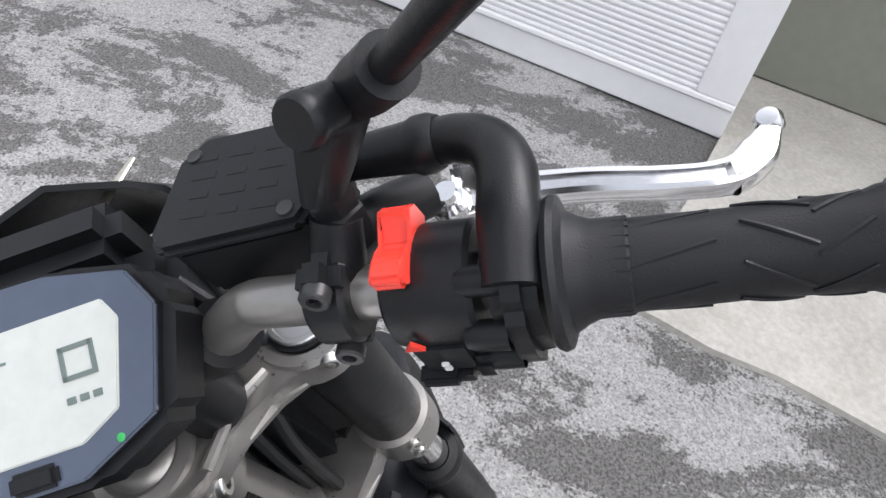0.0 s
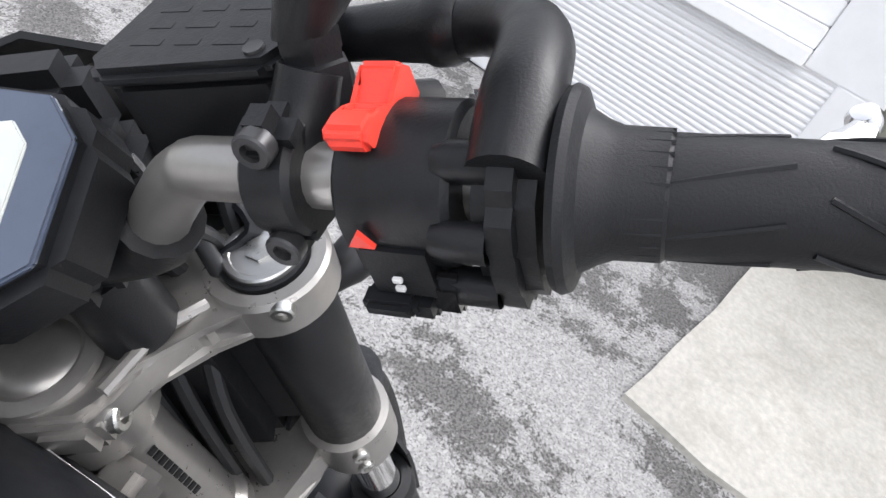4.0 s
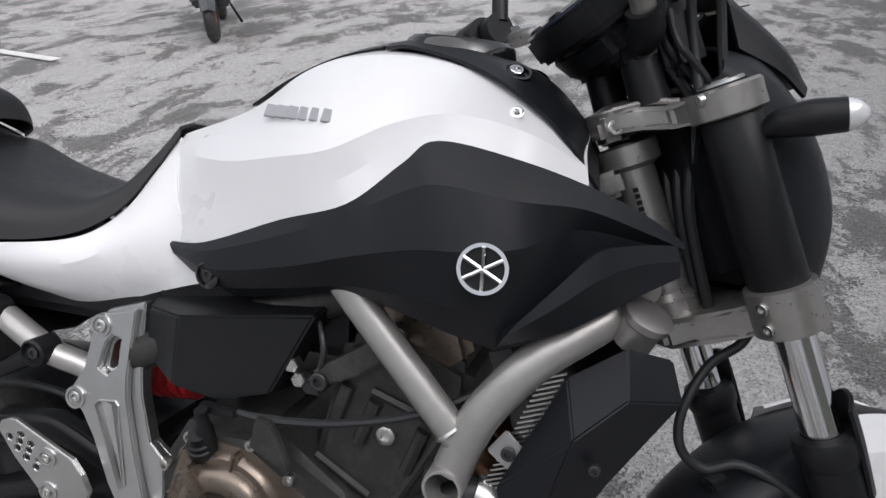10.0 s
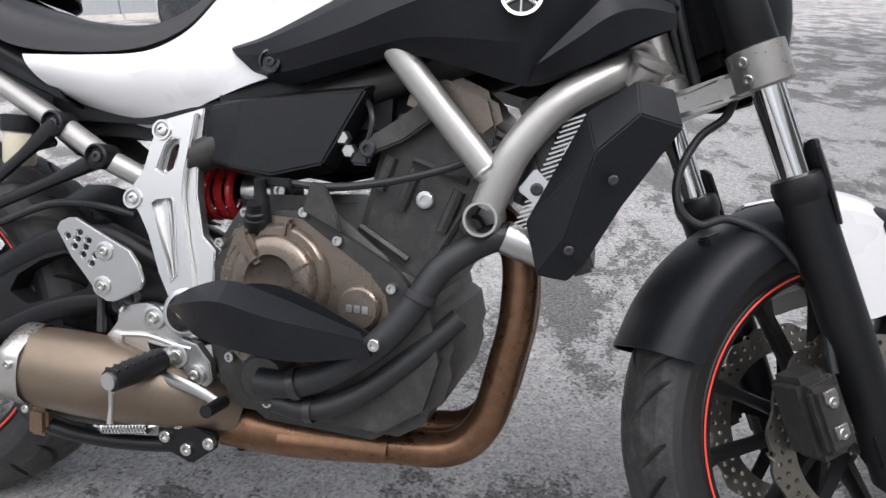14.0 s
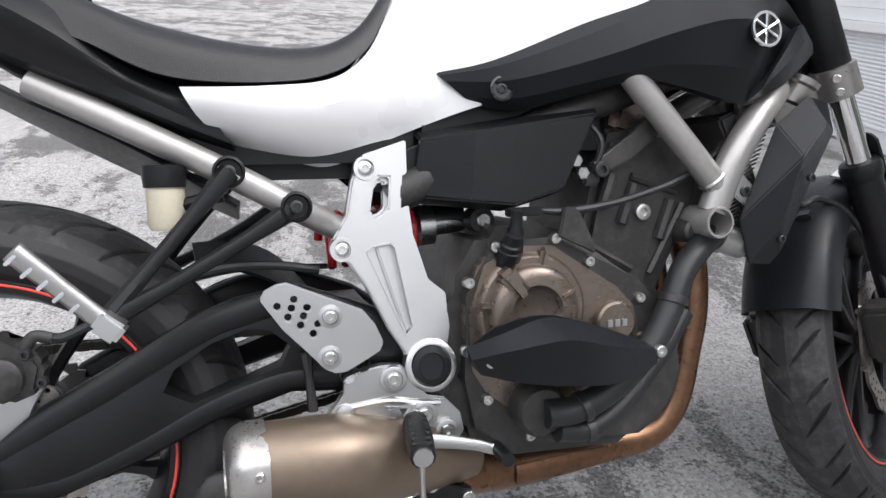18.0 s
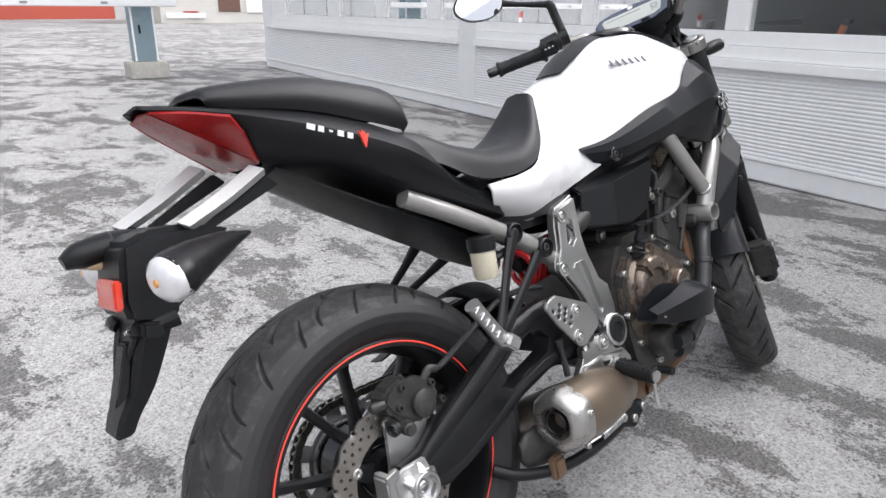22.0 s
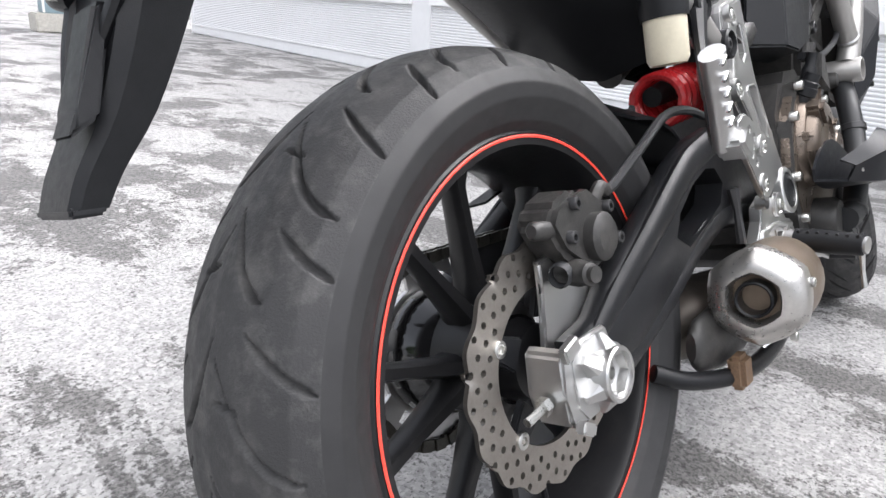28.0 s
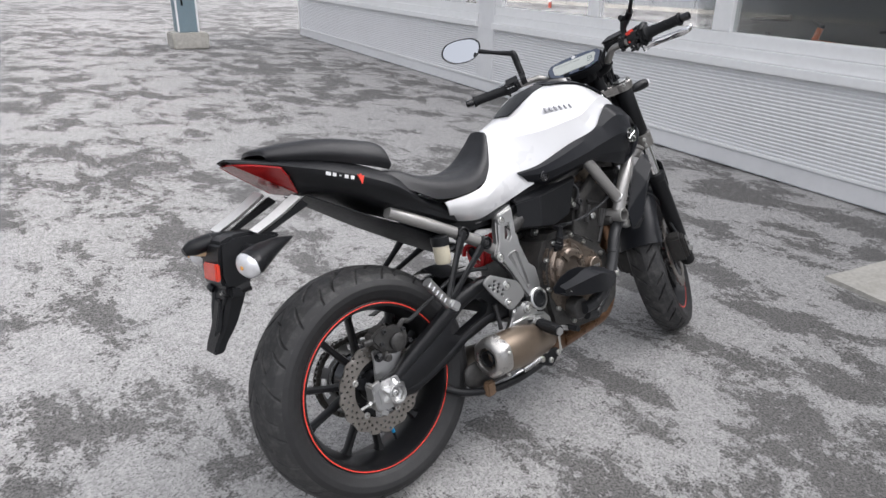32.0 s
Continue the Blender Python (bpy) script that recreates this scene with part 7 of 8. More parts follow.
for s in (-1, 1):
    y = 0.105 * s
    leg = legged("fork_leg", lathe([(-0.003, 0.0), (-0.003, 0.0265), (-0.03, 0.0275), (-0.035, 0.0305), (-0.215, 0.0305), (-0.222, 0.026), (-0.222, 0)], 30, (0.04, y, 0), (0, 0, 1)), BLACK, label="black upper fork tube cover")
    legged("inner_tube", lathe([(-0.20, 0.0208), (-0.44, 0.0208)], 30, (0.04, y, 0), (0, 0, 1)), CHROME, leg, "chromed fork tube")
    legged("dust_seal", lathe([(-0.385, 0.0215), (-0.388, 0.031), (-0.398, 0.034), (-0.412, 0.033), (-0.42, 0.030), (-0.42, 0.0)], 30, (0.04, y, 0), (0, 0, 1)), BLACK, leg)
    legged("slider", lathe([(-0.40, 0.0), (-0.41, 0.0295), (-0.60, 0.0295), (-0.74, 0.027), (-0.80, 0.027), (-0.81, 0.02), (-0.81, 0)], 26, (0.04, y, 0), (0, 0, 1)), BLACK, leg, "black fork slider")
    guard_arc = [[(0.04 + 0.037 * math.cos(g), y + 0.037 * math.sin(g), -0.345 - 0.02 * abs(math.sin(g - 0.3 * s))), (0.04 + 0.037 * math.cos(g), y + 0.037 * math.sin(g), -0.40), (0.04 + 0.034 * math.cos(g), y + 0.034 * math.sin(g), -0.46)] for g in (s * radians(d) for d in (-25, 5, 35, 65))]
    legged("guard", skin(guard_arc, 10, 0.004), BLACK, leg, "black fork guard tongue")
    legged("fork_cap_hex", lathe([(0.007, 0.0), (0.007, 0.0095), (0.0095, 0.0095), (0.0098, 0.008), (0.0098, 0)], 6, (0.04, y, -0.008), (0, 0, 1)), BOLT, leg)
    legged("fork_cap", lathe([(0.004, 0.0), (0.004, 0.0235), (0.0075, 0.0232), (0.0085, 0.0220), (0.0085, 0.0190), (0.0075, 0.0180), (0.0078, 0.0)], 32, (0.04, y, -0.008), (0, 0, 1)), SILVER, leg, "bright fork cap")
    legged("lower_clamp_ring", lathe([(-0.215, 0.0285), (-0.217, 0.0365), (-0.266, 0.0365), (-0.269, 0.031), (-0.269, 0.021)], 30, (0.04, y, 0), (0, 0, 1)), GUN, leg, "grey lower clamp ring")
    for h in (-0.231, -0.254):
        bolt((0.006, y + 0.012 * s, h), leg, (-1, 0.35 * s, 0), 0.007, 0.004, BOLT, matrix=LEG)
    legged("axle_clamp", box((0.04, y, -0.749), (0.05, 0.05, 0.06), 0.01), BLACK, leg)
    cal_f = legged("front_caliper", merge(box((-0.045, 0.098 * s, -0.674), (0.055, 0.06, 0.11), 0.01), box((-0.045, 0.130 * s, -0.674), (0.045, 0.016, 0.085), 0.006)), ENGINE, leg, "black front brake caliper")
    for k in range(2):
        bolt((-0.045, 0.138 * s, -0.654 - 0.04 * k), cal_f, (0, s, 0), 0.007, 0.005, BOLT, matrix=LEG)
    for k in range(2):
        legged("pad_pin", box((-0.045, 0.1395 * s, -0.646 - 0.045 * k), (0.02, 0.004, 0.016), 0.001), BOLT, cal_f)

yoke_pts = [(-0.038, -0.03), (-0.03, -0.042), (-0.004, -0.055), (0.022, -0.074), (0.028, -0.10), (0.040, -0.130), (0.064, -0.140), (0.088, -0.130), (0.100, -0.10), (0.094, -0.078), (0.070, -0.058), (0.056, -0.03)]
YOKE_DROP = 0.014
yoke_bm = prism(yoke_pts + [(a, -b) for a, b in yoke_pts[::-1]], -0.019, 0.006, 0.005, "xy")
for v in yoke_bm.verts:
    v.co.z -= YOKE_DROP * min(1.0, max(0.0, (abs(v.co.y) - 0.045) / 0.035))
yoke = turned("top_clamp", yoke_bm, GUN, label="titanium-grey upper fork clamp")
for s in (-1, 1):
    turned("clamp_boss", lathe([(-0.021, 0.036), (-0.019, 0.0385), (0.006, 0.0385), (0.009, 0.036), (0.009, 0.0285), (0.006, 0.028)], 32, (0.064, 0.105 * s, -YOKE_DROP), (0, 0, 1)), GUN, yoke, "machined ring round the fork tube")
    turned("arm_rib", sweep([(-0.022, 0.040 * s, 0.006), (0.012, 0.058 * s, 0.002), (0.034, 0.076 * s, -0.007)], 0.004, 8), GUN, yoke)
    turned("arm_rib", sweep([(0.050, 0.030 * s, 0.006), (0.066, 0.050 * s, 0.004), (0.084, 0.070 * s, -0.004)], 0.004, 8), GUN, yoke)
    bolt((0.030, 0.118 * s, -0.012), yoke, (-1, 0, 0), 0.007, 0.005, BOLT, "pinch_bolt", matrix=FRONT)
turned("stem_nut", lathe([(0.004, 0.034), (0.008, 0.033), (0.010, 0.026), (0.008, 0.023), (0.010, 0.021), (0.013, 0.013), (0.011, 0)], 32, (0, 0, 0), (0, 0, 1)), GUN, yoke, "grey stem nut")
turned("stem_clamp", box((-0.026, -0.020, -0.012), (0.03, 0.036, 0.028), 0.006), GUN, yoke)
bolt((-0.026, -0.038, -0.012), yoke, (0, -1, 0), 0.009, 0.006, BOLT, "pinch_bolt", matrix=FRONT)
turned("riser", merge(lathe([(0.0, 0.022), (0.05, 0.02), (0.05, 0)], 20, (0.02, -0.045, 0.0), (0, 0, 1)), lathe([(0.0, 0.022), (0.05, 0.02), (0.05, 0)], 20, (0.02, 0.045, 0.0), (0, 0, 1)), box((0.02, -0.045, 0.058), (0.045, 0.04, 0.04), 0.01), box((0.02, 0.045, 0.058), (0.045, 0.04, 0.04), 0.01)), BLACK, yoke)
low_pts = [(-0.035, -0.03), (0.0, -0.045), (0.030, -0.075), (0.05, -0.09), (0.085, -0.08), (0.065, -0.03)]
turned("lower_clamp", prism(low_pts + [(a, -b) for a, b in low_pts[::-1]], -0.270, -0.235, 0.006, "xy"), GUN, yoke, "grey lower fork clamp")

bar_r = [(0.02, 0.0, 0.065), (0.02, -0.055, 0.065), (0.016, -0.085, 0.074), (0.005, -0.108, 0.103), (-0.006, -0.130, 0.128), (-0.016, -0.154, 0.136), (-0.0577, -0.2825, 0.1507), (-0.0885, -0.378, 0.1615)]
bar = turned("handlebar", sweep([(a, -b, c) for a, b, c in bar_r[:0:-1]] + bar_r, [0.011, 0.011, 0.011, 0.0125, 0.0145, 0.0145, 0.0145, 0.0125, 0.011, 0.011, 0.011], 16, 90), GUN, label="titanium-grey handlebar turned to the left")
turned("bar_mount", sweep([(0.009, 0.100, 0.092), (0.016, 0.085, 0.074), (0.02, 0.055, 0.066), (0.02, 0.0, 0.065), (0.02, -0.055, 0.066), (0.016, -0.085, 0.074), (0.009, -0.100, 0.092)], 0.0185, 14, 40), BLACK, bar, "black rubber sleeve over the bar's middle")
BAR_END, BAR_IN = Vector((-0.0890, -0.3791, 0.1616)), Vector((-0.0482, -0.2533, 0.1473))


def ribs_on(parent, a, b, r, side):
    """Raised diagonal bars moulded into the grip."""
    way = (b - a).normalized()
    up = Vector((0, 0, 1))
    out = way.cross(up).normalized()
    for k in range(7):
        ang = k * 0.9
        for u0, u1, d in ((0.14, 0.40, 0.5), (0.46, 0.62, -0.7), (0.62, 0.74, 0.6)):
            pts = []
            for t in range(5):
                u = u0 + (u1 - u0) * t / 4
                an = ang + d * t / 4
                pts.append(a.lerp(b, u) + (up * math.sin(an) + out * math.cos(an)) * r)
            turned("grip_rib", sweep(pts, 0.0009, 5, 6), GRIP, parent)


def hand_grip(side):
    e, i = BAR_END.copy(), BAR_IN.copy()
    if side > 0:
        e.y, i.y = -e.y, -i.y
        i = i.lerp(e, -0.12)
    way = e - i
    n = way.normalized()
    L = way.length - 0.006
    g = turned("grip", lathe([(0.0, 0.0145), (0.0, 0.0280), (0.0022, 0.0290), (0.0045, 0.0280), (0.0065, 0.0225), (0.011, 0.0198), (0.015, 0.0182), (0.027, 0.0178), (0.028, 0.0168), (L * 0.55, 0.0158), (L - 0.026, 0.0164), (L - 0.022, 0.0178), (L - 0.019, 0.0180), (L - 0.018, 0.0196), (L - 0.014, 0.0202), (L - 0.011, 0.0194), (L - 0.010, 0.0)], 36, i, n), GRIP, bar, "black rubber grip with moulded bars")
    for k in range(26):
        a = 2 * math.pi * k / 26
        up = Vector((0, 0, 1))
        out = n.cross(up).normalized()
        q = (up * math.sin(a) + out * math.cos(a)) * 0.0175
        turned("grip_tooth", sweep([i + n * 0.016 + q, i + n * 0.0265 + q], 0.0006, 4), GRIP, g)
    ribs_on(g, i, e, 0.0162, side)
    turned("bar_end_weight", lathe([(L - 0.010, 0.0122), (L - 0.008, 0.0126), (L + 0.012, 0.0128), (L + 0.017, 0.0116), (L + 0.018, 0.0080), (L + 0.008, 0.0070), (L + 0.008, 0)], 30, i, n), GLOSS, g, "gloss black bar end weight")
    return g


hand_grip(-1), hand_grip(1)


N_BAR = (BAR_END - BAR_IN).normalized()
OUT_BAR = N_BAR.cross(Vector((0, 0, 1))).normalized()  # towards the rider or away, across the bar
if OUT_BAR.x < 0:
    OUT_BAR = -OUT_BAR
BASIS = Matrix.Translation(BAR_IN) @ Matrix((OUT_BAR, -N_BAR, OUT_BAR.cross(-N_BAR))).transposed().to_4x4()  # x ahead, y inboard, z up


def at_bar(name, bm, mat, parent, label="", sharp=38, shift=0.0):
    return part(name, bm, mat, parent, label, sharp, FRONT @ BASIS @ Matrix.Translation((0, shift, 0)))


house = at_bar("switch_housing", merge(lathe([(0.0, 0.0), (0.0, 0.0225), (0.002, 0.0245), (0.022, 0.0245), (0.026, 0.023), (0.034, 0.0225), (0.036, 0.020), (0.036, 0)], 32, (0, 0.026, 0), (0, 1, 0)), box((-0.009, 0.044, -0.012), (0.034, 0.034, 0.034), 0.007)), BLACK, bar, "black right switch housing")
rim_t = [(a * 0.93, b * 0.93) for a, b in [(0.012, 0.024), (-0.010, 0.029), (-0.026, 0.018), (-0.031, 0.0), (-0.029, -0.020), (-0.022, -0.034), (-0.006, -0.037), (0.012, -0.030), (0.026, -0.012), (0.030, 0.008), (0.026, 0.022)]]
at_bar("throttle_housing", prism(rim_t, 0.003, 0.020, 0.005), BLACK, house, "black throttle housing")
for q in ((-0.026, -0.022), (-0.028, 0.004), (-0.012, 0.022), (0.018, -0.024)):
    at_bar("screw_boss", lathe([(-0.004, 0.006), (0.008, 0.0058), (0.012, 0.0045), (0.012, 0)], 14, (q[0] * 0.86, 0.019, q[1] * 0.86), (0, 1, 0)), BLACK, house)
at_bar("throttle_elbow", sweep([(-0.014, 0.011, 0.018), (0.010, 0.011, 0.024), (0.034, 0.013, 0.022), (0.050, 0.021, 0.018), (0.059, 0.034, 0.014), (0.062, 0.046, 0.011)], [0.0110, 0.0118, 0.0116, 0.0110, 0.0104, 0.0102], 18, 30), BLACK, house, "moulded black throttle elbow")
at_bar("throttle_sleeve", merge(lathe([(0.0, 0.0), (0.0, 0.0115), (0.004, 0.0130), (0.010, 0.0130), (0.013, 0.0115), (0.035, 0.0100), (0.050, 0.0095), (0.052, 0.008), (0.052, 0.0)], 18, (0.062, 0.044, 0.011), (0.02, 1, -0.06)), box((0.063, 0.103, 0.008), (0.016, 0.014, 0.018), 0.003)), BLACK, house, "ribbed black cable sleeve")
at_bar("throttle_cable", sweep([(0.063, 0.10, 0.008), (0.070, 0.13, 0.010), (0.085, 0.165, 0.008), (0.068, 0.20, -0.02), (0.055, 0.215, -0.08), (0.04, 0.21, -0.16)], 0.0055, 10), HOSE, house)
red_p = [(a * 0.84, b * 0.84) for a, b in [(-0.0185, 0.0), (-0.0225, 0.0055), (-0.0215, 0.0105), (-0.0120, 0.0125), (-0.0060, 0.0085), (0.0010, 0.0065), (0.0065, 0.0105), (0.0110, 0.0180), (0.0145, 0.0185), (0.0180, 0.0125), (0.0235, 0.0080), (0.0265, 0.0010), (0.0200, -0.004), (0.0, 0.0005)]]
red = at_bar("kill_switch", prism(red_p, 0.0475, 0.0605, 0.0022), RED, house, "red engine stop switch")
red.data.transform(FRONT @ BASIS @ Matrix.Translation((0.003, -0.0005, 0.0180)) @ pose(0, 0, 0, 0, 14, 0) @ (FRONT @ BASIS).inverted())
at_bar("stop_symbol", merge(lathe([(0.0, 0.0021), (0.0005, 0.0026), (0.0, 0.0026)], 18, (-0.006, 0.0435, 0.0226), (-0.26, 0, 1)), box((0.0, 0.0435, 0.0231), (0.006, 0.0006, 0.0006), 0), lathe([(0.0, 0.0020), (0.0005, 0.0024), (0.0, 0.0024)], 18, (0.006, 0.0435, 0.0226), (0.26, 0, 1))), MARK, house, "white run and stop symbols")
at_bar("hazard_mark", prism([(0.0, -0.004), (0.0, 0.004), (0.006, 0.0)], -0.001, 0.0008, 0, "xy"), RED, house, "small red triangle").data.transform(FRONT @ BASIS @ Matrix.Translation((-0.0262, 0.052, 0.000)) @ pose(0, 0, 0, 0, -90, 0) @ (FRONT @ BASIS).inverted())
at_bar("hazard_switch", merge(box((-0.026, 0.050, -0.026), (0.010, 0.018, 0.007), 0.002), box((-0.022, 0.040, -0.028), (0.012, 0.014, 0.014), 0.004)), BLACK, house)
at_bar("starter_button", box((-0.0245, 0.030, -0.020), (0.008, 0.012, 0.016), 0.003), GLOSS, house)
for k in range(2):
    at_bar("symbol_dot", box((-0.0275, 0.0445, -0.013 - 0.004 * k), (0.0016, 0.003, 0.002), 0.0003), MARK, house)

clampR = at_bar("mirror_clamp", merge(lathe([(-0.009, 0.0), (-0.009, 0.0175), (-0.007, 0.0195), (0.007, 0.0195), (0.009, 0.0175), (0.009, 0.0)], 28, (0, 0.086, 0), (0, 1, 0)), box((-0.003, 0.085, 0.020), (0.020, 0.019, 0.016), 0.006, Matrix.Rotation(radians(-10), 4, "Y")), box((-0.011, 0.086, -0.014), (0.019, 0.018, 0.015), 0.006, Matrix.Rotation(radians(10), 4, "Y")), sweep([(0.004, 0.086, 0.006), (0.014, 0.083, 0.014), (0.022, 0.080, 0.024)], [0.012, 0.0115, 0.0108], 14)), BLACK, bar, "black brake clamp with mirror mount")
for q in ((-0.0125, 0.085, 0.0215), (-0.0205, 0.086, -0.0135)):
    at_bar("bolt", lathe([(-0.004, 0), (-0.004, 0.0062), (0.001, 0.0062), (0.0018, 0.0055), (0.0018, 0.0032), (-0.001, 0.003), (-0.001, 0)], 16, q, (-1, 0, 0.12)), BLACKBOLT, clampR)


def hull(*rings):
    """A solid stretched over rings of (centre, axis, radius)."""
    bm = bmesh.new()
    for c, axis, r in rings:
        q = Vector(axis).normalized().to_track_quat("Z", "Y").to_matrix()
        for k in range(14):
            a = 2 * math.pi * k / 14
            bm.verts.new(Vector(c) + q @ Vector((r * math.cos(a), r * math.sin(a), 0)))
    found = bmesh.ops.convex_hull(bm, input=list(bm.verts))
    loose = [g for g in found["geom_interior"] if isinstance(g, bmesh.types.BMVert)]
    bmesh.ops.delete(bm, geom=loose, context="VERTS")
    return bm


at_bar("mirror_joint", hull(((0.026, 0.081, 0.034), (0.3, 0, 1), 0.0098), ((0.028, 0.070, 0.066), (-0.8, 0.3, 0.5), 0.0088), ((0.032, 0.068, 0.070), (-0.8, 0.3, 0.5), 0.0092), ((0.049, 0.063, 0.056), (-0.6, -0.65, 0.6), 0.0098)), BLACK, clampR, "black mirror swivel", sharp=30)
at_bar("swivel_nut", lathe([(-0.010, 0.0108), (0.0, 0.0116), (0.007, 0.0116), (0.008, 0.0102), (0.011, 0.0102), (0.012, 0.0108), (0.018, 0.0108), (0.019, 0)], 6, (0.022, 0.080, 0.018), (0.35, 0.02, 1)), BLACK, clampR)
at_bar("swivel_cap", lathe([(-0.014, 0.0085), (-0.003, 0.0092), (0.0, 0.0102), (0.004, 0.0102), (0.006, 0.0090), (0.007, 0.0)], 24, (0.026, 0.067, 0.074), (-0.8, 0.3, 0.5)), BLACK, clampR)
at_bar("stem_collar", sweep([(0.050, 0.062, 0.058), (0.043, 0.050, 0.068), (0.034, 0.035, 0.082)], [0.0100, 0.0114, 0.0112], 20, 12), BLACK, clampR, "thick rubber stem collar")
at_bar("mirror_stem", sweep([(0.036, 0.038, 0.079), (0.015, 0.008, 0.112), (-0.006, -0.022, 0.145), (-0.024, -0.055, 0.180), (-0.036, -0.085, 0.215)], [0.0066, 0.0064, 0.0060, 0.0058, 0.006], 14), BLACK, clampR, "black mirror stem")


def mirror_head(m, parent):
    """A mirror: a rounded shell with the glass let into its face."""
    out = [(-0.075, 0.010), (-0.055, 0.036), (-0.01, 0.044), (0.05, 0.036), (0.075, 0.012), (0.062, -0.024), (0.02, -0.042), (-0.035, -0.036), (-0.068, -0.014)]
    loop = [Vector((a, b, 0)) for a, b in out]
    smooth = []
    for k in range(len(loop)):
        p, q, r, t = (loop[(k + d) % len(loop)] for d in (-1, 0, 1, 2))
        for u in (0.0, 0.25, 0.5, 0.75):
            smooth.append(0.5 * (2 * q + (r - p) * u + (2 * p - 5 * q + 4 * r - t) * u * u + (3 * q - p - 3 * r + t) * u ** 3))
    out = [(v.x, v.y) for v in smooth]
    bm = bmesh.new()
    rings = []
    for y, k in ((-0.004, 0.93), (-0.006, 1.0), (0.006, 1.0), (0.022, 0.72), (0.032, 0.35)):
        rings.append([bm.verts.new((a * k, y, b * k)) for a, b in out])
    for r0, r1 in zip(rings, rings[1:]):
        for k in range(len(out)):
            l = (k + 1) % len(out)
            bm.faces.new((r0[k], r0[l], r1[l], r1[k]))
    bm.faces.new(rings[-1])
    shell = part("mirror_shell", bm, BLACK, parent, "black mirror housing", 60, m)
    bm = bmesh.new()
    bm.faces.new([bm.verts.new((a * 0.93, -0.0035, b * 0.93)) for a, b in out])
    part("mirror_glass", bm, MIRROR, parent, "mirror glass", matrix=m)
    return shell


left_base = Vector((-0.040, 0.178, 0.160))
clampL = turned("clutch_clamp", merge(lathe([(-0.010, 0.0), (-0.010, 0.0205), (0.010, 0.0205), (0.010, 0.0)], 22, left_base, (-0.3, 1, 0)), sweep([left_base + Vector((0.008, 0, 0.008)), left_base + Vector((0.025, 0.004, 0.055))], 0.0115, 12)), BLACK, bar, "black clutch clamp with mirror mount")
turned("mirror_stem", sweep([left_base + Vector((0.025, 0.004, 0.05)), left_base + Vector((0.032, 0.006, 0.085)), left_base + Vector((0.035, 0.018, 0.092)), left_base + Vector((0.04, 0.07, 0.115)), left_base + Vector((0.045, 0.12, 0.14))], [0.012, 0.012, 0.009, 0.0065, 0.0085], 12), BLACK, clampL, "black mirror stem")
mirror_head(FRONT @ Matrix.Translation((0.018, 0.362, 0.320)) @ pose(0, 0, 0, 0, 20, -60) @ pose(0, 0, 0, -14, -8, 0) @ Matrix.Diagonal((0.96, 1, 0.96, 1)), clampL)
mirror_head(FRONT @ Matrix.Translation((-0.10, -0.38, 0.385)) @ pose(0, 0, 0, 0, -12, -75), clampR)
turned("left_switch", merge(lathe([(-0.022, 0.0), (-0.022, 0.024), (0.022, 0.024), (0.022, 0.0)], 22, (-0.060, 0.212, 0.160), (-0.3, 1, 0)), box((-0.075, 0.215, 0.155), (0.03, 0.04, 0.035), 0.006)), BLACK, bar, "black left switch housing")
for k in range(3):
    turned("switch_mark", box((-0.0915, 0.205 + 0.01 * k, 0.160), (0.002, 0.005, 0.004), 0.0005), MARK, bar)
turned("clutch_lever", sweep([(-0.02, 0.17, 0.15), (0.02, 0.21, 0.15), (0.01, 0.30, 0.148), (-0.035, 0.39, 0.145)], [0.011, 0.010, 0.008, 0.009], 10, flat=((0, 0, 1), 0.6)), POLISH, bar, "polished clutch lever")

def lever_blade(pts, hs, ds):
    """A forged lever: a blade along pts, hs high and ds deep, with a long recess let into its upper face."""
    c, n = spline(pts, 40), 40
    bm = bmesh.new()
    rows = []
    for k, q in enumerate(c):
        u = k / n * (len(hs) - 1)
        a = min(int(u), len(hs) - 2)
        h, d = (v[a] * (1 - u + a) + v[a + 1] * (u - a) for v in (hs, ds))
        way = (c[min(k + 1, n)] - c[max(k - 1, 0)]).normalized()
        up = Vector((-0.25, 0, 0.97))
        out = way.cross(up).normalized()
        sink = 0.0035 if 5 < k < 27 else 0.0
        sec = [(-1, -0.5), (-1, 0.5), (-0.8, 0.9), (-0.45, 1.0 - 0), (-0.4, 1 - sink / h), (0.4, 1 - sink / h), (0.45, 1.0), (0.8, 0.9), (1, 0.5), (1, -0.5), (0.7, -1), (-0.7, -1)]
        rows.append([bm.verts.new(q + out * x * d + up * z * h) for x, z in sec])
    for r0, r1 in zip(rows, rows[1:]):
        for j in range(12):
            bm.faces.new((r0[j], r0[(j + 1) % 12], r1[(j + 1) % 12], r1[j]))
    bm.faces.new(rows[0]), bm.faces.new(rows[-1])
    return bm


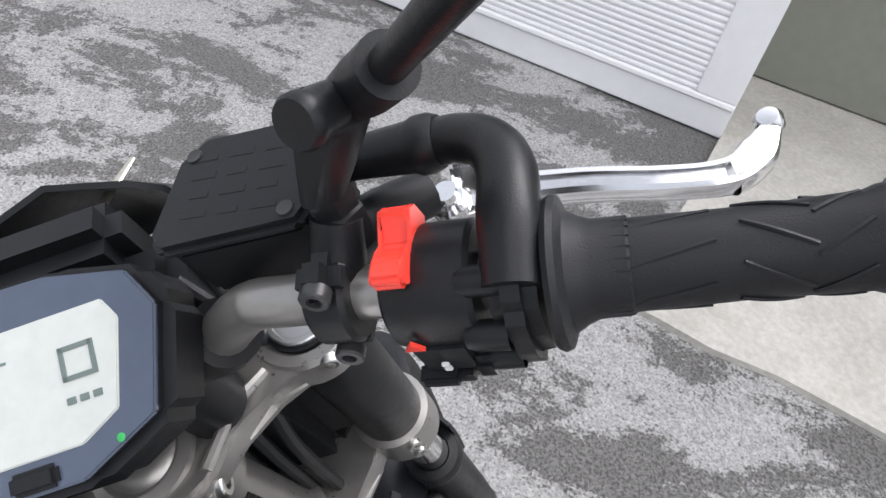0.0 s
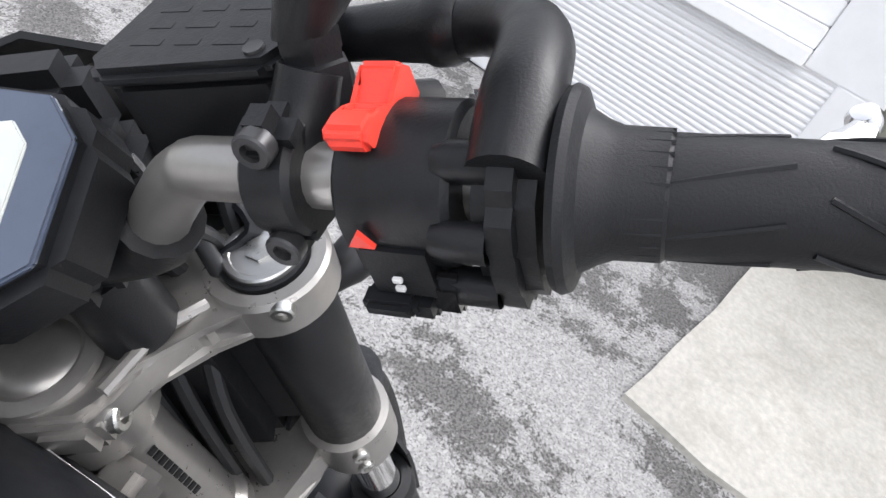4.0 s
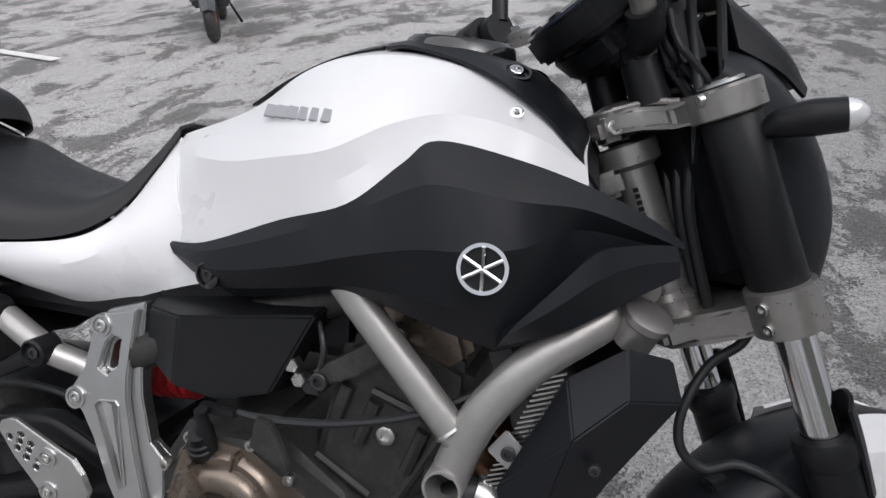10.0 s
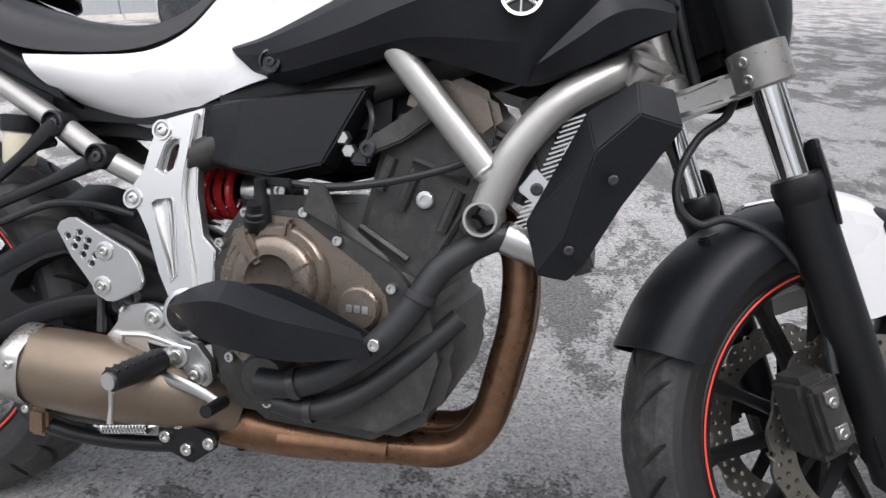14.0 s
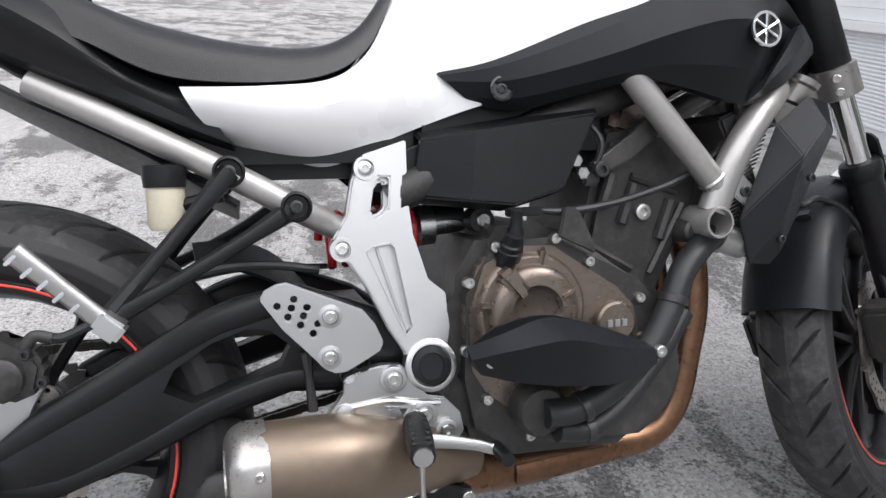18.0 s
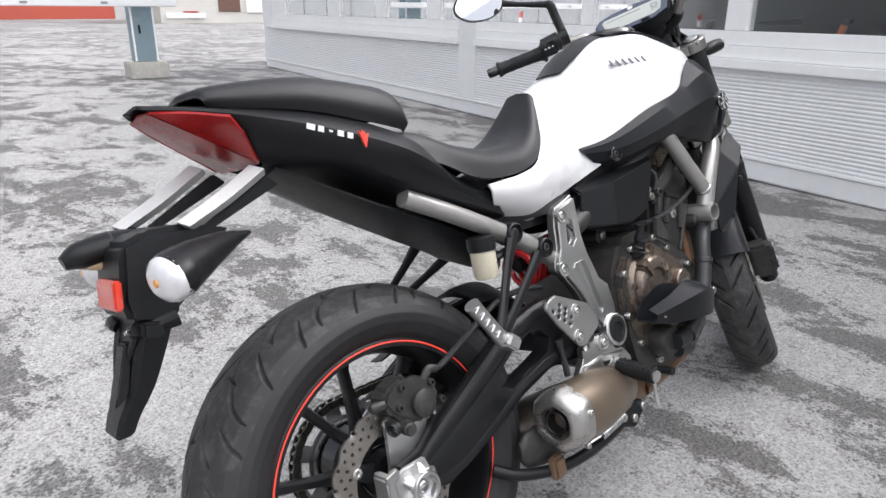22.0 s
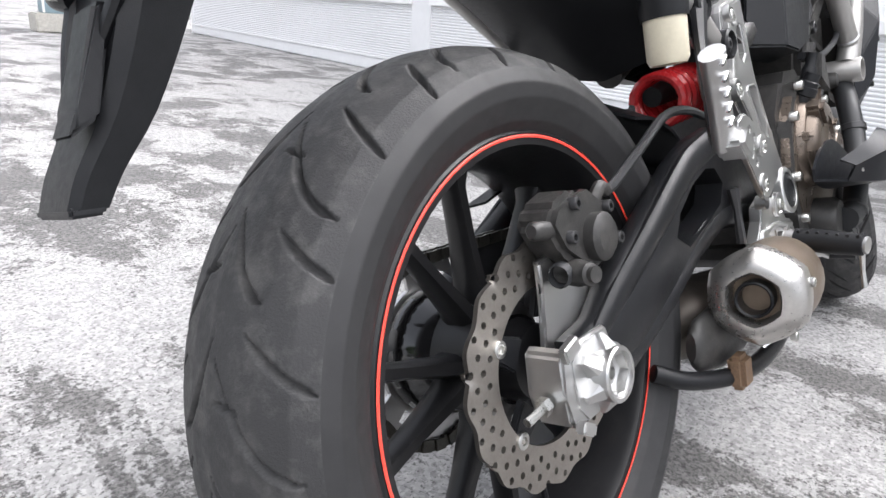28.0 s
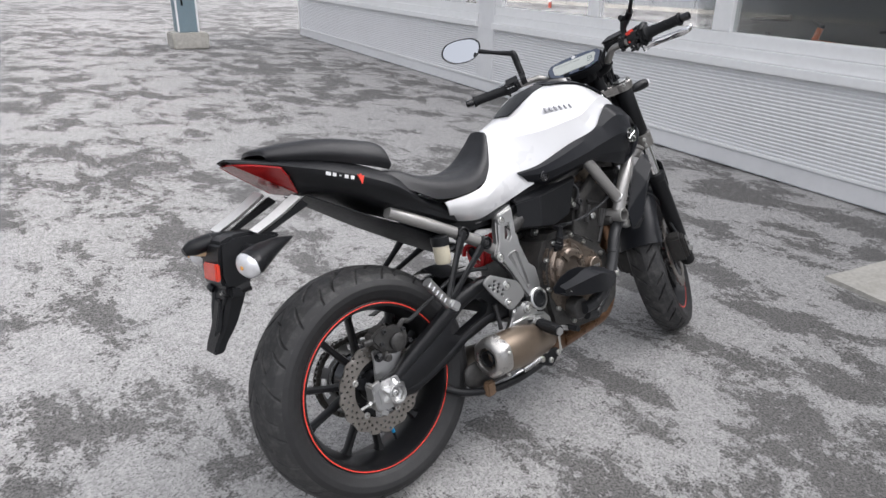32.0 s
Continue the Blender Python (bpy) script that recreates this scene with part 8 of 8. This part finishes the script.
lev = at_bar("brake_lever", lever_blade([(0.070, 0.060, -0.053), (0.078, 0.030, -0.056), (0.078, -0.005, -0.057), (0.073, -0.045, -0.058), (0.073, -0.072, -0.059), (0.082, -0.084, -0.060), (0.097, -0.093, -0.061)], [0.0085, 0.0095, 0.0095, 0.0095, 0.0095, 0.0100, 0.0095, 0.007], [0.009, 0.0095, 0.0080, 0.0075, 0.007, 0.008, 0.009, 0.005]), POLISH, bar, "polished aluminium brake lever", sharp=30)
at_bar("lever_hinge", merge(lathe([(-0.016, 0.009), (-0.002, 0.009), (-0.002, 0.0105), (0.010, 0.0105), (0.012, 0.008), (0.012, 0)], 20, (0.070, 0.058, -0.052), (0, 0, 1)), lathe([(0.0, 0.0065), (0.008, 0.006), (0.008, 0.0)], 18, (0.070, 0.058, -0.042), (0, 0, 1)), box((0.080, 0.048, -0.038), (0.005, 0.016, 0.014), 0.002, Matrix.Rotation(0.7, 4, "Y"))), POLISH, lev, "adjuster of the lever")
at_bar("lever_band", lathe([(-0.003, 0.0088), (0.003, 0.0088)], 16, (0.073, -0.0735, -0.0592), (0.5, -0.8, -0.1)), POLISH, lev)
at_bar("lever_tip_ball", lathe([(-0.007, 0.0), (-0.006, 0.005), (-0.002, 0.0068), (0.003, 0.0068), (0.006, 0.005), (0.007, 0)], 18, (0.100, -0.093, -0.059), (0, 0.2, 1)), POLISH, lev)

res_o = [(0.020, 0.096), (0.014, 0.158), (0.022, 0.166), (0.060, 0.162), (0.072, 0.150), (0.074, 0.102), (0.066, 0.092), (0.030, 0.090)]
res = at_bar("brake_reservoir", merge(prism([(a + 0.002 * (a < 0.05) - 0.002 * (a > 0.05), b) for a, b in res_o], -0.016, 0.021, 0.003, "xy"), sweep([(0.030, 0.100, -0.010), (0.048, 0.085, -0.018), (0.066, 0.064, -0.028)], [0.013, 0.013, 0.012], 12)), BLACK, bar, "black square brake fluid reservoir")
at_bar("reservoir_lid", prism([((a - 0.045) * 1.05 + 0.045, (b - 0.128) * 1.04 + 0.128) for a, b in res_o], 0.021, 0.0285, 0.0028, "xy"), BLACK, res, "flat lid with worn embossing")
for k in range(4):
    for a in range(3):
        at_bar("lid_text", box((0.030 + 0.010 * k, 0.112 + 0.017 * a, 0.02825), (0.004, 0.013 - 0.003 * ((k + a) % 2), 0.0009), 0.0003), BLACK, res, "plain embossed bars of a warning")
for q in ((0.026, 0.101), (0.062, 0.154)):
    at_bar("lid_screw", lathe([(0, 0.0038), (0.0015, 0.0036), (0.001, 0)], 12, (q[0], q[1], 0.028), (0, 0, 1)), BLACKBOLT, res)
at_bar("brake_line", sweep([(0.07, 0.14, -0.005), (0.088, 0.17, -0.005), (0.088, 0.20, -0.05), (0.07, 0.215, -0.14), (0.06, 0.21, -0.24)], 0.005, 8), HOSE, res)


# -- dash --
DASH = FRONT @ Matrix(((0.93, 0, -0.36, -0.010), (0, 1, 0, 0.004), (0.36, 0, 0.93, 0.132), (0, 0, 0, 1)))  # x up the screen, y left, z out of it


def dash_part(name, bm, mat, parent, label="", sharp=38):
    return part(name, bm, mat, parent, label, sharp, DASH)


dash_o = [(-0.050, -0.052), (-0.050, 0.052), (-0.031, 0.090), (0.018, 0.101), (0.038, 0.090), (0.048, 0.050), (0.050, 0.0), (0.048, -0.050), (0.038, -0.090), (0.018, -0.101), (-0.031, -0.090)]
dash = dash_part("instrument_panel", prism(dash_o, -0.038, 0.0, 0.006, "xy"), BLACK, MOTO, "black instrument panel with a grey liquid crystal screen")
dash_part("bezel_face", prism([(a * 0.93, b * 0.94) for a, b in dash_o], -0.002, 0.0015, 0.001, "xy"), SKYFACE, dash, "glossy dark face with the sky's blue reflection in its colour")
dash_part("screen", prism([(-0.032, -0.052), (-0.032, 0.052), (-0.022, 0.070), (0.016, 0.078), (0.026, 0.072), (0.026, -0.072), (0.016, -0.078), (-0.022, -0.070)], -0.001, 0.0026, 0.0006, "xy"), LCD, dash, "pale liquid crystal screen")
for a, b, w, h in ((0.003, -0.050, 0.0022, 0.015), (0.003, -0.064, 0.0022, 0.015), (0.0095, -0.057, 0.0155, 0.0022), (-0.0035, -0.057, 0.0155, 0.0022)):
    dash_part("digit_bar", box((a, b, 0.0029), (h, w, 0.0006), 0), LCDINK, dash)
for k in range(3):
    dash_part("unit_bar", box((-0.013, -0.051 - 0.006 * k, 0.0029), (0.003, 0.004, 0.0006), 0), LCDINK, dash)
dash_part("scale_line", box((0.012, 0.02, 0.0029), (0.0012, 0.09, 0.0006), 0), LCDINK, dash)
dash_part("badge", lathe([(0, 0.0075), (0.001, 0.0075), (0.001, 0)], 20, (0.038, 0.0, 0.001), (0, 0, 1)), MARK, dash, "small round pale badge")
for s in (-1, 1):
    dash_part("button", box((-0.040, 0.028 * s, 0.002), (0.010, 0.022, 0.006), 0.002), BLACK, dash)
dash_part("back_shell", prism([(a * 0.75, b * 0.72) for a, b in dash_o], -0.075, -0.036, 0.01, "xy"), BLACK, dash)
dash_part("pointer_lamp", lathe([(0, 0.002), (0.0006, 0)], 8, (-0.034, -0.068, 0.0016), (0, 0, 1)), material("green_lamp", (0.03, 0.35, 0.08), 0.3), dash)

turned("meter_bracket", merge(box((0.062, 0.0, 0.055), (0.050, 0.15, 0.075), 0.012), box((0.085, 0.0, 0.095), (0.035, 0.11, 0.05), 0.01)), BLACK, dash, "black bracket behind the instruments")
for k in range(3):
    turned("meter_wire", sweep([(0.055, -0.07 + 0.02 * k, 0.085), (0.045, -0.085 + 0.02 * k, 0.05), (0.07, -0.08 + 0.02 * k, 0.0), (0.075, -0.07 + 0.02 * k, -0.06)], 0.004, 8), HOSE, dash)

# -- headlight, its cowl and front indicators --
light = turned("headlight", skin([
    [(0.10, 0, 0.045), (0.155, 0, 0.01), (0.185, 0, -0.08), (0.19, 0, -0.17), (0.165, 0, -0.25), (0.13, 0, -0.28)],
    [(0.095, -0.07, 0.035), (0.135, -0.085, 0.0), (0.165, -0.09, -0.08), (0.168, -0.085, -0.17), (0.145, -0.065, -0.245), (0.12, -0.05, -0.275)],
    [(0.075, -0.10, 0.01), (0.09, -0.115, -0.02), (0.105, -0.118, -0.08), (0.105, -0.11, -0.17), (0.10, -0.08, -0.235), (0.095, -0.06, -0.265)],
    [(0.06, -0.08, 0.0), (0.06, -0.09, -0.03), (0.06, -0.09, -0.08), (0.06, -0.08, -0.17), (0.06, -0.06, -0.22), (0.06, -0.05, -0.25)]], 22, 0.004, True, 4), DARK, label="dark headlight shell", sharp=40)
turned("headlight_lens", skin([[(0.187, 0, -0.09), (0.193, 0, -0.17), (0.17, 0, -0.235)], [(0.172, -0.065, -0.09), (0.175, -0.062, -0.17), (0.155, -0.045, -0.23)]], 10, 0.004, True), CLEAR, light, "clear headlight lens")
turned("light_back", box((0.062, 0, -0.11), (0.05, 0.15, 0.22), 0.02), BLACK, light)
turned("fly_screen", skin([[(0.112, -0.082, 0.026), (0.150, -0.084, -0.010), (0.175, -0.080, -0.045)], [(0.122, -0.068, 0.088), (0.176, -0.068, 0.012), (0.194, -0.062, -0.035)], [(0.138, 0, 0.105), (0.196, 0, 0.022), (0.210, 0, -0.035)]], 10, 0.004, True), BLACK, light, "small black fly screen")
for s in (-1, 1):
    turned("indicator_stem", sweep([(0.080, 0.09 * s, -0.055), (0.090, 0.112 * s, -0.058), (0.104, 0.140 * s, -0.061)], [0.013, 0.011, 0.010], 10), BLACK, light)
    fi = turned("front_indicator", sweep([(0.075, 0.126 * s, -0.060), (0.091, 0.139 * s, -0.057), (0.112, 0.156 * s, -0.060), (0.134, 0.174 * s, -0.066)], [0.006, 0.0150, 0.0180, 0.0165], 18), BLACK, light, "black front indicator")
    turned("lens", lathe([(-0.004, 0.0160), (0.002, 0.0158), (0.010, 0.0120), (0.016, 0.006), (0.018, 0.0)], 20, (0.1345, 0.1745 * s, -0.066), (0.85, 0.6 * s, -0.25)), CLEAR, fi, "clear indicator lens")
part("harness", merge(*[sweep([FRONT @ Vector((0.04, -0.05 + 0.03 * k, 0.05)), FRONT @ Vector((0.06, -0.055 + 0.035 * k, -0.02)), FRONT @ Vector((0.03, -0.045 + 0.02 * k, -0.12)), FRONT @ Vector((0.02, -0.04 + 0.02 * k, -0.25))], 0.006, 8) for k in range(4)]), HOSE, MOTO, "bundle of black cables behind the forks")
key = turned("ignition_key", lathe([(-0.004, 0), (-0.004, 0.013), (-0.003, 0.015), (0.003, 0.015), (0.004, 0.013), (0.004, 0)], 22, (0.118, -0.010, 0.072), (-0.4, -0.2, 0.9)), BLACK, label="ignition key with a black head")
turned("lock_barrel", lathe([(-0.04, 0.02), (0.0, 0.018), (0.003, 0.015), (0.003, 0)], 20, (0.108, -0.006, 0.045), (0, 0, 1)), BLACK, key)
turned("key_shank", sweep([(0.116, -0.009, 0.068), (0.110, -0.007, 0.050)], 0.004, 8), KEYM, key)
turned("key_badge", lathe([(0.0, 0.005), (0.0008, 0.005), (0.0008, 0)], 18, (0.1165, -0.0105, 0.0755), (-0.4, -0.2, 0.9)), MARK, key, "small pale badge")
turned("key_strip", sweep([(0.122, -0.012, 0.076), (0.148, -0.023, 0.074), (0.174, -0.035, 0.070)], [0.005, 0.0048, 0.0025], 8, flat=((0.2, 0.1, 0.97), 0.4)), KEYM, key, "pale metal strip on the key")

# -- front fender --
def fender_curve(r, y, a0, a1, n=9):
    return [(0.04 + r * math.cos(a0 + (a1 - a0) * k / (n - 1)), y, -0.746 + r * math.sin(a0 + (a1 - a0) * k / (n - 1))) for k in range(n)]


A0, A1 = radians(40), radians(139)
fender = legged("front_fender", skin([fender_curve(0.324, 0, A0, A1), fender_curve(0.322, -0.03, A0, A1), fender_curve(0.314, -0.054, A0, A1), fender_curve(0.295, -0.070, A0 + 0.05, A1), fender_curve(0.262, -0.074, A0 + 0.15, A1 - 0.02)], 36, 0.003, True, 3), DARK, label="dark grey front fender with white tip", sharp=45)
for s in (-1, 1):
    legged("fender_tip", skin([[(0.076, 0.046 * s, -0.416), (0.138, 0.044 * s, -0.427), (0.195, 0.040 * s, -0.455), (0.235, 0.036 * s, -0.490)], [(0.070, 0.077 * s, -0.444), (0.128, 0.080 * s, -0.458), (0.180, 0.075 * s, -0.488), (0.214, 0.064 * s, -0.522)], [(0.078, 0.085 * s, -0.60), (0.112, 0.089 * s, -0.605), (0.145, 0.085 * s, -0.607), (0.172, 0.076 * s, -0.612)]], 14, 0.004, False, 2), WHITE, fender, "white fender side piece", sharp=20)
for s in (-1, 1):
    legged("fender_stay", sweep([(0.03, 0.078 * s, -0.46), (0.035, 0.09 * s, -0.53), (0.04, 0.09 * s, -0.60)], 0.009, 8), BLACK, fender)
turned("brake_hose", sweep([(0.069, -0.05, -0.262), (0.045, -0.045, -0.287), (0.006, -0.032, -0.302), (-0.040, -0.03, -0.340), (-0.055, -0.03, -0.380), (-0.038, -0.035, -0.412), (0.0, -0.05, -0.418), (0.040, -0.075, -0.466), (0.060, -0.09, -0.55), (0.035, -0.105, -0.64)], 0.0058, 10, 64), HOSE, fender, "looping black brake hose")
legged("hose_clip", merge(lathe([(-0.010, 0.0), (-0.010, 0.011), (0.006, 0.011), (0.008, 0.008), (0.008, 0)], 16, (-0.055, -0.03, -0.452), (-0.3, 0, 1)), box((-0.055, -0.03, -0.436), (0.026, 0.024, 0.014), 0.003)), BLACK, fender, "hose clip on the fender")
legged("axle", lathe([(-0.14, 0.0), (-0.14, 0.012), (0.14, 0.012), (0.14, 0)], 16, (0.04, 0, -0.746), (0, 1, 0)), BOLT)
